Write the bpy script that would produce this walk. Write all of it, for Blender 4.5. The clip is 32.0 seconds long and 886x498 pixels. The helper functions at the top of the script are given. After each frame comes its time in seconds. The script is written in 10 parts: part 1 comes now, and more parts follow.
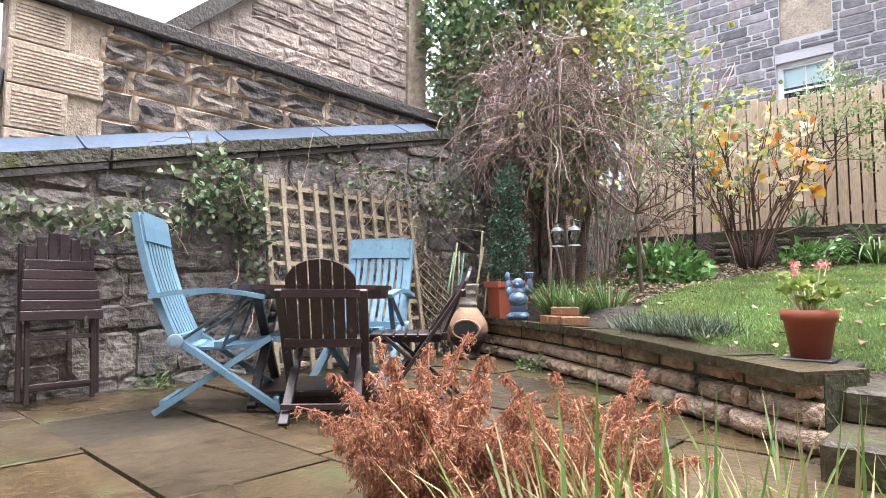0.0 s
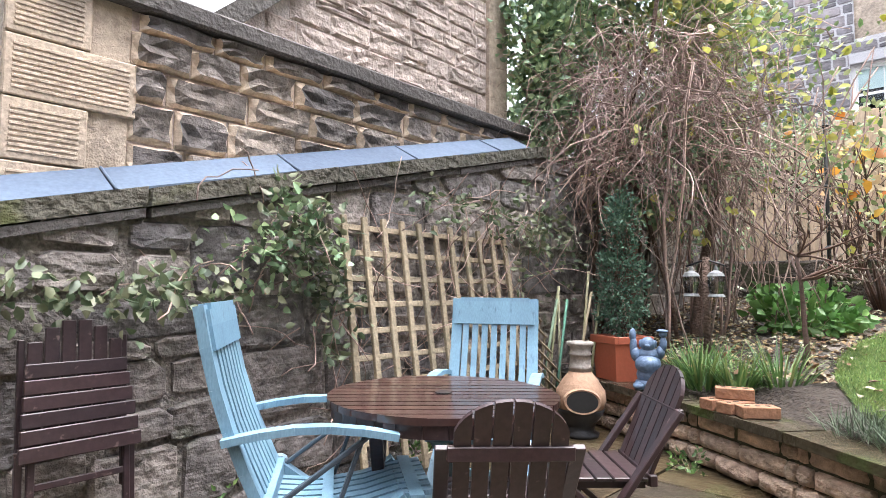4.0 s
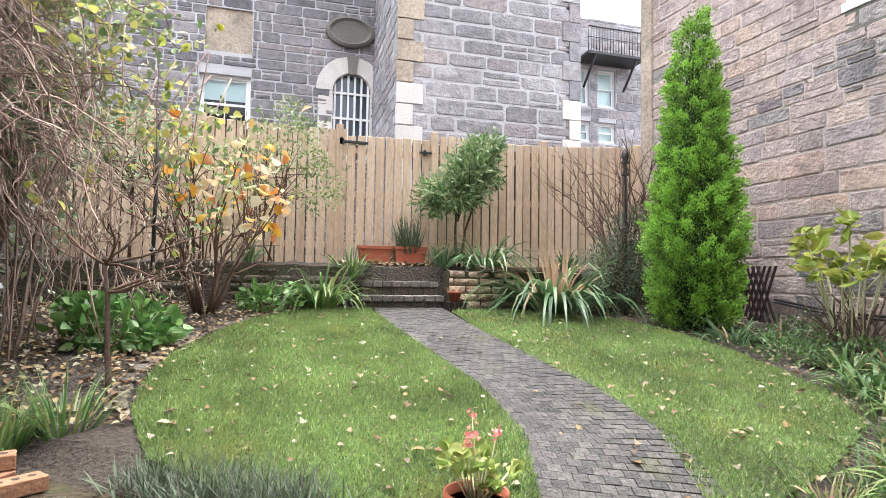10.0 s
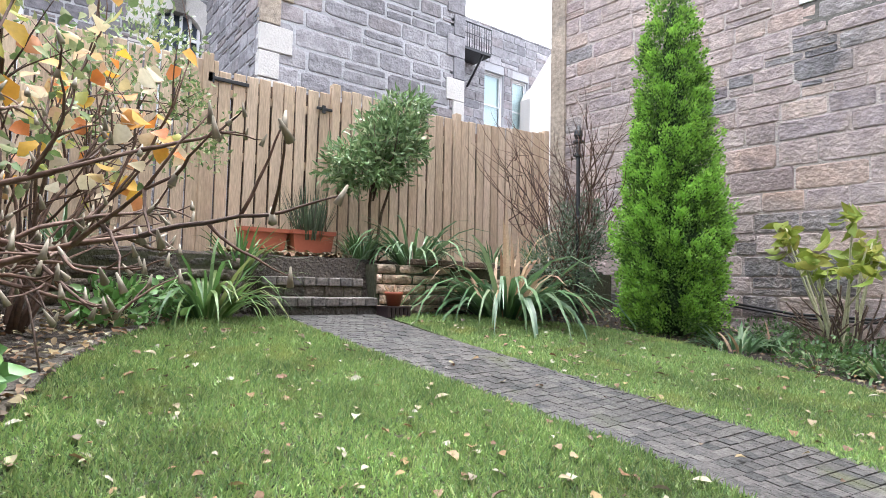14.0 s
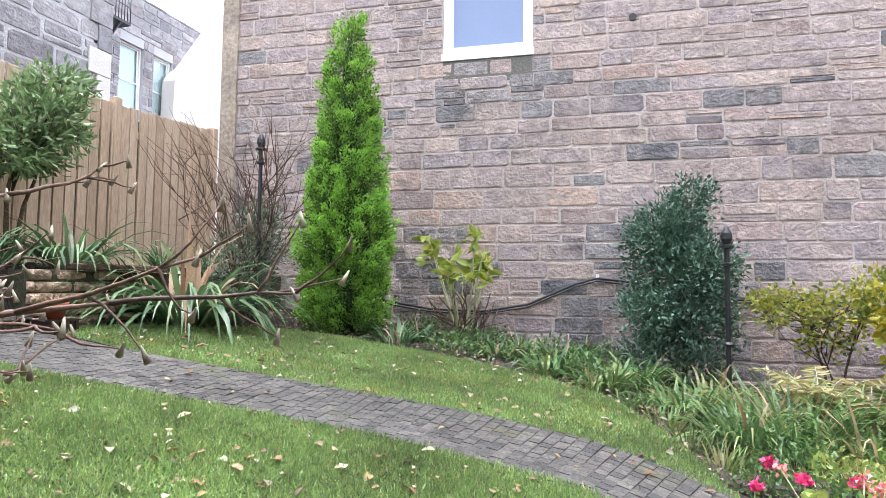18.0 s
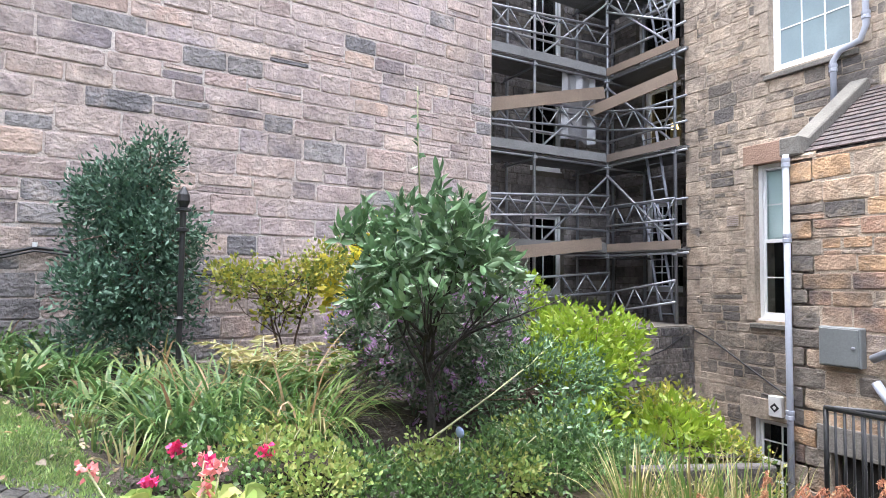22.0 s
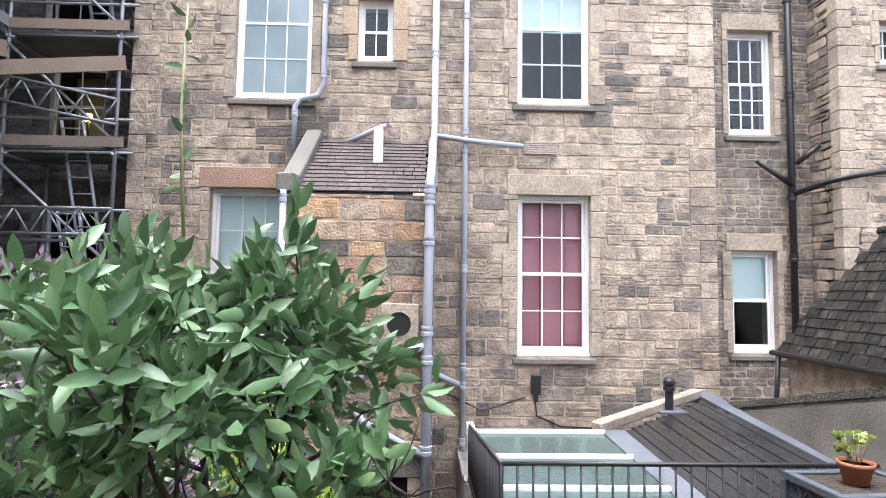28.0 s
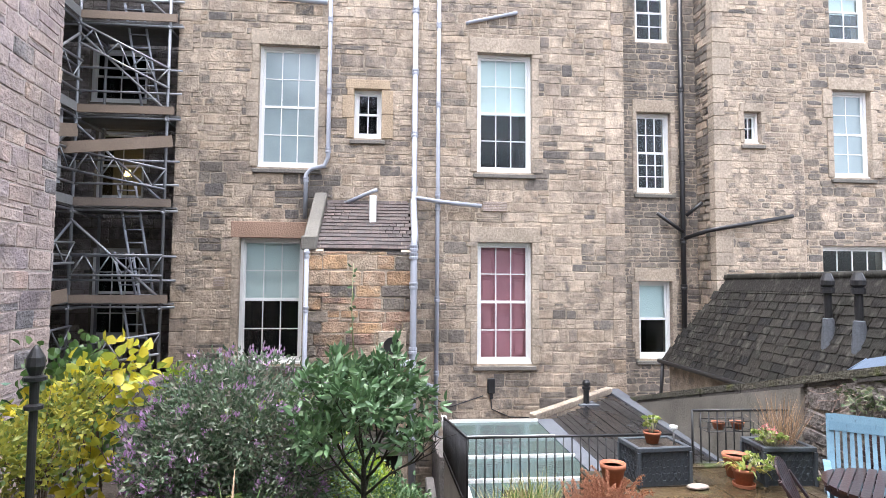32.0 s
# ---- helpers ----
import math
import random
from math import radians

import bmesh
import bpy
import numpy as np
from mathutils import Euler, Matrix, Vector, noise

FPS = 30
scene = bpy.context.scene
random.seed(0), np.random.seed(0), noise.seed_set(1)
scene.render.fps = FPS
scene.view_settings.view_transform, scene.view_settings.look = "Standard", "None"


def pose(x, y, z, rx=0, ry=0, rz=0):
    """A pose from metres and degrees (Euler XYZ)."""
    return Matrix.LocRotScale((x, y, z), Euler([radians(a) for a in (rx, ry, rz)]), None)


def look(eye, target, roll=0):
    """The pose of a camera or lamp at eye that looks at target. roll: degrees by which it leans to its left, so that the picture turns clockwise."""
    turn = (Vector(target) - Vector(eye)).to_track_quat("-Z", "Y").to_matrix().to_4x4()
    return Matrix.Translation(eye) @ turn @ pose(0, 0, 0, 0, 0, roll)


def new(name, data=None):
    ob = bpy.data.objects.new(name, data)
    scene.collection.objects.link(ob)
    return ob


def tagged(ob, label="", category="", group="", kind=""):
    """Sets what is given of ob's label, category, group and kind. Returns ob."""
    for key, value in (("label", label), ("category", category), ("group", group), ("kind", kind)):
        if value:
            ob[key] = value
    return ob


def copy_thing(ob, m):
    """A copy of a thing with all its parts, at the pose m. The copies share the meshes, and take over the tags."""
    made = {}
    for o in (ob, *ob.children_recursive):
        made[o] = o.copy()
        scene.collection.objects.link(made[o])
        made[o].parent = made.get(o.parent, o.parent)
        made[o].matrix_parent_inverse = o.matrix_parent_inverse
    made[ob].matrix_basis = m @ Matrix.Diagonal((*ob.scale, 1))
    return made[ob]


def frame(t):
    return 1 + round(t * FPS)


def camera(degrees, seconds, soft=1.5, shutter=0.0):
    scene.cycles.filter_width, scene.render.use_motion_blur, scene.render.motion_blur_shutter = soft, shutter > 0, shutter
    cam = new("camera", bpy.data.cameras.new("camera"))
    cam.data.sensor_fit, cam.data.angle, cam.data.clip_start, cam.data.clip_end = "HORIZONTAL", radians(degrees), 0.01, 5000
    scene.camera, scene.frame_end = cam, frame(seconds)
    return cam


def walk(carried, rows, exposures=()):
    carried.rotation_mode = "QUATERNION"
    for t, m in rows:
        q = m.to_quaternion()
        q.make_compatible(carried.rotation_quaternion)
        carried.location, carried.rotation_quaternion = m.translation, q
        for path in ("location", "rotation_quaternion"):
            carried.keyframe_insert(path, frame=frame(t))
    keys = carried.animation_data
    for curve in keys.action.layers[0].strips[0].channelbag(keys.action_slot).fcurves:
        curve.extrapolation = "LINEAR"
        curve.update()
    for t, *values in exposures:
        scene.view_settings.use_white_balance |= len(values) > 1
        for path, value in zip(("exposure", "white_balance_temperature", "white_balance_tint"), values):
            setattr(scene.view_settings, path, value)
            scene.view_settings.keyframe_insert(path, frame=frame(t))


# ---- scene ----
cam = camera(75.1, 32.0, soft=0.8)
METRES, EYE, TILT, LEAN, TURN = 14.0, 0.64, 0.0, 0.0, 42.3
ROWS = [
    (0.0, 0.0, 0.0, 0.0, -0.02, 4.08, -0.21),
    (0.5, -0.0043, 0.0159, 0.0043, 0.56, 3.99, -0.33),
    (1.0, -0.0137, 0.0315, 0.0115, 1.4, 3.93, -0.47),
    (1.5, -0.02, 0.0438, 0.0143, 2.53, 3.9, -0.46),
    (2.0, -0.026, 0.0552, 0.0174, 3.6, 3.92, -0.45),
    (2.5, -0.0331, 0.0621, 0.0191, 3.6, 3.94, -0.54),
    (4.5, -0.0573, 0.0758, 0.0386, -3.6, 3.86, -0.48),
    (5.0, -0.056, 0.0734, 0.0439, -10.21, 3.82, -0.58),
    (5.5, -0.0561, 0.0704, 0.0461, -17.62, 3.78, -0.65),
    (6.0, -0.0559, 0.0688, 0.0472, -24.74, 3.73, -0.71),
    (6.5, -0.0551, 0.0677, 0.0476, -29.63, 3.71, -0.77),
    (7.0, -0.0537, 0.0684, 0.0486, -33.85, 3.69, -0.81),
    (7.5, -0.0502, 0.0709, 0.0509, -37.89, 3.52, -0.84),
    (8.0, -0.0451, 0.077, 0.0502, -43.99, 3.4, -0.9),
    (8.5, -0.0358, 0.0866, 0.049, -48.06, 3.29, -0.91),
    (9.0, -0.0258, 0.099, 0.0473, -49.47, 3.21, -0.91),
    (9.5, -0.0189, 0.1109, 0.0475, -52.54, 3.3, -1.02),
    (10.0, -0.0088, 0.1191, 0.045, -58.18, 3.31, -0.91),
    (10.5, 0.0062, 0.129, 0.0449, -62.21, 3.29, -0.88),
    (11.0, 0.0219, 0.145, 0.0418, -65.04, 3.19, -1.04),
    (11.5, 0.035, 0.1667, 0.0392, -67.9, 3.2, -1.15),
    (12.0, 0.05, 0.1919, 0.0365, -70.73, 3.32, -1.24),
    (12.5, 0.0556, 0.2137, 0.0372, -72.24, 3.39, -1.28),
    (13.0, 0.0591, 0.2371, 0.0382, -74.18, 3.47, -1.28),
    (13.5, 0.0641, 0.2596, 0.0406, -76.45, 3.58, -1.27),
    (15.5, 0.0506, 0.3126, 0.042, -90.74, 3.85, -0.73),
    (16.0, 0.0451, 0.3169, 0.0413, -94.32, 3.77, -0.57),
    (16.5, 0.0418, 0.317, 0.0413, -97.67, 3.7, -0.48),
    (17.0, 0.0414, 0.3169, 0.0435, -102.43, 3.56, -0.42),
    (17.5, 0.0419, 0.3181, 0.0467, -107.48, 3.51, -0.46),
    (18.0, 0.0429, 0.3198, 0.0495, -115.0, 3.5, -0.55),
    (18.5, 0.0427, 0.321, 0.0508, -120.09, 3.52, -0.56),
    (19.0, 0.0424, 0.3212, 0.0513, -124.69, 3.42, -0.56),
    (19.5, 0.0421, 0.3208, 0.0503, -129.76, 3.41, -0.59),
    (20.0, 0.0416, 0.318, 0.049, -135.19, 3.32, -0.6),
    (20.5, 0.0432, 0.3147, 0.0472, -141.04, 3.29, -0.63),
    (21.0, 0.0448, 0.3045, 0.0429, -148.48, 3.13, -0.56),
    (21.5, 0.048, 0.2851, 0.0414, -155.5, 2.9, -0.59),
    (22.0, 0.0518, 0.2604, 0.0383, -160.78, 2.83, -0.62),
    (22.5, 0.0569, 0.2384, 0.0359, -168.52, 2.95, -0.77),
    (23.0, 0.0578, 0.2094, 0.0335, -176.63, 2.91, -0.84),
    (23.5, 0.0588, 0.1845, 0.0254, -181.26, 2.94, -0.93),
    (24.0, 0.0654, 0.1564, 0.0253, -186.82, 3.01, -1.06),
    (24.5, 0.0732, 0.1325, 0.0249, -193.56, 3.21, -1.21),
    (25.0, 0.0846, 0.1185, 0.0287, -203.14, 3.5, -1.28),
    (25.5, 0.099, 0.1132, 0.0389, -210.58, 3.8, -1.21),
    (26.0, 0.1172, 0.1111, 0.0518, -214.6, 3.88, -1.1),
    (26.5, 0.1307, 0.1159, 0.0581, -216.89, 3.92, -0.93),
    (28.5, 0.2137, 0.1555, 0.0687, -225.26, 3.88, -0.79),
    (29.0, 0.2318, 0.1672, 0.0731, -225.93, 3.72, -0.71),
    (29.5, 0.2513, 0.1799, 0.0782, -227.27, 3.74, -0.68),
    (30.0, 0.2759, 0.2005, 0.0846, -228.08, 3.76, -0.63),
    (30.5, 0.2979, 0.2192, 0.0919, -228.37, 3.72, -0.59),
    (31.0, 0.3209, 0.242, 0.1014, -228.46, 3.66, -0.53),
    (31.5, 0.3442, 0.2622, 0.1087, -228.53, 3.56, -0.56),
    (32.0, 0.3618, 0.2824, 0.1149, -227.71, 3.36, -0.44),
]
walk(cam, [(t, pose(0, 0, EYE, TILT, LEAN, TURN) @ pose(METRES * x, METRES * y, METRES * z, 90 + pitch, roll, yaw)) for t, x, y, z, yaw, pitch, roll in ROWS], exposures=[(0.0, 2.91, 6180, 13), (6.0, 2.9, 6300, 12), (9.0, 2.85, 6450, 11), (13.0, 2.69, 6130, 11), (16.0, 2.67, 6050, 12), (20.0, 2.75, 6050, 12), (24.0, 2.8, 6050, 13), (28.5, 2.6, 6100, 13), (32.0, 2.45, 6130, 13)])

# ---- world and light: an overcast autumn day ----
world = bpy.data.worlds.new("overcast")
scene.world = world
world.use_nodes = True
wn = world.node_tree
sky = wn.nodes.new("ShaderNodeTexSky")
sky.sky_type, sky.sun_disc, sky.sun_elevation, sky.sun_rotation = "NISHITA", False, radians(80), radians(60)
sky.air_density, sky.dust_density = 1.0, 4.0
pale = wn.nodes.new("ShaderNodeHueSaturation")
pale.inputs["Saturation"].default_value = 0.3
wn.links.new(sky.outputs[0], pale.inputs["Color"])
wn.links.new(pale.outputs[0], wn.nodes["Background"].inputs[0])
wn.nodes["Background"].inputs[1].default_value = 0.15
sun = new("sun", bpy.data.lights.new("sun", "SUN"))
sun.data.energy, sun.data.angle, sun.data.color = 0.5, radians(60), (1.0, 0.98, 0.95)
sun.matrix_world = look((1.5, 0.9, 17), (0, 0, 0))


# ---- material helpers ----
def mat(name, cols, rough=0.8, grain=45.0, fine=0.25, stain=0.25, stain_scale=1.3, bump=0.4, bump_scale=30.0,
        metal=0.0, coat=0.0, stretch=(1, 1, 1), leafy=0.0, spots=None, wet=0.0, warp=0.0, spec=0.5, bed=0.0, grit=0.0, wash=None):
    """A surface whose pieces differ: colours by piece, grain and stains by place."""
    m = bpy.data.materials.new(name)
    m.use_nodes = True
    nt = m.node_tree
    N, L = nt.nodes, nt.links
    bsdf = N["Principled BSDF"]

    def math_node(op, a, b):
        n = N.new("ShaderNodeMath")
        n.operation = op
        for i, v in enumerate((a, b)):
            if isinstance(v, (int, float)):
                n.inputs[i].default_value = v
            else:
                L.new(v, n.inputs[i])
        return n.outputs[0]

    geo = N.new("ShaderNodeNewGeometry")
    info = N.new("ShaderNodeObjectInfo")
    pick = math_node("FRACT", math_node("ADD", geo.outputs["Random Per Island"], math_node("MULTIPLY", info.outputs["Random"], 7.31)), 0.0)
    ramp = N.new("ShaderNodeValToRGB")
    ramp.color_ramp.interpolation = "LINEAR"
    el = ramp.color_ramp.elements
    cols = cols if isinstance(cols[0], (tuple, list)) else [cols]
    while len(el) < len(cols):
        el.new(0.5)
    if len(cols) == 1:
        el.remove(el[1])
    for i, c in enumerate(cols):
        el[i].position = i / max(1, len(cols) - 1)
        el[i].color = (*c, 1)
    L.new(pick, ramp.inputs[0])
    scale = N.new("ShaderNodeVectorMath")
    scale.operation = "MULTIPLY"
    L.new(geo.outputs["Position"], scale.inputs[0])
    scale.inputs[1].default_value = stretch
    own = scale.outputs[0]
    if bed or grit:
        shift = N.new("ShaderNodeVectorMath")
        shift.operation = "MULTIPLY_ADD"
        L.new(pick, shift.inputs[0])
        shift.inputs[1].default_value = (31.0, 17.0, 23.0)
        L.new(scale.outputs[0], shift.inputs[2])
        own = shift.outputs[0]

    def noise_node(s, detail=4.0, twist=0.0, place=None, rough_mix=0.5):
        n = N.new("ShaderNodeTexNoise")
        n.inputs["Scale"].default_value, n.inputs["Detail"].default_value, n.inputs["Distortion"].default_value = s, detail, twist
        n.inputs["Roughness"].default_value = rough_mix
        L.new(place or scale.outputs[0], n.inputs["Vector"])
        return n.outputs["Fac"]

    g, s = noise_node(grain, 5.0, warp, own), noise_node(stain_scale, 3.0)
    value = math_node("ADD", math_node("MULTIPLY", math_node("SUBTRACT", g, 0.5), fine * 4.2), math_node("MULTIPLY", math_node("SUBTRACT", s, 0.5), stain * 2.6))
    layers = None
    if bed:
        flat = N.new("ShaderNodeVectorMath")
        flat.operation = "MULTIPLY"
        L.new(own, flat.inputs[0])
        flat.inputs[1].default_value = (3.5, 3.5, 34.0)
        layers = noise_node(1.0, 4.0, 0.6, flat.outputs[0], 0.6)
        value = math_node("ADD", value, math_node("MULTIPLY", math_node("SUBTRACT", layers, 0.5), bed * 2.6))
    if grit:
        value = math_node("ADD", value, math_node("MULTIPLY", math_node("SUBTRACT", noise_node(130.0, 3.0, 0.0, own, 0.7), 0.5), grit * 3.0))
    value = math_node("MAXIMUM", math_node("ADD", value, 1.0), 0.22)
    mul = N.new("ShaderNodeMix")
    mul.data_type, mul.blend_type = "RGBA", "MULTIPLY"
    mul.inputs["Factor"].default_value = 1.0
    base = ramp.outputs[0]
    if wash:
        wash_col, wash_scale, low, high = wash
        wr = N.new("ShaderNodeMapRange")
        wr.inputs["From Min"].default_value, wr.inputs["From Max"].default_value = low, high
        wr.inputs["To Max"].default_value = 0.85
        L.new(noise_node(wash_scale, 9.0, 0.4, None, 0.68), wr.inputs["Value"])
        wx = N.new("ShaderNodeMix")
        wx.data_type = "RGBA"
        L.new(wr.outputs[0], wx.inputs["Factor"])
        L.new(base, wx.inputs["A"])
        wx.inputs["B"].default_value = (*wash_col, 1)
        base = wx.outputs["Result"]
    L.new(base, mul.inputs["A"])
    L.new(value, mul.inputs["B"])
    colour = mul.outputs["Result"]
    if spots:
        spot_col, spot_scale, low, high = spots
        sn = noise_node(spot_scale, 6.0)
        mr = N.new("ShaderNodeMapRange")
        mr.inputs["From Min"].default_value, mr.inputs["From Max"].default_value = low, high
        L.new(sn, mr.inputs["Value"])
        mx = N.new("ShaderNodeMix")
        mx.data_type = "RGBA"
        L.new(mr.outputs[0], mx.inputs["Factor"])
        L.new(colour, mx.inputs["A"])
        mx.inputs["B"].default_value = (*spot_col, 1)
        colour = mx.outputs["Result"]
    L.new(colour, bsdf.inputs["Base Color"])
    bsdf.inputs["Roughness"].default_value, bsdf.inputs["Metallic"].default_value = rough, metal
    bsdf.inputs["Coat Weight"].default_value, bsdf.inputs["Specular IOR Level"].default_value = coat, spec
    if wet:
        w = noise_node(0.9, 3.0)
        mr = N.new("ShaderNodeMapRange")
        mr.inputs["From Min"].default_value, mr.inputs["From Max"].default_value = 0.38, 0.6
        mr.inputs["To Min"].default_value, mr.inputs["To Max"].default_value = rough, wet
        L.new(w, mr.inputs["Value"])
        L.new(mr.outputs[0], bsdf.inputs["Roughness"])
    if bump:
        bn = N.new("ShaderNodeBump")
        bn.inputs["Strength"].default_value, bn.inputs["Distance"].default_value = bump, 0.045
        height = noise_node(bump_scale, 6.0, 0.0, own)
        if layers is not None:
            height = math_node("ADD", height, math_node("MULTIPLY", layers, 0.22))
        L.new(height, bn.inputs["Height"])
        L.new(bn.outputs[0], bsdf.inputs["Normal"])
    if leafy:
        tr = N.new("ShaderNodeBsdfTranslucent")
        L.new(colour, tr.inputs["Color"])
        ms = N.new("ShaderNodeMixShader")
        ms.inputs[0].default_value = leafy
        L.new(bsdf.outputs[0], ms.inputs[1])
        L.new(tr.outputs[0], ms.inputs[2])
        L.new(ms.outputs[0], N["Material Output"].inputs["Surface"])
    return m


def glass_mat(name, tint=(0.9, 0.95, 0.95), gloss=0.35):
    m = bpy.data.materials.new(name)
    m.use_nodes = True
    N, L = m.node_tree.nodes, m.node_tree.links
    fr = N.new("ShaderNodeFresnel")
    fr.inputs["IOR"].default_value = 1.0 + 2.2 * gloss
    tr = N.new("ShaderNodeBsdfTransparent")
    tr.inputs[0].default_value = (*tint, 1)
    gl = N.new("ShaderNodeBsdfGlossy")
    gl.inputs["Roughness"].default_value = 0.03
    gl.inputs["Color"].default_value = (0.95, 0.97, 1, 1)
    mx = N.new("ShaderNodeMixShader")
    L.new(fr.outputs[0], mx.inputs[0])
    L.new(tr.outputs[0], mx.inputs[1])
    L.new(gl.outputs[0], mx.inputs[2])
    L.new(mx.outputs[0], N["Material Output"].inputs["Surface"])
    return m


def glow_mat(name, col, strength):
    m = bpy.data.materials.new(name)
    m.use_nodes = True
    b = m.node_tree.nodes["Principled BSDF"]
    b.inputs["Base Color"].default_value = (*col, 1)
    b.inputs["Emission Color"].default_value = (*col, 1)
    b.inputs["Emission Strength"].default_value = strength
    return m


# ---- materials ----
M_FACADE = mat("buff_rubble", [(0.311, 0.246, 0.186), (0.392, 0.312, 0.241), (0.257, 0.207, 0.167), (0.458, 0.367, 0.279), (0.371, 0.282, 0.199), (0.274, 0.219, 0.174), (0.409, 0.317, 0.233), (0.222, 0.183, 0.156), (0.366, 0.295, 0.230), (0.352, 0.269, 0.196), (0.202, 0.168, 0.142)],
               rough=0.9, fine=0.36, stain=0.5, stain_scale=0.7, bump=0.6, bump_scale=22, spots=((0.15, 0.13, 0.115), 4.0, 0.54, 0.74), grain=6.0, stretch=(1, 1, 1), warp=0.3, bed=0.1, grit=0.34, wash=((0.455, 0.368, 0.283), 1.7, 0.44, 0.56))
M_FACADE_DARK = mat("sooty_rubble", [(0.172, 0.154, 0.150), (0.275, 0.247, 0.233), (0.126, 0.118, 0.121), (0.342, 0.307, 0.280), (0.218, 0.201, 0.191)], rough=0.9, fine=0.32, stain=0.35, bump=1.0, grain=9.0, bed=0.1, grit=0.2)
M_OUTHOUSE = mat("patched_orange_stone", [(0.406, 0.278, 0.178), (0.472, 0.301, 0.171), (0.270, 0.168, 0.125), (0.498, 0.377, 0.261), (0.336, 0.191, 0.129), (0.432, 0.332, 0.245), (0.193, 0.154, 0.142)], rough=0.9, fine=0.42, stain=0.5, bump=0.7, spots=((0.085, 0.075, 0.072), 1.7, 0.53, 0.7), grain=6.0, bed=0.12, grit=0.25, wash=((0.41, 0.325, 0.24), 1.9, 0.47, 0.60))
M_CEMENT = mat("stained_cement_render", (0.175, 0.16, 0.136), rough=0.9, fine=0.15, stain=0.5, stain_scale=1.6, bump=0.3, spots=((0.06, 0.06, 0.055), 1.2, 0.58, 0.72))
M_PALESLATE = mat("pale_blue_slate", [(0.30, 0.34, 0.42), (0.36, 0.40, 0.47), (0.26, 0.30, 0.38)], rough=0.5, fine=0.15, stain=0.2, bump=0.2)
M_DARKGLASS = mat("dark_window_glass", (0.07, 0.09, 0.12), rough=0.08, fine=0.05, stain=0.1, bump=0)
M_FACADE_SOOT = mat("soot_blackened_rubble", [(0.17, 0.145, 0.125), (0.22, 0.188, 0.155), (0.12, 0.108, 0.10), (0.27, 0.225, 0.178)], rough=0.9, fine=0.34, grain=9.0, stain=0.4, bump=0.6, bump_scale=22, bed=0.1, grit=0.25, wash=((0.40, 0.325, 0.25), 1.7, 0.52, 0.62))
M_GABLE_GREY = mat("weathered_grey_squared_stone", [(0.224, 0.207, 0.207), (0.302, 0.274, 0.267), (0.151, 0.143, 0.150), (0.370, 0.330, 0.314)], rough=0.9, fine=0.34, grain=9.0, stain=0.4, bump=0.95, bump_scale=24, bed=0.24, grit=0.22, wash=((0.41, 0.345, 0.315), 1.5, 0.54, 0.66))
M_MORTAR = mat("buff_mortar", (0.42, 0.35, 0.272), rough=0.95, spots=((0.15, 0.13, 0.115), 4.0, 0.54, 0.74), fine=0.3, stain=0.5, bump=0.6, bump_scale=60, wash=((0.455, 0.368, 0.283), 1.7, 0.44, 0.56))
M_MORTAR_PALE = mat("pale_mortar", (0.55, 0.49, 0.455), rough=0.95, fine=0.25, stain=0.3, bump=0.5, bump_scale=60, wash=((0.455, 0.370, 0.330), 1.5, 0.42, 0.56))
M_MORTAR_GREY = mat("old_lime_mortar", (0.26, 0.232, 0.205), rough=0.95, fine=0.5, stain=0.5, bump=0.8, bump_scale=40)
M_MORTAR_DARK = mat("dark_mortar", (0.17, 0.15, 0.125), rough=0.95, fine=0.3, stain=0.4, bump=0.6, bump_scale=50)
M_GABLE = mat("pink_grey_squared_stone", [(0.422, 0.337, 0.317), (0.479, 0.386, 0.359), (0.301, 0.249, 0.242), (0.510, 0.403, 0.362), (0.391, 0.326, 0.330), (0.484, 0.353, 0.298), (0.234, 0.199, 0.209), (0.447, 0.370, 0.358), (0.506, 0.370, 0.297), (0.396, 0.330, 0.330), (0.517, 0.413, 0.372), (0.550, 0.429, 0.360)],
              rough=0.9, fine=0.26, stain=0.42, bump=0.75, bump_scale=24, spots=((0.112, 0.099, 0.104), 1.7, 0.62, 0.8), grain=9.0, stretch=(1, 1, 1), warp=0.3, bed=0.2, grit=0.25, stain_scale=0.55, wash=((0.455, 0.370, 0.330), 1.5, 0.46, 0.60))
M_NORTH = mat("dark_grey_stone", [(0.166, 0.156, 0.166), (0.231, 0.217, 0.228), (0.127, 0.122, 0.130), (0.277, 0.253, 0.256), (0.189, 0.175, 0.179), (0.282, 0.239, 0.227)], rough=0.9, fine=0.34, stain=0.25, bump=0.6, bump_scale=20, grain=7.0, bed=0.12, grit=0.2)
M_NORTH_LIGHT = mat("pale_grey_stone", [(0.330, 0.316, 0.325), (0.258, 0.247, 0.258), (0.383, 0.362, 0.372), (0.203, 0.196, 0.208), (0.348, 0.301, 0.295)], rough=0.9, fine=0.34, stain=0.25, bump=0.6, bump_scale=20, grain=7.0, bed=0.12, grit=0.2)
M_WHITEMORTAR = mat("white_pointing", (0.473, 0.465, 0.477), rough=0.95, fine=0.15, stain=0.15, bump=0.4)
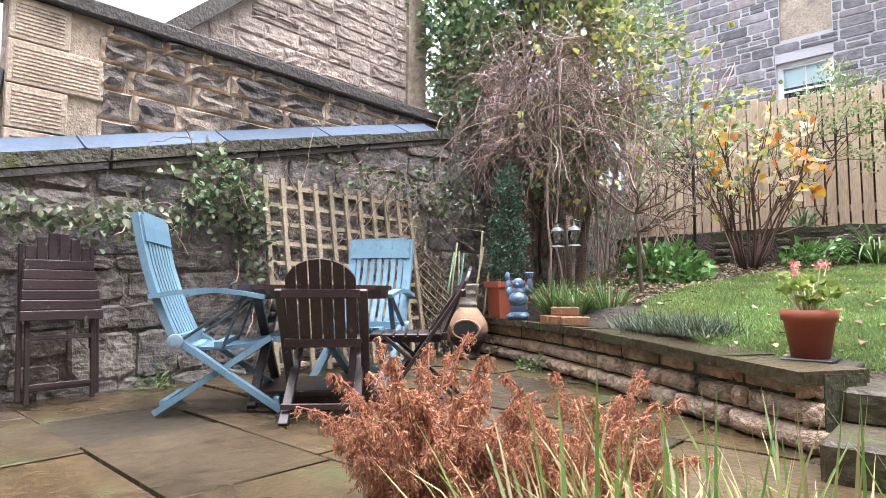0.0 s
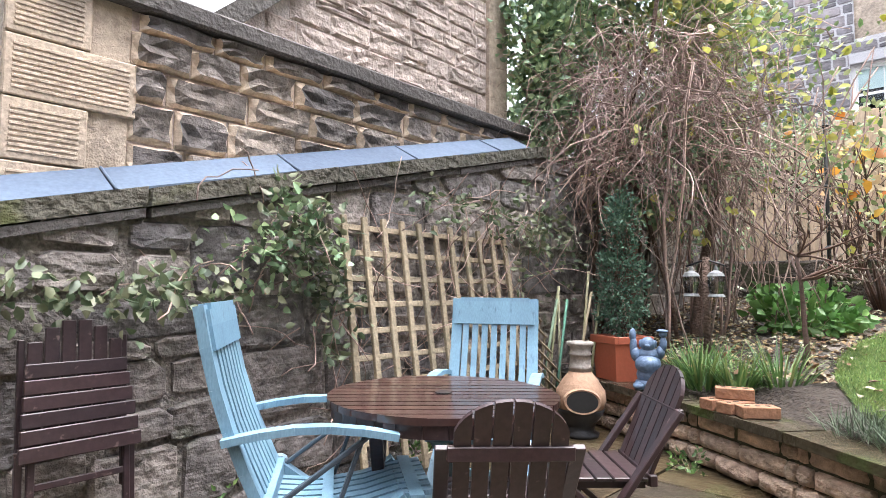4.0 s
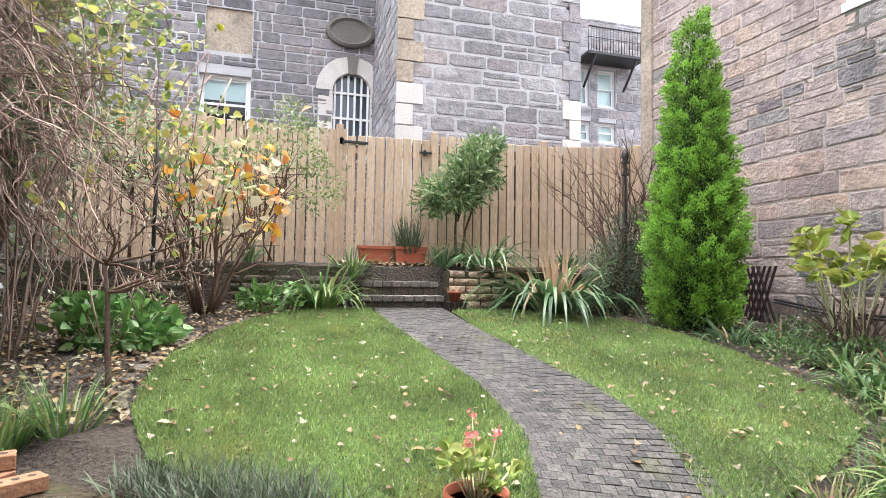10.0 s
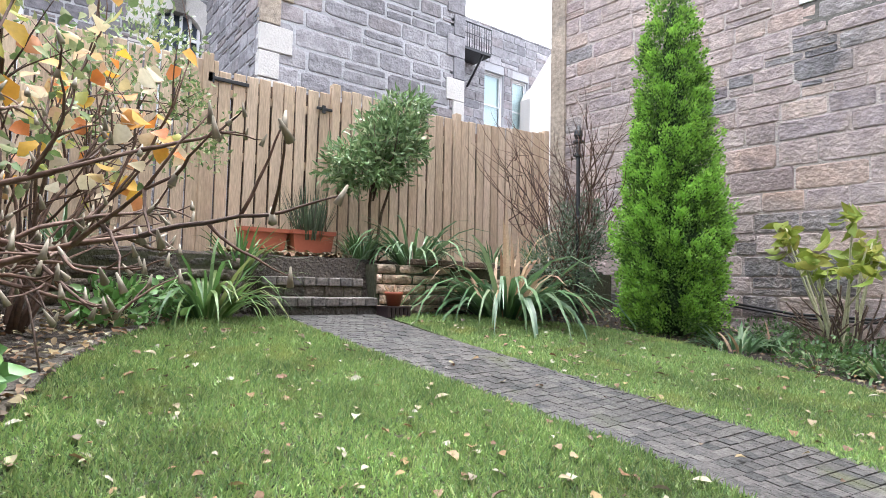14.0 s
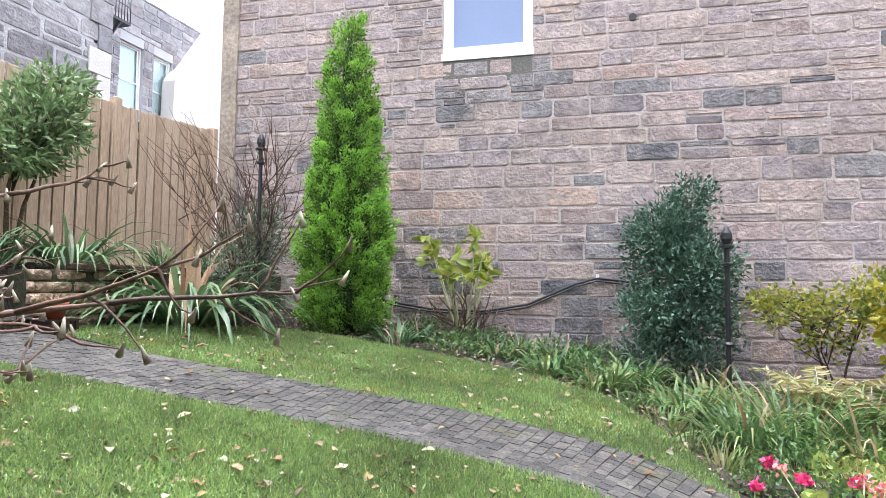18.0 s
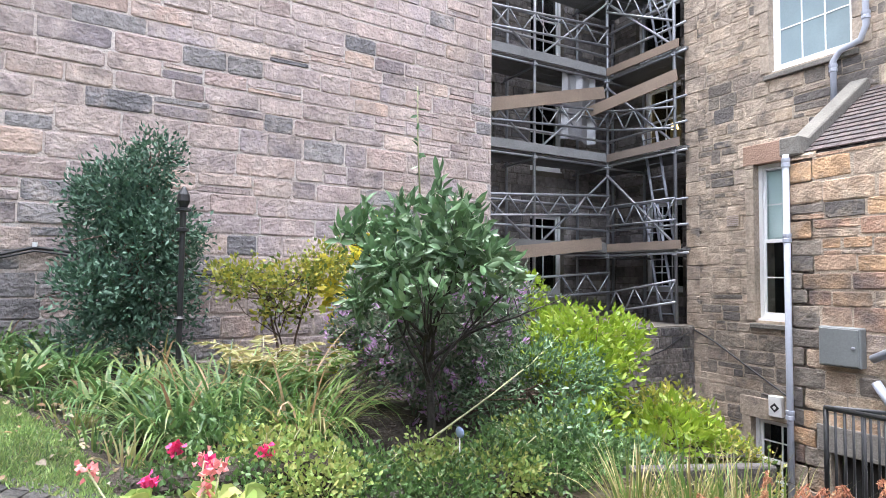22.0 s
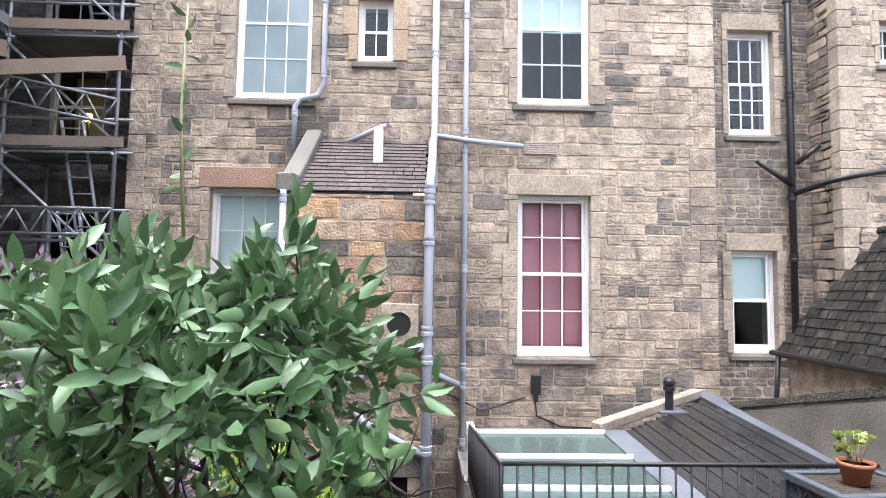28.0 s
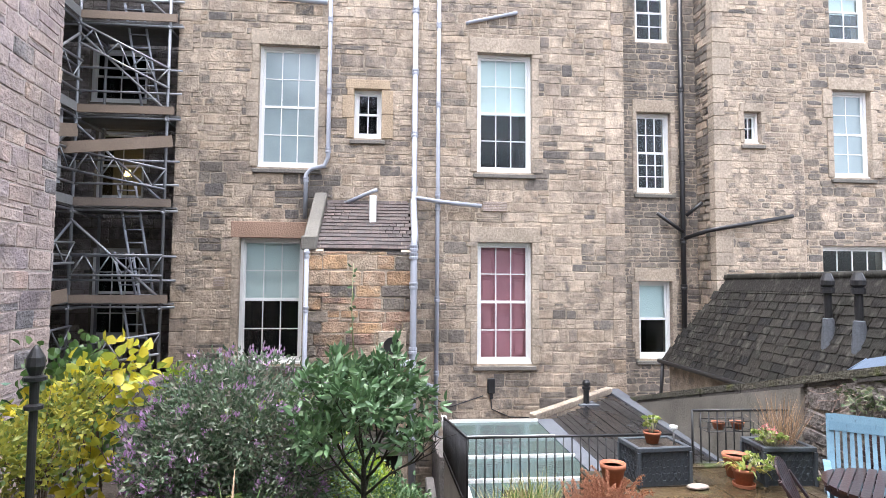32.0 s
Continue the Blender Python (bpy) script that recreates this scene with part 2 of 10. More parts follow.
M_GARDENWALL = mat("mossy_rubble", [(0.155, 0.138, 0.128), (0.240, 0.209, 0.185), (0.089, 0.084, 0.086), (0.286, 0.248, 0.221), (0.131, 0.122, 0.122), (0.205, 0.182, 0.167)],
                   rough=0.9, fine=0.6, stain=0.45, bump=1.0, bump_scale=18, spots=((0.105, 0.113, 0.075), 3.0, 0.6, 0.8), grain=11.0, bed=0.04, grit=0.3)
M_ROCKFACE = mat("rock_faced_block", [(0.10, 0.088, 0.082), (0.15, 0.13, 0.115), (0.075, 0.068, 0.066), (0.19, 0.16, 0.135), (0.12, 0.105, 0.095), (0.30, 0.25, 0.205)], rough=0.9, fine=0.45, stain=0.5, bump=1.0, bump_scale=14, grain=9.0, warp=1.5, bed=0.25, grit=0.25)
M_PINKBLOCK = mat("pale_rock_faced_stone", [(0.42, 0.35, 0.305), (0.37, 0.305, 0.265), (0.46, 0.385, 0.335), (0.31, 0.26, 0.23)], rough=0.9, fine=0.34, stain=0.3, bump=1.0, bump_scale=16, grain=9.0, bed=0.25, grit=0.2)
M_ASHLAR = mat("tooled_ashlar", [(0.345, 0.285, 0.22), (0.40, 0.325, 0.25), (0.29, 0.243, 0.195)], rough=0.88, fine=0.35, stain=0.35, bump=0.4, bump_scale=60, spots=((0.133, 0.122, 0.122), 2.0, 0.6, 0.8), grain=20.0, grit=0.2, bed=0.08, wash=((0.43, 0.352, 0.275), 1.7, 0.46, 0.58))
M_ASHLAR_DARK = mat("weathered_sill_stone", [(0.16, 0.15, 0.13), (0.21, 0.19, 0.17)], rough=0.9, fine=0.25, stain=0.3, bump=0.4)
M_WHITESTONE = mat("cleaned_white_stone", [(0.66, 0.62, 0.58), (0.60, 0.57, 0.53)], rough=0.85, fine=0.1, stain=0.15, bump=0.3)
M_ORANGESTONE = mat("orange_buff_ashlar", [(0.423, 0.314, 0.209), (0.459, 0.351, 0.242)], rough=0.88, fine=0.3, stain=0.3, bump=0.4, grit=0.2, bed=0.08)
M_REDSTONE = mat("red_lintel_stone", (0.36, 0.235, 0.17), rough=0.9, fine=0.25, stain=0.3)
M_FLAG = mat("wet_sandstone_flag", [(0.048, 0.034, 0.019), (0.063, 0.046, 0.024), (0.038, 0.030, 0.021), (0.076, 0.052, 0.026), (0.054, 0.042, 0.029)], rough=0.5, fine=0.4, stain=0.5, bump=0.3, bump_scale=14, wet=0.2, spec=0.3, spots=((0.066, 0.071, 0.032), 2.6, 0.58, 0.72), grain=14.0)
M_JOINT = mat("mossy_joint", (0.055, 0.055, 0.03), rough=0.95, fine=0.4)
M_BLOCK = mat("split_concrete_block", [(0.448, 0.325, 0.244), (0.530, 0.390, 0.286), (0.365, 0.276, 0.211), (0.597, 0.438, 0.312)], rough=0.9, fine=0.45, stain=0.4, bump=1.0, bump_scale=30, spots=((0.079, 0.075, 0.052), 4.0, 0.58, 0.75), grain=14.0, bed=0.2, grit=0.3)
M_BLOCK_DARK = mat("damp_terrace_block", [(0.085, 0.072, 0.058), (0.124, 0.101, 0.078), (0.065, 0.058, 0.049)], rough=0.85, fine=0.35, stain=0.4, bump=0.9, spots=((0.06, 0.075, 0.03), 4.0, 0.58, 0.75))
M_COPE = mat("wet_slab_coping", [(0.051, 0.041, 0.025), (0.066, 0.051, 0.029), (0.039, 0.035, 0.027)], rough=0.5, fine=0.3, stain=0.5, bump=0.5, bump_scale=20, wet=0.15, spots=((0.06, 0.08, 0.025), 4.0, 0.55, 0.7), spec=0.25)
M_PAVER = mat("grey_block_paver", [(0.047, 0.045, 0.043), (0.079, 0.074, 0.068), (0.035, 0.035, 0.035), (0.098, 0.091, 0.083), (0.061, 0.057, 0.054)], rough=0.8, fine=0.5, stain=0.35, bump=0.5, bump_scale=70, wet=0.6, spots=((0.072, 0.079, 0.038), 2.4, 0.62, 0.8), spec=0.25)
M_PATHJOINT = mat("gritty_path_joint", (0.050, 0.047, 0.041), rough=0.95, fine=0.5, stain=0.4, bump=0.5)
M_LAWN = mat("lawn_soil", [(0.060, 0.075, 0.026)], rough=0.95, fine=0.5, stain=0.45, stain_scale=0.8, bump=0.8, bump_scale=60)
M_GRASS = mat("grass_blade", [(0.184, 0.307, 0.100), (0.263, 0.393, 0.123), (0.319, 0.434, 0.142), (0.128, 0.231, 0.087), (0.441, 0.486, 0.200)], rough=0.6, fine=0.2, stain=0.6, stain_scale=1.6, bump=0, leafy=0.35, spots=((0.37, 0.39, 0.12), 2.4, 0.56, 0.8))
M_SOIL = mat("leaf_strewn_soil", [(0.041, 0.031, 0.023)], rough=0.95, fine=0.6, stain=0.4, bump=1.0, bump_scale=35)
M_FENCE = mat("fresh_pine_board", [(0.493, 0.369, 0.260), (0.547, 0.417, 0.304), (0.438, 0.321, 0.222), (0.526, 0.390, 0.274)], rough=0.75, grain=14, fine=0.25, stain=0.22, bump=0.2, stretch=(6, 6, 0.7), spots=((0.260, 0.156, 0.092), 3.2, 0.72, 0.8))
M_MOSS = mat("mossy_cope_stone", [(0.077, 0.073, 0.056), (0.100, 0.091, 0.070)], rough=0.95, fine=0.4, stain=0.4, bump=1.0, bump_scale=22, spots=((0.10, 0.11, 0.03), 3.5, 0.58, 0.76), bed=0.4, grit=0.2)
M_LEAD = mat("lead_flashing", [(0.091, 0.120, 0.167), (0.108, 0.142, 0.192), (0.077, 0.103, 0.148)], rough=0.6, metal=0.0, fine=0.15, stain=0.3, bump=0.15, bump_scale=8, spec=0.12)
M_GREYLEAD = mat("grey_sheet_lead", [(0.092, 0.101, 0.117), (0.113, 0.122, 0.138)], rough=0.6, fine=0.2, stain=0.4, bump=0.15, bump_scale=8, spec=0.15)
M_DARKCOPE = mat("dark_cope_stone", [(0.068, 0.060, 0.056), (0.088, 0.080, 0.072)], rough=0.85, fine=0.25, stain=0.35, bump=0.5)
M_SLATE = mat("weathered_slate", [(0.011, 0.010, 0.009), (0.022, 0.019, 0.016), (0.008, 0.008, 0.008), (0.028, 0.025, 0.021), (0.015, 0.015, 0.012), (0.023, 0.020, 0.016), (0.010, 0.009, 0.008), (0.034, 0.031, 0.026)], rough=0.75, fine=0.3, stain=0.4, bump=0.5, spec=0.25, spots=((0.075, 0.070, 0.060), 11.0, 0.55, 0.72), stretch=(1, 1, 0.4))
M_SLATE_RED = mat("purple_slate", [(0.072, 0.054, 0.052), (0.095, 0.072, 0.066), (0.052, 0.042, 0.042), (0.082, 0.068, 0.066)], rough=0.65, fine=0.3, stain=0.3, bump=0.4)
M_FELT = mat("black_roof_strip", [(0.017, 0.017, 0.018), (0.022, 0.021, 0.022)], rough=0.45, fine=0.2, stain=0.3, bump=0.2, wet=0.2)
M_WHITE = mat("white_paint", (0.80, 0.80, 0.79), rough=0.45, fine=0.05, stain=0.08, bump=0.08)
M_PIPE = mat("pale_grey_pipe", (0.358, 0.376, 0.433), rough=0.45, fine=0.06, stain=0.15, bump=0.05)
M_BLACK = mat("black_iron_paint", (0.02, 0.02, 0.022), rough=0.4, fine=0.15, stain=0.2, bump=0.1)
# near-black that paints the shade inside rooms and openings
M_SHADEBLACK = mat("interior_shade_black", (0.018, 0.017, 0.016), rough=0.9, fine=0.1, stain=0.3, bump=0)
M_BLIND = mat("white_roller_blind", (0.78, 0.82, 0.80), rough=0.7, fine=0.05, stain=0.06, bump=0.05)
M_PANE = glass_mat("window_glass", gloss=0.14)
M_BLUEPAINT = mat("weathered_blue_paint", [(0.140, 0.256, 0.340), (0.160, 0.279, 0.363), (0.127, 0.233, 0.317)], rough=0.5, fine=0.15, stain=0.25, bump=0.06, stretch=(4, 4, 1.2), spots=((0.075, 0.13, 0.18), 9.0, 0.6, 0.76))
M_DARKWOOD = mat("dark_stained_wood", [(0.030, 0.017, 0.018), (0.040, 0.022, 0.023), (0.023, 0.014, 0.016)], rough=0.42, fine=0.3, stain=0.3, bump=0.05, coat=0.15, spots=((0.16, 0.115, 0.105), 26.0, 0.66, 0.74))
M_TABLEWOOD = mat("wet_reddish_hardwood", [(0.041, 0.019, 0.017), (0.056, 0.026, 0.020), (0.034, 0.017, 0.015)], rough=0.28, fine=0.25, stain=0.25, bump=0.06, coat=0.45)
M_TRELLIS = mat("weathered_trellis_wood", [(0.236, 0.190, 0.125), (0.275, 0.223, 0.151), (0.197, 0.164, 0.111)], rough=0.85, fine=0.3, stain=0.35, bump=0.3, spots=((0.13, 0.13, 0.07), 6.0, 0.62, 0.75))
M_TERRA = mat("terracotta", [(0.337, 0.119, 0.062), (0.370, 0.136, 0.071)], rough=0.65, fine=0.15, stain=0.2, bump=0.12)
M_PLASTIC = mat("terracotta_plastic", [(0.344, 0.092, 0.050), (0.383, 0.108, 0.058)], rough=0.45, fine=0.08, stain=0.15, bump=0.05)
M_BRICK = mat("orange_brick", [(0.221, 0.103, 0.055), (0.255, 0.132, 0.073)], rough=0.85, fine=0.2, stain=0.2, bump=0.4)
M_DARKBARK = mat("dark_smooth_bark", [(0.030, 0.026, 0.022), (0.045, 0.038, 0.032)], rough=0.85, fine=0.3, stain=0.4, bump=0.5, bump_scale=50)
M_BARK = mat("brown_bark", [(0.10, 0.065, 0.045), (0.13, 0.085, 0.06), (0.075, 0.05, 0.04)], rough=0.9, fine=0.4, stain=0.3, bump=0.8, bump_scale=50)
M_TWIG = mat("tangled_brown_twig", [(0.286, 0.195, 0.163), (0.390, 0.280, 0.234), (0.169, 0.114, 0.099), (0.494, 0.377, 0.319)], rough=0.85, fine=0.3, stain=0.3, bump=0.3)
M_STEM = mat("pale_green_stem", [(0.42, 0.40, 0.25), (0.36, 0.36, 0.20)], rough=0.6, fine=0.2, stain=0.2, bump=0.2)
M_IVY = mat("dark_ivy_leaf", [(0.109, 0.182, 0.104), (0.196, 0.301, 0.163), (0.275, 0.406, 0.215), (0.435, 0.546, 0.286)], rough=0.4, fine=0.15, stain=0.2, bump=0, leafy=0.2)
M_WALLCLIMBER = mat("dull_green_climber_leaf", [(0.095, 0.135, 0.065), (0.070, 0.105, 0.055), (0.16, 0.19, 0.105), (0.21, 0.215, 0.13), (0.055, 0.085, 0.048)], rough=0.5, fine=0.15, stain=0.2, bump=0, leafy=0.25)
M_CLIMBER = mat("pale_climber_leaf", [(0.179, 0.262, 0.083), (0.124, 0.207, 0.076), (0.304, 0.359, 0.152), (0.400, 0.428, 0.221), (0.097, 0.166, 0.069)], rough=0.5, fine=0.15, stain=0.2, bump=0, leafy=0.3)
M_YELLEAF = mat("yellowing_leaf", [(0.45, 0.45, 0.10), (0.55, 0.50, 0.14), (0.30, 0.36, 0.08), (0.60, 0.55, 0.30)], rough=0.5, fine=0.1, stain=0.1, bump=0, leafy=0.45)
M_ORANGELEAF = mat("orange_autumn_leaf", [(0.60, 0.30, 0.035), (0.58, 0.52, 0.36), (0.54, 0.17, 0.035), (0.62, 0.40, 0.05), (0.52, 0.48, 0.36), (0.60, 0.26, 0.03)], rough=0.55, fine=0.1, stain=0.1, bump=0, leafy=0.45)
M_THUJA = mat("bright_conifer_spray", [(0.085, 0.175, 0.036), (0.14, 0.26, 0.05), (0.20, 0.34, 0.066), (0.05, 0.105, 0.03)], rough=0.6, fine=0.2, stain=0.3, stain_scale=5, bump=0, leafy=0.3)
M_BAY = mat("glossy_bay_leaf", [(0.087, 0.166, 0.074), (0.126, 0.228, 0.100), (0.065, 0.119, 0.060), (0.173, 0.265, 0.125)], rough=0.38, fine=0.12, stain=0.2, bump=0, leafy=0.15)
M_EVERGREEN = mat("dark_blue_green_leaf", [(0.046, 0.101, 0.068), (0.075, 0.150, 0.098), (0.114, 0.202, 0.130), (0.034, 0.072, 0.052)], rough=0.6, fine=0.12, stain=0.25, bump=0, leafy=0.12)
M_HEBE = mat("grey_green_hebe_leaf", [(0.090, 0.148, 0.085), (0.159, 0.228, 0.132), (0.063, 0.106, 0.066), (0.248, 0.291, 0.212), (0.222, 0.201, 0.164)], rough=0.5, fine=0.15, stain=0.2, bump=0, leafy=0.2)
M_MAUVE = mat("mauve_flower", [(0.460, 0.230, 0.525), (0.550, 0.340, 0.588), (0.420, 0.281, 0.430), (0.580, 0.408, 0.578)], rough=0.7, bump=0, leafy=0.3)
M_LIME = mat("lime_choisya_leaf", [(0.219, 0.328, 0.023), (0.290, 0.398, 0.040), (0.156, 0.259, 0.023), (0.360, 0.431, 0.063)], rough=0.4, fine=0.1, stain=0.15, bump=0, leafy=0.4)
M_GOLD = mat("golden_variegated_leaf", [(0.44, 0.38, 0.045), (0.26, 0.31, 0.06), (0.50, 0.44, 0.08), (0.12, 0.20, 0.05), (0.38, 0.37, 0.06), (0.10, 0.16, 0.05)], rough=0.45, fine=0.1, stain=0.1, bump=0, leafy=0.4)
M_STRAW = mat("straw_fern_frond", [(0.40, 0.34, 0.16), (0.33, 0.32, 0.12), (0.46, 0.36, 0.20), (0.26, 0.30, 0.10)], rough=0.7, fine=0.15, stain=0.2, bump=0, leafy=0.35)
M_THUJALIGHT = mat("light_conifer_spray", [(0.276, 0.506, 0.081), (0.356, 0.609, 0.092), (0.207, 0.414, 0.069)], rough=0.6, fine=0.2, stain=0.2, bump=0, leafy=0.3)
M_YELLOWVINE = mat("bright_yellow_vine_leaf", [(0.60, 0.50, 0.03), (0.68, 0.58, 0.06), (0.48, 0.47, 0.05), (0.30, 0.38, 0.06)], rough=0.45, fine=0.1, stain=0.15, bump=0, leafy=0.4)
M_STRAP = mat("green_strap_leaf", [(0.065, 0.137, 0.039), (0.093, 0.188, 0.047), (0.051, 0.108, 0.043), (0.137, 0.224, 0.065), (0.195, 0.224, 0.080)], rough=0.45, fine=0.15, stain=0.2, bump=0, leafy=0.3)
M_PHORM = mat("phormium_leaf", [(0.061, 0.131, 0.053), (0.090, 0.172, 0.066), (0.131, 0.221, 0.090), (0.049, 0.107, 0.049), (0.213, 0.279, 0.139)], rough=0.42, fine=0.15, stain=0.2, bump=0, leafy=0.25)
M_DEAD = mat("dead_brown_leaf", [(0.42, 0.29, 0.17), (0.32, 0.20, 0.11), (0.50, 0.36, 0.25), (0.26, 0.15, 0.09)], rough=0.8, fine=0.2, stain=0.2, bump=0, leafy=0.3)
M_LITTER = mat("fallen_leaf", [(0.204, 0.119, 0.051), (0.306, 0.272, 0.162), (0.136, 0.068, 0.032), (0.238, 0.162, 0.060), (0.340, 0.327, 0.238), (0.093, 0.053, 0.031), (0.170, 0.093, 0.043)], rough=0.7, fine=0.2, stain=0.1, bump=0, leafy=0.2)
M_RUST = mat("rust_dry_astilbe", [(0.37, 0.145, 0.08), (0.47, 0.225, 0.125), (0.24, 0.085, 0.05), (0.56, 0.33, 0.185), (0.41, 0.185, 0.115), (0.31, 0.115, 0.075)], rough=0.8, fine=0.2, stain=0.2, bump=0, leafy=0.35)
M_REDFLOWER = mat("pink_red_petal", [(0.66, 0.16, 0.18), (0.70, 0.27, 0.27), (0.72, 0.40, 0.38)], rough=0.55, bump=0, leafy=0.3)
M_STEPBRICK = mat("grey_brown_step_brick", [(0.13, 0.115, 0.105), (0.17, 0.145, 0.125), (0.10, 0.09, 0.085)], rough=0.8, fine=0.45, stain=0.35, bump=0.5)
# near-black green: the shade inside the conifer put into a colour
M_THUJASHADE = mat("conifer_inner_shade", (0.02, 0.04, 0.012), rough=0.9, fine=0.4, stain=0.3, bump=0.6, bump_scale=40)
M_HYD = mat("yellow_green_large_leaf", [(0.30, 0.36, 0.06), (0.24, 0.32, 0.05), (0.42, 0.40, 0.09)], rough=0.45, fine=0.1, stain=0.15, bump=0, leafy=0.35)
M_CLIMBERGREEN = mat("pale_green_rosette_leaf", [(0.149, 0.245, 0.095), (0.234, 0.340, 0.149), (0.095, 0.170, 0.064), (0.383, 0.446, 0.234)], rough=0.42, fine=0.1, stain=0.15, bump=0, leafy=0.25)
M_STRAPLEAF = mat("mid_green_leaf", [(0.082, 0.164, 0.049), (0.115, 0.213, 0.057), (0.057, 0.115, 0.041), (0.164, 0.246, 0.082)], rough=0.45, fine=0.1, stain=0.15, bump=0, leafy=0.3)
M_PINK = mat("hot_pink_petal", [(0.85, 0.05, 0.22), (0.80, 0.09, 0.28)], rough=0.5, bump=0, leafy=0.3)
M_METERBOX = mat("grey_painted_metal", (0.17, 0.18, 0.18), rough=0.5, fine=0.1, stain=0.25, bump=0.05)
M_CREAM = mat("cream_room_wall", (0.336, 0.300, 0.236), rough=0.9, fine=0.05, stain=0.1, bump=0)
M_WARMLIGHT = glow_mat("warm_lamp_shade", (1.0, 0.62, 0.18), 1.5)
M_STEEL = mat("galvanised_tube", [(0.341, 0.352, 0.375), (0.250, 0.261, 0.284), (0.410, 0.410, 0.421)], rough=0.5, metal=0.5, fine=0.15, stain=0.3, bump=0.05)
M_SCAFBOARD = mat("scaffold_board", [(0.247, 0.188, 0.143), (0.305, 0.230, 0.170), (0.209, 0.169, 0.139)], rough=0.85, fine=0.2, stain=0.3, bump=0.2)
M_GREYBOARD = mat("grey_deck_board", [(0.195, 0.195, 0.195), (0.244, 0.244, 0.244), (0.146, 0.142, 0.137)], rough=0.8, fine=0.2, stain=0.3, bump=0.2)


# ---- mesh helpers ----
def mesh_from(name, verts, faces, material, smooth=False):
    me = bpy.data.meshes.new(name)
    me.from_pydata([tuple(v) for v in verts], [], faces)
    me.materials.append(material)
    if smooth:
        me.polygons.foreach_set("use_smooth", [True] * len(me.polygons))
    me.update()
    return me


def part(name, bm, material, parent=None, label="", smooth=False):
    """Links a bmesh, or a ready mesh, as one object under a thing."""
    if isinstance(bm, bmesh.types.BMesh):
        me = bpy.data.meshes.new(name)
        bmesh.ops.recalc_face_normals(bm, faces=bm.faces[:])
        bm.to_mesh(me)
        bm.free()
        me.materials.append(material)
        if smooth:
            me.polygons.foreach_set("use_smooth", [True] * len(me.polygons))
    else:
        me = bm
    ob = new(name, me)
    ob.parent = parent
    if label:
        tagged(ob, label=label)
    return ob


def thing(name, m, label, category, group="", kind=""):
    ob = new(name)
    ob.empty_display_size = 0.1
    ob.matrix_world = m
    return tagged(ob, label, category, group, kind)


def at_place(x, y, z, rz=0.0):
    return pose(x, y, z, 0, 0, rz)


def box(bm, x0, x1, y0, y1, z0, z1, m=None, bevel=0.0):
    vs = [bm.verts.new((x, y, z)) for z in (z0, z1) for y in (y0, y1) for x in (x0, x1)]
    fs = [bm.faces.new([vs[i] for i in q]) for q in ((0, 2, 3, 1), (4, 5, 7, 6), (0, 1, 5, 4), (2, 6, 7, 3), (0, 4, 6, 2), (1, 3, 7, 5))]
    if bevel:
        es = list({e for f in fs for e in f.edges})
        r = bmesh.ops.bevel(bm, geom=es, offset=bevel, segments=1, affect="EDGES", profile=0.5)
        vs = list({v for f in r["faces"] for v in f.verts} | {v for v in vs if v.is_valid})
    if m is not None:
        bmesh.ops.transform(bm, matrix=m, verts=vs)
    return bm


def slab(x0, x1, y0, y1, z0, z1, bevel=0.0, m=None):
    return box(bmesh.new(), x0, x1, y0, y1, z0, z1, m, bevel)


def bar(bm, a, b, w, d, bevel=0.0, up=(0, 0, 1)):
    """A board of section w by d from a to b."""
    a, b = Vector(a), Vector(b)
    z = (b - a).normalized()
    x = Vector(up).cross(z)
    if x.length < 1e-4:
        x = Vector((1, 0, 0))
    x.normalize()
    y = z.cross(x)
    m = Matrix((x, y, z)).transposed().to_4x4()
    m.translation = a
    return box(bm, -w / 2, w / 2, -d / 2, d / 2, 0, (b - a).length, m, bevel)


def tubes(name, paths, material, sides=6, smooth=True):
    """One mesh of round stems; each path is a list of points and a list of radii."""
    verts, faces = [], []
    for pts, rad in paths:
        pts = [Vector(p) for p in pts]
        if isinstance(rad, (int, float)):
            rad = [rad] * len(pts)
        base = len(verts)
        prev = None
        for i, p in enumerate(pts):
            t = (pts[min(i + 1, len(pts) - 1)] - pts[max(i - 1, 0)]).normalized()
            if prev is None:
                prev = t.orthogonal()
            x = prev - t * prev.dot(t)
            x = x.normalized() if x.length > 1e-5 else t.orthogonal().normalized()
            prev = x
            y = t.cross(x)
            for k in range(sides):
                a = 2 * math.pi * k / sides
                verts.append(p + (x * math.cos(a) + y * math.sin(a)) * rad[i])
        for i in range(len(pts) - 1):
            for k in range(sides):
                k2 = (k + 1) % sides
                faces.append((base + i * sides + k, base + i * sides + k2, base + (i + 1) * sides + k2, base + (i + 1) * sides + k))
        faces.append(tuple(base + k for k in reversed(range(sides))))
        faces.append(tuple(base + (len(pts) - 1) * sides + k for k in range(sides)))
    return mesh_from(name, verts, faces, material, smooth)


def lathe(profile, sides=20, squash=1.0):
    """A turned body from (radius, height) pairs."""
    bm = bmesh.new()
    rings = [[bm.verts.new((r * math.cos(2 * math.pi * k / sides), squash * r * math.sin(2 * math.pi * k / sides), z)) for k in range(sides)] for r, z in profile]
    for a, b in zip(rings, rings[1:]):
        for k in range(sides):
            bm.faces.new((a[k], a[(k + 1) % sides], b[(k + 1) % sides], b[k]))
    bm.faces.new(rings[0][::-1])
    bm.faces.new(rings[-1])
    return bm


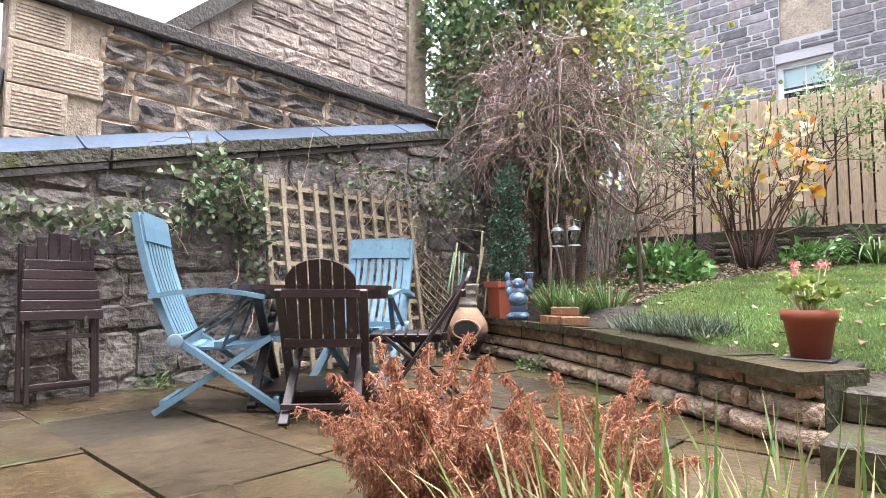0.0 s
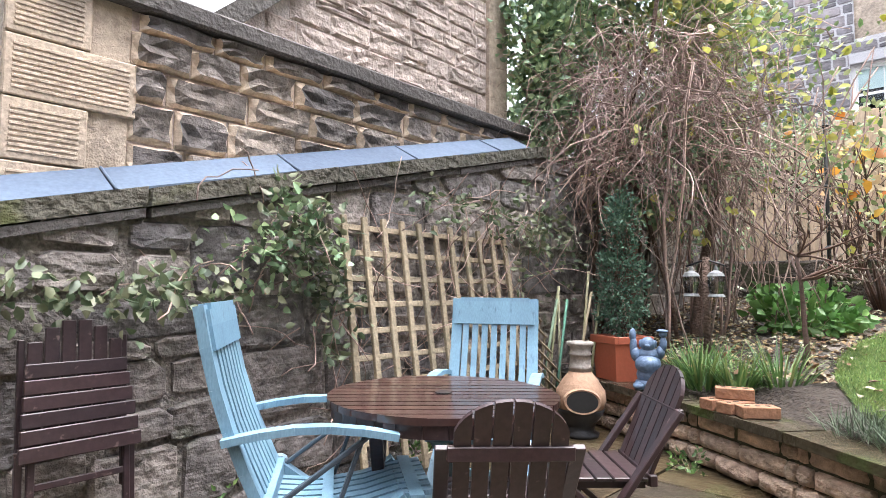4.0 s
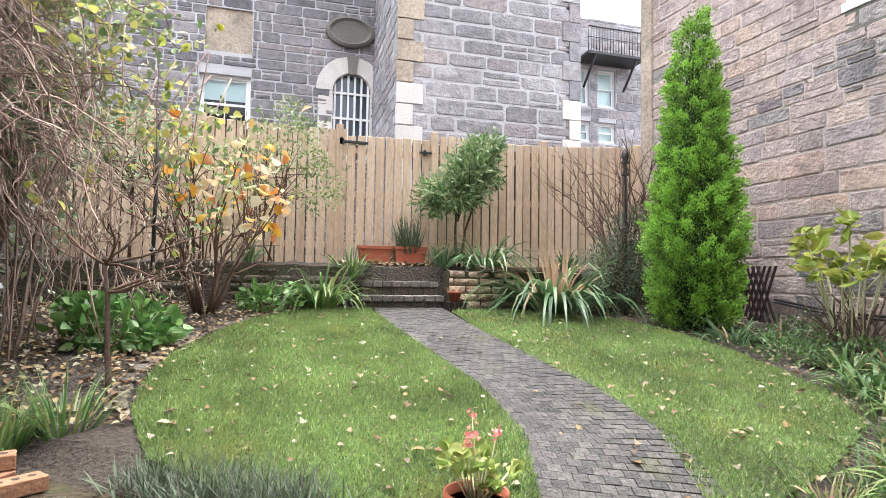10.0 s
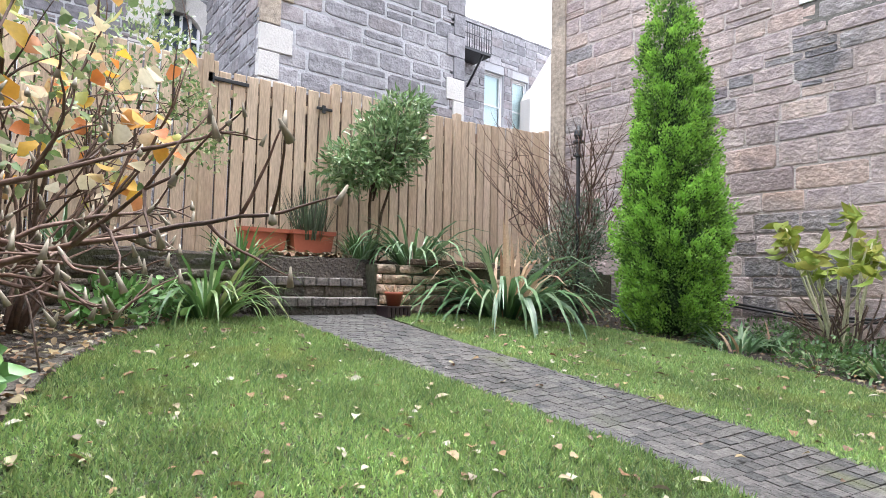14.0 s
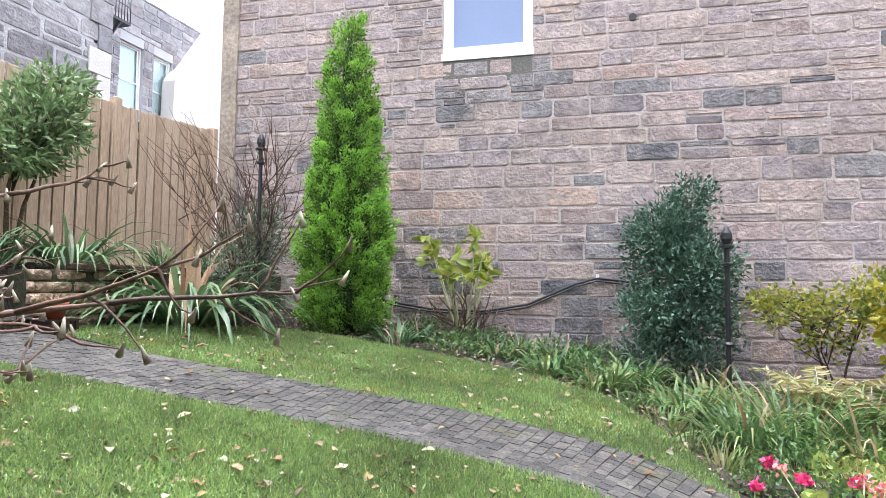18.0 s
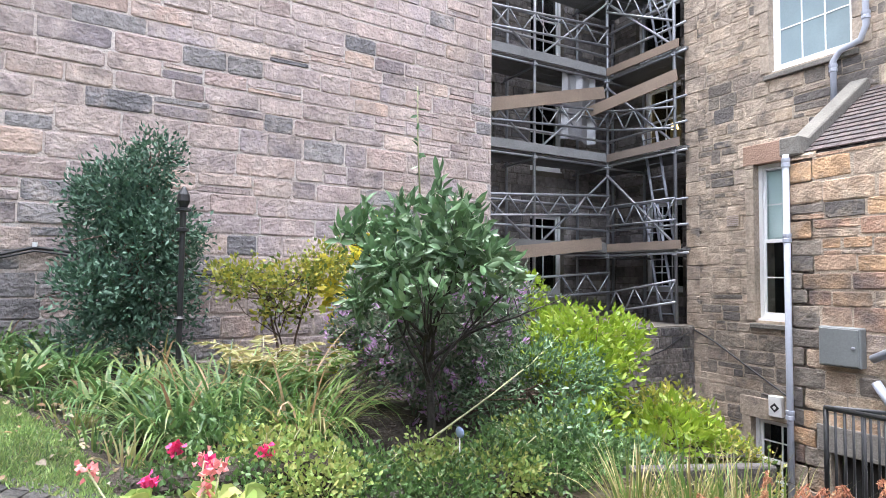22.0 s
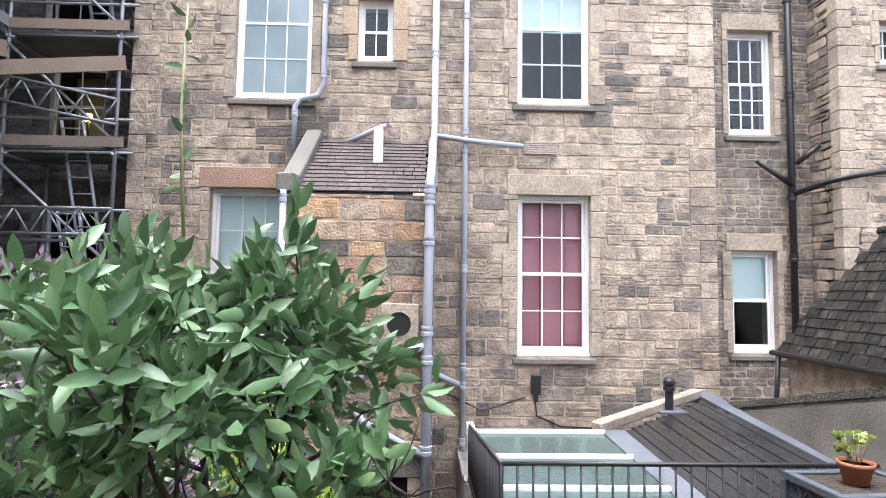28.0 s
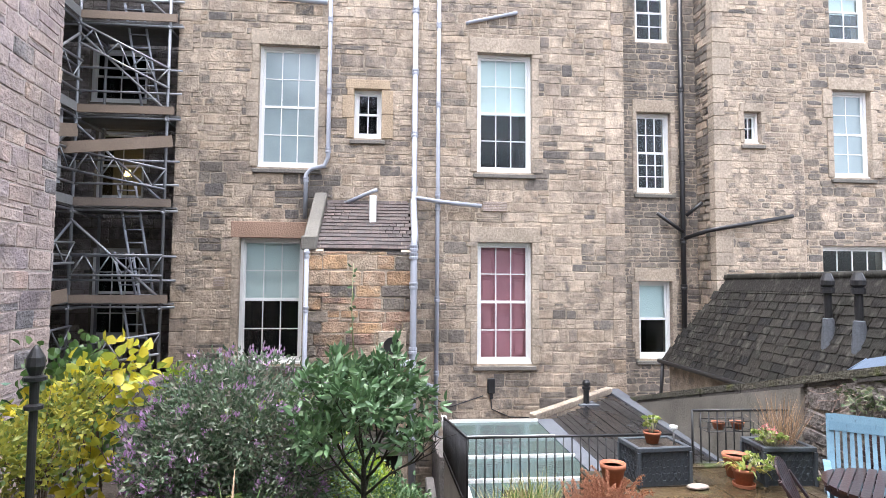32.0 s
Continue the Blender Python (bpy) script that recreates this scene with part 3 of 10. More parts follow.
def blob(bm, c, r, sub=2):
    v = bmesh.ops.create_icosphere(bm, subdivisions=sub, radius=1.0)["verts"]
    r = r if isinstance(r, (tuple, list)) else (r, r, r)
    bmesh.ops.transform(bm, matrix=Matrix.Translation(c) @ Matrix.Diagonal((*r, 1)), verts=v)
    return bm


# ---- plants ----
def unit(a):
    return a / np.maximum(np.linalg.norm(a, axis=1, keepdims=True), 1e-6)


def leaves(name, pos, way, length, width, material, fine=False, curl=0.15, rng=None, flat=False):
    """Many small folded leaves as one mesh; flat: lying rather than turned every way."""
    n = len(pos)
    rng = rng or np.random.default_rng(3)
    way = unit(way)
    side = unit(np.cross(way, rng.normal(size=(n, 3)) * (0.22 if flat else 1.0) + np.array([0, 0, 1.0 if flat else 0.0])))
    nor = np.cross(side, way)
    length, width = np.broadcast_to(length, n)[:, None], np.broadcast_to(width, n)[:, None]
    if fine:
        rows = [pos, *[pos + way * length * s + side * width * w * k + nor * (length * (-curl * s * s) + np.abs(k) * width * 0.18) for s, w in ((0.33, 0.5), (0.7, 0.4)) for k in (-1, 0, 1)],
                pos + way * length - nor * length * curl]
        quads = [(0, 2, 1), (0, 3, 2), (1, 2, 5, 4), (2, 3, 6, 5), (4, 5, 7), (5, 6, 7)]
    else:
        rows = [pos, pos + way * length * 0.45 - side * width * 0.5 + nor * width * 0.15, pos + way * length - nor * length * curl, pos + way * length * 0.45 + side * width * 0.5 + nor * width * 0.15]
        quads = [(0, 3, 2), (0, 2, 1)]
    k = len(rows)
    v = np.stack(rows, axis=1).reshape(-1, 3)
    me = bpy.data.meshes.new(name)
    loops, starts, totals, offset = [], [], [], 0
    base = np.arange(n) * k
    for q in quads:
        loops.append(base[:, None] + np.array(q))
    order = np.concatenate([l for l in loops], axis=1).reshape(-1)
    tot = np.tile([len(q) for q in quads], n)
    me.vertices.add(len(v))
    me.vertices.foreach_set("co", v.astype(np.float32).reshape(-1))
    me.loops.add(len(order))
    me.loops.foreach_set("vertex_index", order.astype(np.int32))
    me.polygons.add(len(tot))
    me.polygons.foreach_set("loop_start", np.concatenate([[0], np.cumsum(tot)[:-1]]).astype(np.int32))
    me.update(calc_edges=True)
    me.validate()
    me.materials.append(material)
    return me


def cloud(rng, centre, radii, clumps, per, spread, shell=0.55):
    """Leaf places in clumps through an uneven ellipsoid, and the ways they point."""
    d = unit(rng.normal(size=(clumps, 3)))
    r = shell + (1 - shell) * rng.random((clumps, 1)) ** 0.6
    r *= 0.82 + 0.3 * rng.random((clumps, 1))
    c = np.array(centre) + d * r * np.array(radii)
    p = np.repeat(c, per, axis=0) + rng.normal(size=(clumps * per, 3)) * spread
    out = unit((p - np.array(centre)) / np.array(radii))
    return p, out * 0.7 + rng.normal(size=p.shape) * 0.55 + np.array([0, 0, 0.25])


def ribbons(name, bases, ways, length, width, droop, material, rng, seg=5, twist=0.3):
    """Strap leaves that rise and arch over."""
    n = len(bases)
    ways = unit(np.array(ways, float))
    length, width, droop = (np.broadcast_to(np.asarray(a, float), n)[:, None] for a in (length, width, droop))
    flat = ways * np.array([1, 1, 0]) + rng.normal(size=(n, 3)) * 0.02
    flat[:, 2] = 0
    flat = unit(flat)
    side = np.cross(np.array([0, 0, 1.0]), flat) + rng.normal(size=(n, 3)) * twist * 0.4
    side = unit(side)
    pos, d, rows = np.array(bases, float), ways.copy(), []
    for i in range(seg + 1):
        s = i / seg
        w = width * (0.55 + 0.9 * s * (1 - s) * 2 if s < 0.5 else 1.0 * (1 - s) ** 0.7 * 1.3) * 0.5
        rows += [pos - side * w, pos + side * w]
        pos = pos + d * length / seg
        d = unit(d + np.array([0, 0, -1.0]) * droop / seg * (0.4 + 1.6 * s))
    k = len(rows)
    v = np.stack(rows, axis=1).reshape(-1, 3)
    base = np.arange(n)[:, None] * k
    f = np.concatenate([base + np.array([2 * i, 2 * i + 1, 2 * i + 3, 2 * i + 2]) for i in range(seg)], axis=1).reshape(-1)
    me = bpy.data.meshes.new(name)
    me.vertices.add(len(v))
    me.vertices.foreach_set("co", v.astype(np.float32).reshape(-1))
    me.loops.add(len(f))
    me.loops.foreach_set("vertex_index", f.astype(np.int32))
    me.polygons.add(len(f) // 4)
    me.polygons.foreach_set("loop_start", np.arange(0, len(f), 4).astype(np.int32))
    me.update(calc_edges=True)
    me.validate()
    me.materials.append(material)
    return me


def tuft(name, centre, n, spread, length, width, droop, material, seed, lean=0.55, seg=5):
    rng = np.random.default_rng(seed)
    a = rng.random(n) * 2 * math.pi
    r = spread * np.sqrt(rng.random(n))
    b = np.stack([np.cos(a) * r, np.sin(a) * r, np.zeros(n)], axis=1) + np.array(centre)
    w = np.stack([np.cos(a) * lean, np.sin(a) * lean, np.ones(n)], axis=1) + rng.normal(size=(n, 3)) * 0.2
    return ribbons(name, b, w, length * (0.6 + 0.5 * rng.random(n)), width * (0.7 + 0.5 * rng.random(n)), droop * (0.5 + rng.random(n)), material, rng, seg)


def wander(rng, start, way, length, steps, jitter, lift=0.0):
    pts, p, d = [Vector(start)], Vector(start), Vector(way).normalized()
    for _ in range(steps):
        d = (d + Vector(rng.normal(size=3)) * jitter + Vector((0, 0, lift))).normalized()
        p = p + d * (length / steps)
        pts.append(p.copy())
    return pts


def branching(rng, start, way, length, radius, depth, jitter=0.22, lift=0.05, kids=3, spread=0.8, shrink=0.62):
    """Paths of a limb with its side shoots; also gives the shoot tips."""
    pts = wander(rng, start, way, length, 5, jitter, lift)
    paths = [(pts, [radius * (1 - 0.6 * i / 5) for i in range(6)])]
    tips = [pts[-1]]
    if depth > 0:
        for k in range(kids):
            i = 2 + int(rng.integers(0, 4))
            d = (pts[i] - pts[i - 1]).normalized() + Vector(rng.normal(size=3)) * spread
            p2, t2 = branching(rng, pts[i], d, length * shrink * (0.7 + 0.5 * rng.random()), radius * 0.55, depth - 1, jitter, lift, kids, spread, shrink)
            paths += p2
            tips += t2
    return paths, tips


# ---- walls ----
def wall_frame(x, y, deg, z=0.0):
    """A wall's own axes: x runs along it to the right as seen from outside, y goes into it, z is up."""
    return pose(x, y, z, 0, 0, deg)


def unit_stone(seed, cut=1.0):
    """A dressed stone one unit wide and high with worn corners, its rough face 1 unit proud."""
    rng = random.Random(seed)
    j = lambda a: rng.uniform(-a, a)
    rim = []
    for sx, sz in ((-1, -1), (1, -1), (1, 1), (-1, 1)):
        cx, cz = cut * rng.uniform(0.02, 0.13), cut * rng.uniform(0.03, 0.2)
        pair = [(sx * 0.5, sz * (0.5 - cz)), (sx * (0.5 - cx), sz * 0.5)]
        rim += pair if sx * sz > 0 else pair[::-1]
    rim = rim[::-1] if sum(a[0] * b[1] - b[0] * a[1] for a, b in zip(rim, rim[1:] + rim[:1])) < 0 else rim
    n = 8
    o = [(x, 0.0, z) for x, z in rim]
    mid = [(x * 0.985 + j(0.01), -0.6 + j(0.15), z * 0.97 + j(0.02)) for x, z in rim]
    top = [(x * (0.93 + j(0.03)), -0.95 + j(0.3), z * (0.88 + j(0.05))) for x, z in rim]
    v = o + mid + top + [(j(0.15), -1.0 + j(0.3), j(0.12))]
    f = []
    for i in range(n):
        k = (i + 1) % n
        f += [(i, k, n + k, n + i), (n + i, n + k, 2 * n + k, 2 * n + i), (2 * n + i, 2 * n + k, 3 * n)]
    return v, f


STONES = [unit_stone(s) for s in range(10)]


def rock_stone(seed):
    """A rock-faced block: a narrow drafted margin round a rough bulging face."""
    rng = random.Random(seed)
    xs, zs = (-0.5, -0.44, -0.25, 0.0, 0.25, 0.44, 0.5), (-0.5, -0.4, -0.13, 0.15, 0.4, 0.5)
    v = [(x, 0.0, z) for z in (-0.5, 0.5) for x in (-0.5, 0.5)]
    base = len(v)
    for j, z in enumerate(zs):
        for i, x in enumerate(xs):
            edge = i in (0, 6) or j in (0, 5)
            y = -0.18 if edge else -rng.uniform(0.45, 1.2)
            k = 0.0 if edge else 0.035
            v.append((x + rng.uniform(-k, k), y, z + rng.uniform(-k, k)))
    f = []
    for j in range(5):
        for i in range(6):
            a = base + j * 7 + i
            f += [(a, a + 1, a + 8), (a, a + 8, a + 7)] if rng.random() < 0.5 else [(a, a + 1, a + 7), (a + 1, a + 8, a + 7)]
    c = [base, base + 6, base + 35, base + 41]
    f += [tuple([0, 1] + [base + i for i in range(6, -1, -1)]), tuple([3, 2] + [base + 35 + i for i in range(7)])]
    f += [tuple([2, 0] + [base + 7 * j for j in range(6)]), tuple([1, 3] + [base + 6 + 7 * j for j in range(5, -1, -1)])]
    return v, f


ROCK_EDGE = 0.3
SQUARED = [unit_stone(s + 80, 0.75) for s in range(10)]
RUBBLE = [unit_stone(s + 40, 2.1) for s in range(10)]
ROCKS = [rock_stone(s) for s in range(10)]


def lay_stones(width, height, courses, lengths, seed, joint=0.012, sneck=0.18, holes=(), top=None, ragged=0.0):
    """Places of stones, course by course: (u, v, length, height), kept clear of the openings."""
    rng = random.Random(seed)
    out, v = [], 0.0
    while v < height:
        h = rng.uniform(*courses)
        h = min(h, height - v + 0.001)
        if h < 0.05:
            break
        edges, u = [], -rng.uniform(0, lengths[0])
        while u < width:
            l = rng.uniform(*lengths)
            cells = [(u, v, l, h)]
            if rng.random() < sneck and h > 0.14:
                k = rng.uniform(0.32, 0.68)
                cells = []
                for va, hb in ((v, h * k), (v + h * k, h * (1 - k))):
                    cut = rng.uniform(0.35, 0.65) if l > 2 * lengths[0] and rng.random() < 0.55 else 1.0
                    cells.append((u, va, l * cut, hb))
                    if cut < 1.0:
                        cells.append((u + l * cut, va, l * (1 - cut), hb))
            for a, b, c, d in cells:
                a0, a1 = max(a, 0), min(a + c, width)
                spans = [(a0, a1)]
                for hu0, hu1, hv0, hv1 in holes:
                    if b + d > hv0 + 0.02 and b < hv1 - 0.02:
                        spans = [s for p, q in spans for s in ((p, min(q, hu0)), (max(p, hu1), q)) if s[1] - s[0] > 0.05]
                for p, q in spans:
                    if top is not None:
                        d = min(d, top((p + q) / 2) - b)
                    if q - p > 0.05 and d > 0.05:
                        out.append(((p + q) / 2 + rng.uniform(-1, 1) * ragged, b + d / 2 + rng.uniform(-1, 1) * ragged, q - p - joint * rng.uniform(0.6, 1.5), d - joint * rng.uniform(0.6, 1.5)))
            u += l
        v += h
    return out


def put_stones(wall, cells, proud, material, near, seed, skew=0.0, limit=300, shapes=None, other=None, margin=None):
    """The nearest stones as pieces of their own, the rest joined; other: a second stone and where it is laid."""
    rng = random.Random(seed)
    pick = random.Random(seed + 1)
    shapes = shapes or STONES

    def faced(me, copies=1):
        if margin:
            me.materials.append(margin)
            for p in me.polygons:
                if max(me.vertices[i].co.y for i in p.vertices) > -ROCK_EDGE * (1 if copies == 1 else proud * 1.35):
                    p.material_index = 1
        return me

    stones = [material] + ([other[0]] if other else [])
    kinds = [[faced(mesh_from("stone", v, f, mt)) for v, f in shapes[:5]] for mt in stones]
    rest, count = [([], []) for _ in stones], 0
    n0, n1, n2, n3 = near
    for u, v, l, h in cells:
        p = proud * rng.uniform(0.6, 1.3)
        tilt = rng.uniform(-skew, skew)
        sort = 1 if other and pick.random() < other[1](u, v) else 0
        rest_v, rest_f = rest[sort]
        if n0 < u < n1 and n2 < v < n3 and count < limit:
            ob = new("stone", kinds[sort][rng.randrange(5)])
            ob.parent = wall
            ob.matrix_basis = Matrix.Translation((u, 0, v)) @ Matrix.Rotation(tilt, 4, "Y") @ Matrix.Diagonal((l, p, h, 1))
            count += 1
        else:
            sv, sf = shapes[rng.randrange(10)]
            b = len(rest_v)
            ct, st = math.cos(tilt), math.sin(tilt)
            rest_v += [(u + x * l * ct + z * h * st, y * p, v - x * l * st + z * h * ct) for x, y, z in sv]
            rest_f += [tuple(b + i for i in q) for q in sf]
    for mt, (rest_v, rest_f) in zip(stones, rest):
        if rest_v:
            tagged(part("stones", faced(mesh_from("stones", rest_v, rest_f, mt), 2), mt, wall), kind="stuff")


def holed(width, height, thick, holes):
    """A wall body with openings through it."""
    us = sorted({0.0, width, *[a for h in holes for a in h[:2]]})
    vs = sorted({0.0, height, *[a for h in holes for a in h[2:]]})
    bm = bmesh.new()
    for v0, v1 in zip(vs, vs[1:]):
        run = None
        for u0, u1 in [*zip(us, us[1:]), (None, None)]:
            solid = u0 is not None and not any(h[0] <= (u0 + u1) / 2 <= h[1] and h[2] <= (v0 + v1) / 2 <= h[3] for h in holes)
            if solid:
                run = (run[0], u1) if run else (u0, u1)
            elif run:
                box(bm, run[0], run[1], 0, thick, v0, v1)
                run = None
    return bm


def prism(points, y0, y1):
    """A flat outline (u, v) pulled from y0 to y1."""
    bm = bmesh.new()
    a = [bm.verts.new((u, y0, v)) for u, v in points]
    b = [bm.verts.new((u, y1, v)) for u, v in points]
    bm.faces.new(a)
    bm.faces.new(b[::-1])
    for i in range(len(a)):
        k = (i + 1) % len(a)
        bm.faces.new((a[i], b[i], b[k], a[k]))
    return bm


def structure(name, bm, material, m, label, category="wall"):
    ob = part(name, bm, material)
    ob.matrix_world = m
    return tagged(ob, label, category, kind="structure")


# ---- ground ----
def lawn_z(x, y):
    return 0.40 + 0.116 * (y - 3.4) - 0.09 * max(0.0, min(1.0, (3.95 - y) / 0.8)) ** 2


def terrace_z(y):
    return 1.46 + 0.06 * (y - 8.4)


CURVE = [(-4.05, 4.82), (-3.36, 4.5), (-2.7, 4.16), (-2.0, 3.72), (-1.4, 3.32), (-0.85, 2.93), (-0.45, 2.66)]


def cope_z(x):
    return 0.375 - 0.045 * max(0.0, min(1.0, (x + 2.0) / 1.5))


def curve_y(x):
    for (x0, y0), (x1, y1) in zip(CURVE, CURVE[1:]):
        if x <= x1:
            return y0 + (y1 - y0) * (x - x0) / (x1 - x0)
    return CURVE[-1][1]


structure("ground", slab(-400, 400, -400, 400, -3.4, -3.05), M_SOIL, Matrix(), "dark bare earth and far ground at basement level", "ground")


def bed_mesh():
    bm = bmesh.new()
    rng = random.Random(4)

    def patch(x0, x1, start, nx, ny):
        rows = []
        for i in range(nx + 1):
            x = x0 + (x1 - x0) * i / nx
            ya = start(x)
            col = []
            for j in range(ny + 1):
                y = ya + (10.0 - ya) * j / ny
                z = lawn_z(x, y) if y < 8.44 else terrace_z(y)
                if x < -0.4:
                    z = min(z, 0.35 + 0.48 * (y - ya))
                lawn = -2.0 < x < 2.9 and 3.3 < y < 8.2
                col.append(bm.verts.new((x, y, z - 0.015 + (0 if lawn or j == 0 else rng.uniform(-0.02, 0.025)))))
            rows.append(col)
        for a, b in zip(rows, rows[1:]):
            for j in range(ny):
                bm.faces.new((a[j], b[j], b[j + 1], a[j + 1]))

    patch(-4.3, -0.4, lambda x: curve_y(x) + 0.2, 24, 40)
    patch(-0.4, 0.85, lambda x: 3.1, 8, 44)
    patch(0.85, 1.05, lambda x: 0.6, 2, 60)
    patch(1.05, 5.7, lambda x: -1.45, 26, 66)
    return bm


structure("garden_soil", bed_mesh(), M_SOIL, Matrix(), "dark damp garden soil strewn with dead leaves", "ground")


def outline_sheet(points, lift):
    """A thin turf sheet that follows the slope inside an outline."""
    bm = bmesh.new()
    n = 26
    ys = [min(p[1] for p in points) + (max(p[1] for p in points) - min(p[1] for p in points)) * k / n for k in range(n + 1)]
    rows = []
    for y in ys:
        xs = []
        for (x0, y0), (x1, y1) in zip(points, points[1:] + points[:1]):
            if (y0 - y) * (y1 - y) <= 0 and y0 != y1:
                xs.append(x0 + (x1 - x0) * (y - y0) / (y1 - y0))
        a, b = min(xs), max(xs)
        rows.append([bm.verts.new((a + (b - a) * k / 14, y, lawn_z(0, y) + lift)) for k in range(15)])
    for r0, r1 in zip(rows, rows[1:]):
        for k in range(14):
            bm.faces.new((r0[k], r0[k + 1], r1[k + 1], r1[k]))
    rim = [e for e in bm.edges if len(e.link_faces) == 1]
    down = bmesh.ops.extrude_edge_only(bm, edges=rim)["geom"]
    for v in down:
        if isinstance(v, bmesh.types.BMVert):
            v.co.z -= 0.16
    return bm


LAWN_W = [(-0.2, 3.2), (0.06, 4.0), (0.12, 4.88), (0.0, 6.14), (-0.08, 7.0), (-0.16, 8.0), (-0.9, 8.0), (-1.45, 7.4), (-1.75, 6.7), (-1.98, 5.9), (-2.02, 5.2), (-1.95, 4.6), (-1.75, 4.0), (-1.15, 3.4), (-0.6, 3.05)]
LAWN_E = [(0.55, 3.15), (0.85, 4.0), (0.92, 4.7), (0.82, 5.7), (0.78, 7.0), (0.82, 8.05), (1.6, 8.0), (2.7, 7.3), (2.95, 6.7), (2.95, 5.9), (2.8, 5.0), (2.6, 4.4), (2.22, 3.82), (1.4, 3.4)]
structure("lawn_west", outline_sheet(LAWN_W, 0.004), M_LAWN, Matrix(), "sloping green lawn with fallen leaves", "lawn")
structure("lawn_east", outline_sheet(LAWN_E, 0.004), M_LAWN, Matrix(), "narrow mossy green lawn beside the path", "lawn")


def inside(points, x, y):
    hit = False
    for (x0, y0), (x1, y1) in zip(points, points[1:] + points[:1]):
        if (y0 > y) != (y1 > y) and x < x0 + (x1 - x0) * (y - y0) / (y1 - y0):
            hit = not hit
    return hit


def turf(points, count, seed):
    rng = np.random.default_rng(seed)
    xs, ys = [p[0] for p in points], [p[1] for p in points]
    p = []
    while len(p) < count:
        for x, y in zip(rng.uniform(min(xs), max(xs), 4000), rng.uniform(min(ys), max(ys), 4000)):
            if inside(points, x, y):
                p.append((x, y, lawn_z(x, y)))
    p = np.array(p[:count])
    w = rng.normal(size=(count, 3)) * 0.55 + np.array([0, 0, 1.0])
    return leaves("grass", p, w, 0.014 + 0.034 * rng.random(count) ** 2.2, 0.0036 + 0.0022 * rng.random(count), M_GRASS, rng=rng, curl=0.3)


tagged(part("grass", turf(LAWN_W, 150000, 1), M_GRASS), "short damp green lawn grass, yellowing in patches", "grass", kind="stuff")
tagged(part("grass", turf(LAWN_E, 95000, 2), M_GRASS), "short mossy lawn grass", "grass", kind="stuff")

# sunken area, landing and stairs
structure("patio_base", slab(-4.05, 0.78, 0.52, 4.9, -0.5, -0.03), M_JOINT, Matrix(), "dark mossy bed under the patio flags", "patio")
structure("patio_base_south", slab(-4.05, -1.25, -0.6, 0.52, -0.5, -0.03), M_JOINT, Matrix(), "dark mossy bed under the patio flags", "patio")
structure("patio_base_corner", slab(-1.25, -0.6, 0.2, 0.52, -0.5, -0.03), M_JOINT, Matrix(), "dark mossy bed under the patio flags", "patio")
structure("landing_end", slab(-1.25, -0.6, -0.6, 0.2, -0.75, -0.42), M_FLAG, Matrix(), "wet stone end of the landing", "landing")
structure("landing", slab(-0.6, 1.0, -0.6, 0.52, -0.75, -0.42), M_FLAG, Matrix(), "wet stone landing below the patio", "landing")
structure("landing_step", slab(-0.6, -0.32, -0.6, 0.52, -0.42, -0.21, 0.01), M_FLAG, Matrix(), "worn stone step up to the patio", "step")
stairs = thing("area_stairs", Matrix(), "wet stone stairs going down to the basement area", "stairs", kind="structure")
for i in range(13):
    part("step", slab(0.2, 1.0, -0.6 - 0.27 * (i + 1), -0.6 - 0.27 * i + 0.02, -3.1, -0.42 - 0.195 * (i + 1)), M_FLAG, stairs)
structure("area_floor", slab(0.1, 5.6, -6.3, -1.4, -3.2, -3.0), M_FLAG, Matrix(), "wet paved floor of the sunken area", "floor")


def plain_wall(name, x, y, deg, width, z0, z1, thick, courses, lengths, mat_stone, mat_mortar, label, near=(0, 0, 0, 0), holes=(), seed=1, proud=0.02, joint=0.012, sneck=0.18, top=None, skew=0.0, ragged=0.0, outline=None, limit=300, shapes=None, other=None, margin=None):
    m = wall_frame(x, y, deg, z0)
    holes = [(a, b, c - z0, d - z0) for a, b, c, d in holes]
    bm = prism(outline, 0, thick) if outline else holed(width, z1 - z0, thick, holes)
    w = structure(name, bm, mat_mortar, m, label)
    cells = lay_stones(width, z1 - z0, courses, lengths, seed, joint, sneck, holes, top, ragged)
    put_stones(w, cells, proud, mat_stone, (near[0], near[1], near[2] - z0, near[3] - z0), seed + 50, skew, limit, shapes, (other[0], lambda u, v: other[1](u, v + z0)) if other else None, margin)
    return w, m


# ---- windows ----
window_count = [0]


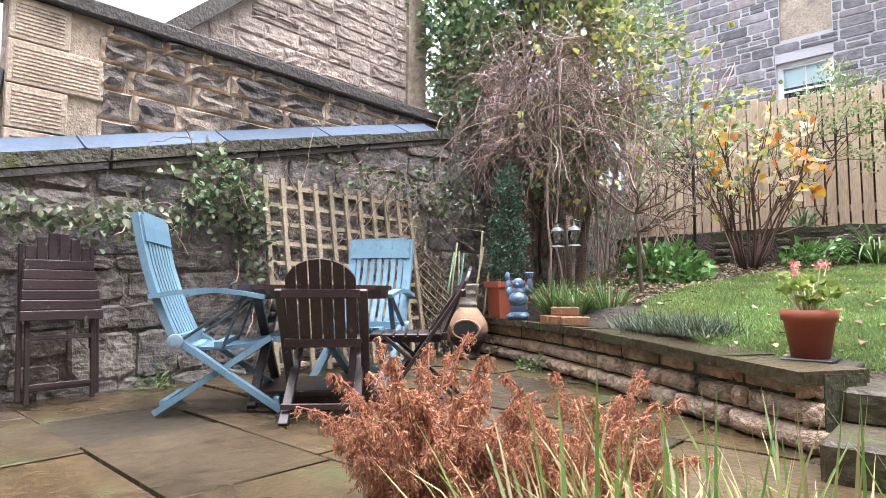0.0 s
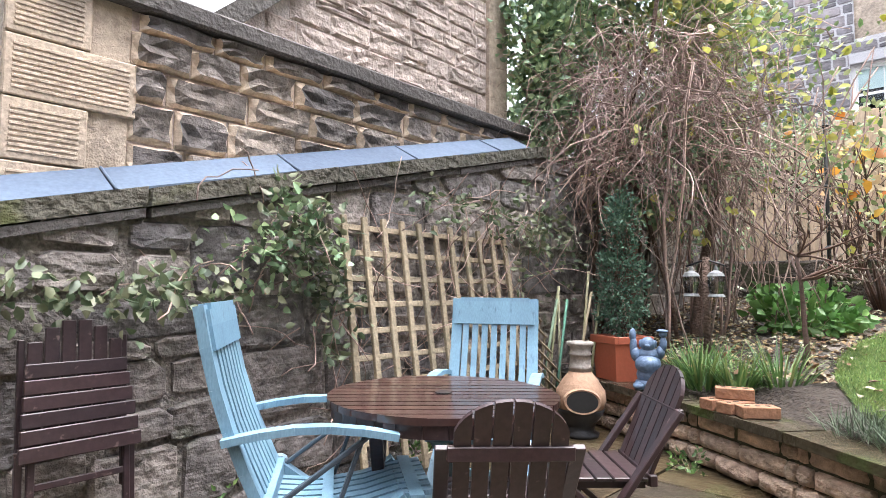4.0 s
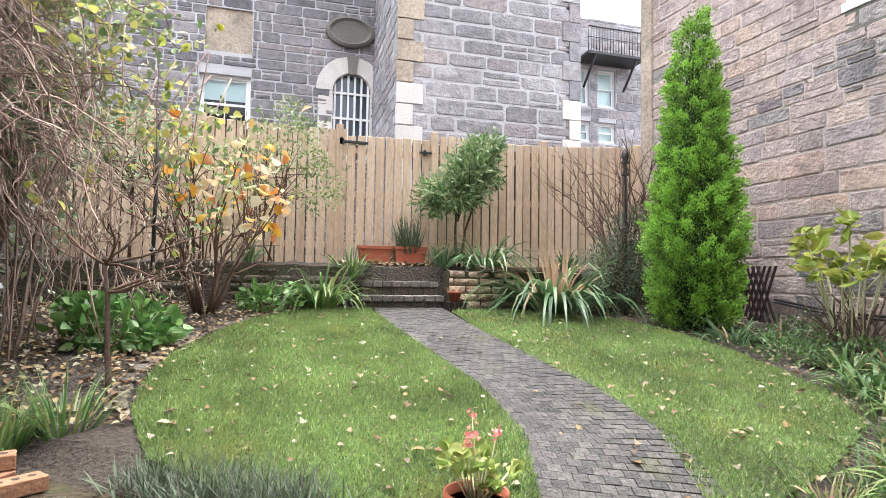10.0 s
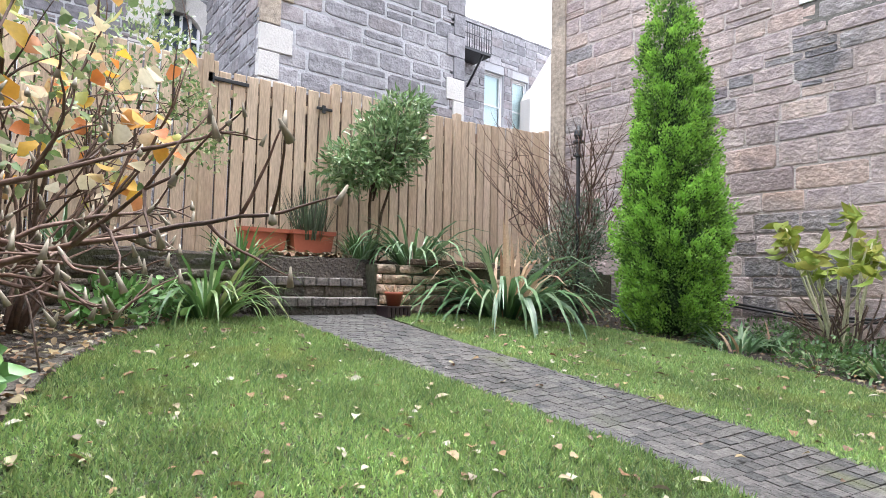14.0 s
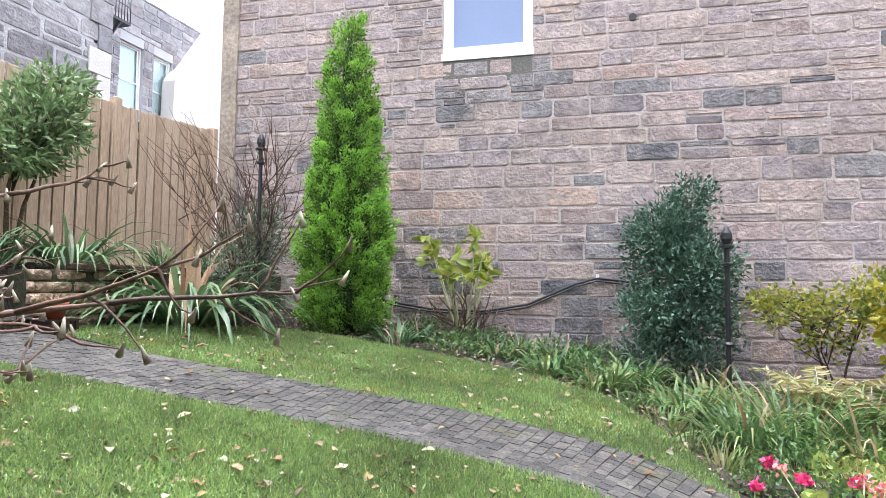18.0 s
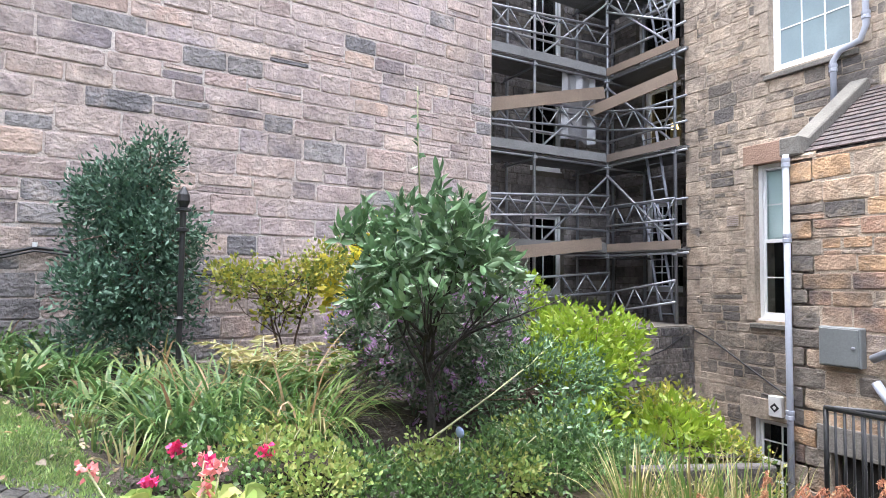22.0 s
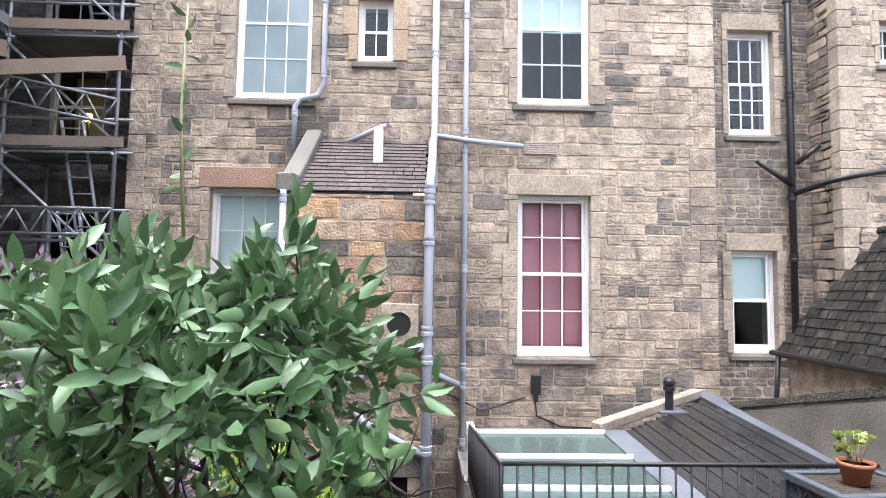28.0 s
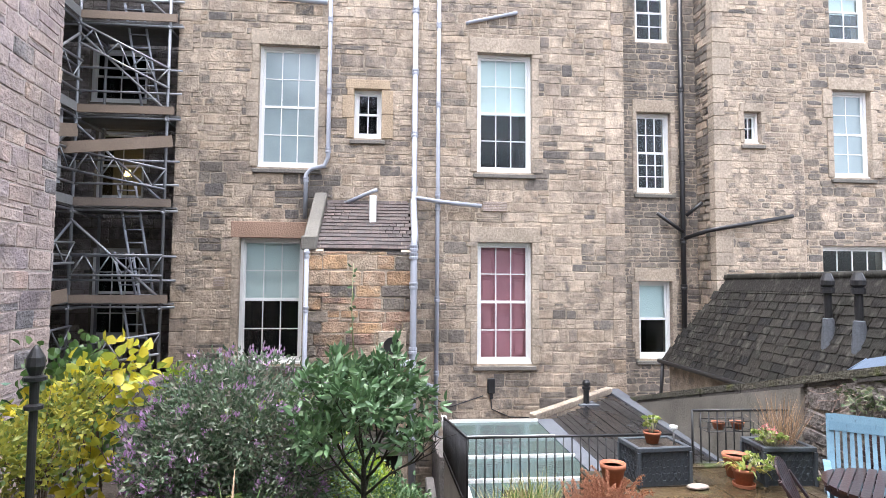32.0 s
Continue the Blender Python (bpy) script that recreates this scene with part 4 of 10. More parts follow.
def window(m, u0, u1, v0, v1, cols, rows, label, blind=0.0, blind_low=0.0, shutters=False, setback=0.14, frosted=False, border=0.065, bluish=False, room=True):
    """A sash window in its opening, with panes, bars, sashes and what hangs behind it."""
    window_count[0] += 1
    w = thing("window_%d" % window_count[0], m @ Matrix.Translation((u0, setback, v0)), label, "window", kind="structure")
    W, H = u1 - u0, v1 - v0
    f = bmesh.new()
    for a in ((0, border, 0, H), (W - border, W, 0, H), (border, W - border, H - border, H), (border, W - border, 0, border * 1.5)):
        box(f, a[0], a[1], -0.02, 0.09, a[2], a[3])
    box(f, -0.02, W + 0.02, -0.08, -0.015, -0.045, border * 0.6)
    part("window_frame", f, M_WHITE, w)
    half = H / 2
    sashes = [("upper_sash", half, H - border, 0.03, rows[0])] if rows[1] else [("sash", border * 1.5, H - border, 0.03, rows[0])]
    if rows[1]:
        sashes.append(("lower_sash", border * 1.5, half + 0.03, 0.0, rows[1]))
    for name, z0, z1, y, n in sashes:
        s = bmesh.new()
        b = 0.045
        for a in ((border, border + b, z0, z1), (W - border - b, W - border, z0, z1), (border + b, W - border - b, z0, z0 + b), (border + b, W - border - b, z1 - b, z1)):
            box(s, a[0], a[1], y, y + 0.03, a[2], a[3])
        so = part(name, s, M_WHITE, w)
        x0, x1, za, zb = border + b, W - border - b, z0 + b, z1 - b
        for c in range(1, cols):
            x = x0 + (x1 - x0) * c / cols
            part("glazing_bar", slab(x - 0.011, x + 0.011, y + 0.002, y + 0.028, za, zb), M_WHITE, so)
        for r in range(1, n):
            z = za + (zb - za) * r / n
            part("glazing_bar", slab(x0, x1, y + 0.004, y + 0.026, z - 0.011, z + 0.011), M_WHITE, so)
        for c in range(cols):
            for r in range(n):
                xa, xb = x0 + (x1 - x0) * c / cols, x0 + (x1 - x0) * (c + 1) / cols
                p, q = za + (zb - za) * r / n, za + (zb - za) * (r + 1) / n
                # bluish panes are opaque and carry the sky's reflection as colour
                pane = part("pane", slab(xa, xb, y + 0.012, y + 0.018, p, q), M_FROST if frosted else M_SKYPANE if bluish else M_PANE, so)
                pane.visible_shadow = False
    if blind:
        part("blind", slab(border, W - border, 0.12, 0.125, H * (1 - blind), H - border), M_BLIND, w, "white roller blind, partly drawn")
    if shutters:
        sh = bmesh.new()
        n = 3
        for k in range(n):
            a, b = border + (W - 2 * border) * k / n, border + (W - 2 * border) * (k + 1) / n
            box(sh, a + 0.006, b - 0.006, 0.16, 0.19, 0.08, H - 0.05)
            for j in range(4):
                z0, z1 = 0.16 + (H - 0.3) * j / 4, 0.16 + (H - 0.3) * (j + 0.86) / 4
                if k != 1:
                    box(sh, a + 0.06, b - 0.06, 0.145, 0.162, z0, z1, None, 0.008)
                    box(sh, a + 0.10, b - 0.10, 0.135, 0.147, z0 + 0.05, z1 - 0.05)
        part("shutters", sh, M_SHUTTER, w, "dusty pink panelled shutters, closed")
    # added box whose near-black walls paint the unlit room
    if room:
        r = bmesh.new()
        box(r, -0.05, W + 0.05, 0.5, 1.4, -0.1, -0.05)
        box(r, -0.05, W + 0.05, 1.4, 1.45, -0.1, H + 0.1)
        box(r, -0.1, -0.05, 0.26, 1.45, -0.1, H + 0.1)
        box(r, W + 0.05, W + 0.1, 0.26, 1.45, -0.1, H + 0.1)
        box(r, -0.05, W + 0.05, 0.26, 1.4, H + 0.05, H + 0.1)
        part("room_behind", r, M_SHADEBLACK, w)
    return w


def surround(wall, u0, u1, v0, v1, z0, lintel=0.30, jamb=0.2, sill=0.13, lintel_mat=None, seed=1, sill_mat=None, wide=0.1, ledge=0.07, jamb_mat=None):
    """Dressed stones round an opening: jamb stones, lintel and sill."""
    rng = random.Random(seed)
    a, b = v0 - z0, v1 - z0
    for side in (0, 1):
        v = a if jamb else b
        while v < b - 0.05:
            h = min(rng.uniform(0.3, 0.55), b - v)
            w = jamb * rng.choice((0.75, 1.25))
            x0, x1 = (u0 - w, u0 + 0.004) if side == 0 else (u1 - 0.004, u1 + w)
            part("jamb_stone", slab(x0, x1, -0.032, 0.14, v + 0.005, v + h - 0.005, 0.008), jamb_mat or M_ASHLAR, wall)
            v += h
    part("lintel", slab(u0 - wide, u1 + wide, -0.035, 0.14, b - 0.004, b + lintel, 0.008), lintel_mat or M_ASHLAR, wall)
    part("sill", slab(u0 - 0.08 * (ledge > 0.03), u1 + 0.08 * (ledge > 0.03), -ledge, 0.14, a - sill, a - 0.046, 0.01), sill_mat or M_ASHLAR_DARK, wall)


M_FROST = mat("frosted_blue_glass", (0.23, 0.29, 0.44), rough=0.5, fine=0.03, stain=0.05, bump=0.05)
# opaque pale blue in place of sky mirrored in clear glass
M_SKYPANE = mat("painted_sky_pane", (0.26, 0.33, 0.35), rough=0.12, fine=0.05, stain=0.3, stain_scale=0.9, bump=0.05, coat=0.5)
M_SHUTTER = mat("pink_shutter_paint", (0.60, 0.25, 0.29), rough=0.5, fine=0.06, stain=0.12, bump=0.06)

# ---- east gable wall ----
GW = 11.15
gable, gable_m = plain_wall("wall_gable_east", 4.67, 9.5, -86, GW, -0.8, 10.0, 0.5, (0.19, 0.30), (0.3, 0.74), M_GABLE, M_MORTAR_PALE,
                            "tall gable wall of squared pinkish-grey sandstone", near=(2.2, 8.5, 0.7, 3.9), holes=[(3.43, 4.67, 4.46, 6.9)], seed=11, proud=0.016, joint=0.02, sneck=0.17, skew=0.014, ragged=0.008, shapes=SQUARED,
                            other=(M_GABLE_GREY, lambda u, z: 0.7 if 3.2 < u < 5.0 and 3.5 < z < 4.46 else 0.35 if z < 2.2 and 2.4 < u < 7.2 else 0.07))
surround(gable, 3.43, 4.67, 4.46, 6.9, -0.8, lintel=0.35, jamb=0.0, sill=0.36, seed=5, ledge=0.012)
gz = wall_frame(4.67, 9.5, -86, 0)
window(gz, 3.43, 4.67, 4.46, 6.9, 1, (1, 0), "white-framed window with frosted blue glass high in the gable", frosted=True, setback=0.05, border=0.09)
part("quoin_strip", slab(-0.02, 0.24, -0.05, 0.3, 0, 10.8), M_ASHLAR, gable)
# black plug on the wall face paints the dark of a small hole
part("wall_hole", lathe([(0.001, -0.04), (0.05, -0.04), (0.05, 0.02), (0.035, 0.02)], 12), M_BLACK, gable).matrix_basis = pose(5.95, -0.01, 5.6, 90)
plain_wall("wall_gable_return", 5.45, -1.62, 0, 3.4, -3.0, 10.0, 0.4, (0.18, 0.28), (0.3, 0.6), M_FACADE_DARK, M_MORTAR_DARK, "sooty return wall of the gable building", seed=12)

# ---- house rear facade ----
HX, HY = 5.62, -6.3
H_OPEN = {"w0": (1.36, 2.71, 0.50, 3.19), "w1": (1.67, 2.97, 4.72, 7.43), "small": (3.73, 4.34, 5.41, 6.52), "w3": (6.47, 7.73, 4.73, 7.46), "w2": (6.49, 7.73, 0.47, 3.16), "bw": (1.24, 2.42, -3.0, -1.14)}
house, house_m = plain_wall("wall_house_rear", HX, HY, 180, 9.85, -3.0, 11.0, 0.55, (0.14, 0.31), (0.18, 0.7), M_FACADE, M_MORTAR,
                            "tall rear wall of buff sandstone rubble", near=(5.0, 9.85, -0.3, 4.6), holes=list(H_OPEN.values()), seed=21, proud=0.011, joint=0.022, sneck=0.32, skew=0.03, ragged=0.012, shapes=SQUARED,
                            other=(M_FACADE_SOOT, lambda u, z: 0.85 if (1.0 < u < 3.0 and -1.0 < z < 0.45) or (2.1 < u < 3.3 and 3.5 < z < 4.7) else 0.45 if (4.9 < u < 5.6 and z < 4.0) or z < 0.3 else 0.25 if u < 1.2 and z < 3 else 0.5 if noise.noise(Vector((0.8 * u, 1.1 * z, 4.0))) > 0.22 else 0.05))
hm = wall_frame(HX, HY, 180, 0)
rng_q = random.Random(77)
for end in (0, 1):
    v = 0.0
    while v < 13.9:
        h = rng_q.uniform(0.26, 0.4)
        w = rng_q.choice((0.26, 0.42))
        x0, x1 = (-0.03, w) if end == 0 else (9.85 - w, 9.88)
        part("quoin_block", slab(x0, x1, -0.02, 0.2, v + 0.006, min(v + h - 0.006, 13.99), 0.01), M_FACADE, house)
        v += h
for k, s in (("w0", 31), ("w1", 32), ("small", 33), ("w3", 34), ("w2", 35), ("bw", 36)):
    surround(house, *H_OPEN[k], -3.0, lintel=0.34 if k != "small" else 0.2, jamb=0.2, lintel_mat=M_REDSTONE if k == "w0" else M_ORANGESTONE if k == "small" else None, seed=s, wide=0.18, jamb_mat=M_ORANGESTONE if k == "small" else None)
window(hm, *H_OPEN["w0"], 3, (2, 2), "tall white sash window with a half-drawn blind above dark panes", blind=0.5)
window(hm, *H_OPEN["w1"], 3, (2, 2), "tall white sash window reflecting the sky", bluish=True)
window(hm, *H_OPEN["small"], 2, (1, 1), "small wood-framed window between drainpipes")
window(hm, *H_OPEN["w3"], 3, (2, 2), "tall white sash window with a half-drawn blind", blind=0.5)
window(hm, *H_OPEN["w2"], 3, (2, 2), "tall white sash window with closed pink shutters", shutters=True)
window(hm, 1.24, 2.42, -2.6, -1.14, 3, (2, 2), "white basement sash window partly hidden by shrubs")

# recessed bay and wing beyond it
side, _ = plain_wall("wall_house_return", -4.23, -6.3, -90, 0.7, -3.0, 11.0, 0.3, (0.14, 0.22), (0.3, 0.7), M_FACADE, M_MORTAR, "short return of the house wall", seed=22, proud=0.008, joint=0.02, shapes=RUBBLE)
recess, _ = plain_wall("wall_recess", -4.23, -7.0, 180, 2.3, -3.0, 11.0, 0.5, (0.12, 0.22), (0.2, 0.55), M_FACADE_SOOT, M_MORTAR, "darker recessed rubble wall", seed=23, proud=0.01, joint=0.02, sneck=0.4, shapes=RUBBLE, holes=[(0.65, 1.49, 0.48, 2.33), (0.64, 1.51, 4.47, 6.45), (0.64, 1.51, 8.2, 9.8)], limit=0)
rm = wall_frame(-4.23, -7.0, 180, 0)
surround(recess, 0.65, 1.49, 0.48, 2.33, -3.0, seed=41, jamb=0.14)
surround(recess, 0.64, 1.51, 4.47, 6.45, -3.0, seed=42, jamb=0.14)
window(rm, 0.65, 1.49, 0.48, 2.33, 1, (1, 1), "white sash window with a blind over a dark lower pane", blind=0.5)
window(rm, 0.64, 1.51, 4.47, 6.45, 3, (2, 3), "white sash window with bars behind the lower panes")
window(rm, 0.64, 1.51, 8.2, 9.8, 2, (2, 2), "white sash window high in the recess")
plain_wall("wall_wing_side", -6.4, -7.0, 90, 0.8, -3.0, 11.0, 0.3, (0.12, 0.22), (0.2, 0.5), M_FACADE, M_MORTAR, "side of the projecting wing", seed=24, other=(M_FACADE_SOOT, lambda u, z: 0.7), joint=0.022, limit=0)
wing, _ = plain_wall("wall_wing", -6.4, -6.2, 180, 2.2, -3.0, 11.0, 0.5, (0.12, 0.22), (0.18, 0.5), M_FACADE, M_MORTAR, "projecting wing of buff rubble", other=(M_FACADE_SOOT, lambda u, z: 0.2), seed=25, proud=0.008, joint=0.02, sneck=0.45, skew=0.03, shapes=RUBBLE, holes=[(0.72, 1.14, 5.55, 6.3)], limit=0)
wm = wall_frame(-6.4, -6.2, 180, 0)
v = 0.0
while v < 13.9:
    h, w = rng_q.uniform(0.28, 0.42), rng_q.choice((0.24, 0.4))
    part("quoin_block", slab(-0.03, w, -0.02, 0.22, v + 0.006, min(v + h - 0.006, 13.99), 0.01), M_ASHLAR, wing)
    v += h
surround(wing, 0.72, 1.14, 5.55, 6.3, -3.0, lintel=0.2, jamb=0.12, seed=43)
window(wm, 0.72, 1.14, 5.55, 6.3, 2, (2, 0), "small white window in the wing")
far, _ = plain_wall("wall_wing_far", -8.6, -6.45, 180, 4.5, -3.0, 11.0, 0.5, (0.14, 0.24), (0.2, 0.5), M_FACADE, M_MORTAR, "rubble wall beyond the wing", other=(M_FACADE_SOOT, lambda u, z: 0.5), seed=26, proud=0.008, joint=0.02, sneck=0.45, skew=0.03, shapes=RUBBLE, holes=[(0.95, 1.95, 4.85, 7.0), (0.6, 2.4, 2.3, 3.2), (0.95, 1.95, 8.2, 9.8)], limit=0)
fm = wall_frame(-8.6, -6.45, 180, 0)
surround(far, 0.95, 1.95, 4.85, 7.0, -3.0, seed=44)
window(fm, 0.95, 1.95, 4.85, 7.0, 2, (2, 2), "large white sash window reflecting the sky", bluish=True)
window(fm, 0.6, 2.4, 2.3, 3.2, 4, (1, 0), "low white window above the slate roof")
window(fm, 0.95, 1.95, 8.2, 9.8, 2, (2, 2), "white sash window on the upper floor", blind=0.5)

# ---- outhouse against the house ----
OX0, OX1, OY = 0.55, 2.6, -4.5
out_open = [(0.45, 1.9, -3.0, -0.93)]
outhouse, om = plain_wall("wall_outhouse_front", OX1, OY, 180, OX1 - OX0, -3.0, 2.82, 0.3, (0.2, 0.31), (0.28, 0.62), M_OUTHOUSE, M_MORTAR,
                          "outhouse wall of orange and brown patched stone", near=(0, 2.1, -0.9, 2.8), holes=out_open, seed=27, proud=0.013, shapes=SQUARED, joint=0.022, sneck=0.1, skew=0.03, ragged=0.012, limit=140,
                          other=(M_FACADE_SOOT, lambda u, z: 0.8 if u > 1.6 and z > 1.5 else 0.75 if u < 0.3 and z < 1.7 else 0.3 if z < -0.3 or u > 1.7 else 0.06))
plain_wall("wall_outhouse_west", OX0, OY, -90, 1.8, -3.0, 3.9, 0.3, (0.15, 0.26), (0.22, 0.55), M_FACADE_DARK, M_MORTAR, "sooty side wall of the outhouse", seed=28, top=lambda u: 5.85 + u * 0.62, limit=0,
           outline=[(0, 0), (1.8, 0), (1.8, 6.9), (0, 5.82)])
plain_wall("wall_outhouse_east", OX1, -6.3, 90, 1.8, -3.0, 3.9, 0.3, (0.15, 0.26), (0.22, 0.55), M_FACADE_DARK, M_MORTAR, "side wall of the outhouse", seed=29, top=lambda u: 6.9 - u * 0.62, limit=0,
           outline=[(0, 0), (1.8, 0), (1.8, 5.82), (0, 6.9)])
part("lintel", slab(0.3, 2.0, -0.03, 0.3, 2.07, 2.4, 0.01), M_ASHLAR_DARK, outhouse)
# flat near-black sheet stands for the shade within the doorway
structure("door_outhouse", slab(0.5, 1.85, 0.16, 0.2, 0.0, 2.05), M_SHADEBLACK, wall_frame(OX1, OY, 180, -3.0), "doorway under the outhouse, its shade painted as a near-black sheet", "door")

# ---- courtyard with the scaffold ----
plain_wall("wall_court_south", 9.0, -7.6, 180, 3.4, -3.0, 11.0, 0.4, (0.16, 0.26), (0.25, 0.6), M_FACADE_DARK, M_MORTAR_DARK, "sooty courtyard wall behind the scaffold", seed=51,
           holes=[(1.1, 2.2, 0.9, 3.0), (1.1, 2.2, 4.1, 5.75), (0.9, 2.2, 6.4, 7.7)], limit=0)
cm = wall_frame(9.0, -7.6, 180, 0)
window(cm, 1.1, 2.2, 0.9, 3.0, 3, (2, 2), "grimy sash window behind the scaffold")
window(cm, 1.1, 2.2, 4.1, 5.75, 2, (1, 1), "lit sash window behind the scaffold")
window(cm, 0.9, 2.2, 6.4, 7.7, 2, (1, 1), "arched window behind the scaffold")
plain_wall("wall_court_east", 8.8, -1.6, -90, 6.0, -3.0, 11.0, 0.4, (0.16, 0.26), (0.25, 0.6), M_FACADE_DARK, M_MORTAR_DARK, "sooty east wall of the courtyard", seed=52,
           holes=[(1.3, 2.3, 3.7, 5.6), (3.3, 4.3, 3.7, 5.6), (1.3, 2.3, 6.4, 8.4), (3.3, 4.3, 6.4, 8.4), (3.3, 4.3, 0.8, 2.7)], limit=0)
ce = wall_frame(8.8, -1.6, -90, 0)
for u, z in ((1.3, 3.7), (3.3, 3.7), (1.3, 6.4), (3.3, 6.4), (3.3, 0.8)):
    window(ce, u, u + 1.0, z, z + 1.9 + (0.1 if z > 6 else 0), 2, (1, 1), "white sash window behind scaffold tubes")
plain_wall("wall_house_east_return", 5.62, -7.6, 90, 1.3, -3.0, 11.0, 0.3, (0.14, 0.22), (0.25, 0.5), M_FACADE_DARK, M_MORTAR_DARK, "side of the house in the courtyard", seed=53, limit=0)
plain_wall("wall_court_parapet", 5.5, -1.6, -90, 4.7, -3.0, 0.32, 3.2, (0.16, 0.28), (0.25, 0.6), M_GARDENWALL, M_MORTAR_DARK, "low sooty parapet and raised courtyard floor", seed=54, limit=0)
plain_wall("wall_area_north", 1.0, -1.45, 0, 4.6, -3.0, -0.42, 0.3, (0.16, 0.28), (0.25, 0.6), M_GARDENWALL, M_MORTAR_DARK, "retaining wall below the shrub bed", seed=55, limit=0)
plain_wall("wall_area_west", 1.02, 0.55, -90, 2.0, -3.0, -0.35, 0.2, (0.16, 0.28), (0.25, 0.6), M_GARDENWALL, M_MORTAR_DARK, "retaining wall beside the stairs", seed=56, limit=0)
structure("bed_end", slab(0.775, 1.05, 2.3, 3.3, -0.2, 0.31, 0.03), M_SOIL, Matrix(), "raised earth at the end of the shrub bed", "ground")
structure("bed_edge", slab(0.76, 0.9, 0.52, 3.1, -0.5, 0.1, 0.02), M_BLOCK_DARK, Matrix(), "low stone edge between patio and shrub bed", "edging")

# ---- west garden wall and the neighbours ----
def west_top(u):
    y = u - 6.3
    return (1.31 + 0.245 * (y - 0.68) if y < 4.55 else 2.25) + 3.0


west, wmx = plain_wall("wall_west", -4.05, -6.3, 90, 15.9, -3.0, 2.4, 0.4, (0.2, 0.42), (0.2, 0.7), M_GARDENWALL, M_MORTAR_GREY, "old dark rubble garden wall", near=(6.6, 10.9, 0.0, 2.3), seed=61,
                       proud=0.034, joint=0.018, sneck=0.5, skew=0.09, ragged=0.02, shapes=RUBBLE, top=west_top, outline=[(0, 0), (15.9, 0), (15.9, 5.25), (10.86, 5.25), (10.85, west_top(10.85)), (0, west_top(0))])
u = 0.0
rng_c = random.Random(7)
while u < 10.8:
    l = min(rng_c.uniform(0.7, 1.3), 10.85 - u)
    bm = prism([(u + 0.006, west_top(u)), (u + l - 0.006, west_top(u + l)), (u + l - 0.006, west_top(u + l) + 0.09), (u + 0.006, west_top(u) + 0.09 + rng_c.uniform(-0.01, 0.01))], -0.07 + rng_c.uniform(-0.015, 0.015), 0.3)
    part("cope_stone", bm, M_MOSS, west)
    bm = prism([(u + 0.01, west_top(u) - 0.05), (u + l - 0.012, west_top(u + l) - 0.05), (u + l - 0.012, west_top(u + l) - 0.008), (u + 0.01, west_top(u) - 0.008)], -0.055 + rng_c.uniform(-0.02, 0.02), 0.2)
    part("under_slab", bm, M_DARKCOPE, west)
    u += l
lead = thing("lead_flashing", wmx, "blue-grey lead flashing along the wall top", "flashing", kind="structure")
u = 6.5
while u < 10.6:
    l = min(0.95, 10.75 - u)
    bm = bmesh.new()
    q = [(u, 0.06, west_top(u) + 0.1), (u + l - 0.012, 0.06, west_top(u + l) + 0.1), (u + l - 0.012, 0.29, west_top(u + l) + 0.23), (u, 0.29, west_top(u) + 0.23)]
    top = [bm.verts.new(p) for p in q]
    low = [bm.verts.new((p[0], p[1], p[2] - 0.03)) for p in q]
    bm.faces.new(top)
    bm.faces.new(low[::-1])
    for i in range(4):
        bm.faces.new((top[i], low[i], low[(i + 1) % 4], top[(i + 1) % 4]))
    part("lead_sheet", bm, M_LEAD, lead)
    part("lead_roll", tubes("lead_roll", [([(u, 0.055, west_top(u) + 0.102), (u, 0.29, west_top(u) + 0.232)], 0.008)], M_LEAD, 6), M_LEAD, lead)
    u += l
rend = structure("wall_render", prism([(0.4, west_top(0.4) - 0.05), (0.4, 2.0), (5.9, 2.0), (5.9, west_top(5.9) - 0.05)], -0.075, -0.0), M_CEMENT, wmx, "stained cement render on the garden wall")

M_QUOIN = mat("buff_combed_stone", [(0.470, 0.381, 0.291), (0.515, 0.420, 0.325)], rough=0.9, fine=0.25, stain=0.35, bump=0.3, spots=((0.16, 0.14, 0.12), 1.6, 0.56, 0.75))
nb, nbm = plain_wall("wall_neighbour", -4.4, 0.75, 90, 3.95, 0.5, 2.5, 0.15, (0.17, 0.22), (0.28, 0.5), M_ROCKFACE, M_MORTAR_PALE, "neighbour's wall of dark rock-faced blocks", near=(0, 4, 0.5, 2.6), seed=71, proud=0.055, joint=0.012, sneck=0.0, shapes=ROCKS, margin=M_QUOIN,
                     holes=[(0, 0.52, 0.5, 2.5)])
part("quoin", slab(0, 0.52, -0.02, 0.14, 0.0, 2.0), M_ASHLAR, nb)
for k in range(7):
    wq = (0.34, 0.55)[k % 2]
    bm = slab(0.004, wq, -0.045, 0.0, k * 0.285 + 0.004, k * 0.285 + 0.281, 0.006)
    for q in range(9):
        z = k * 0.285 + 0.036 + 0.0242 * q
        box(bm, 0.035, wq - 0.035, -0.05, -0.044, z, z + 0.014, None, 0.002)
    part("quoin_block", bm, M_QUOIN, nb)
part("cope", slab(-0.05, 4.0, -0.09, 0.2, 2.0, 2.11, 0.012), M_DARKCOPE, nb)
npipe = thing("rainwater_pipe", nbm, "blue-grey rainwater pipe with a hopper at the wall's end", "drainpipe")
part("pipe", tubes("pipe", [([(-0.09, 0.02, -0.6), (-0.09, 0.02, 1.3)], 0.04)], M_GREYLEAD, 10), M_GREYLEAD, npipe)
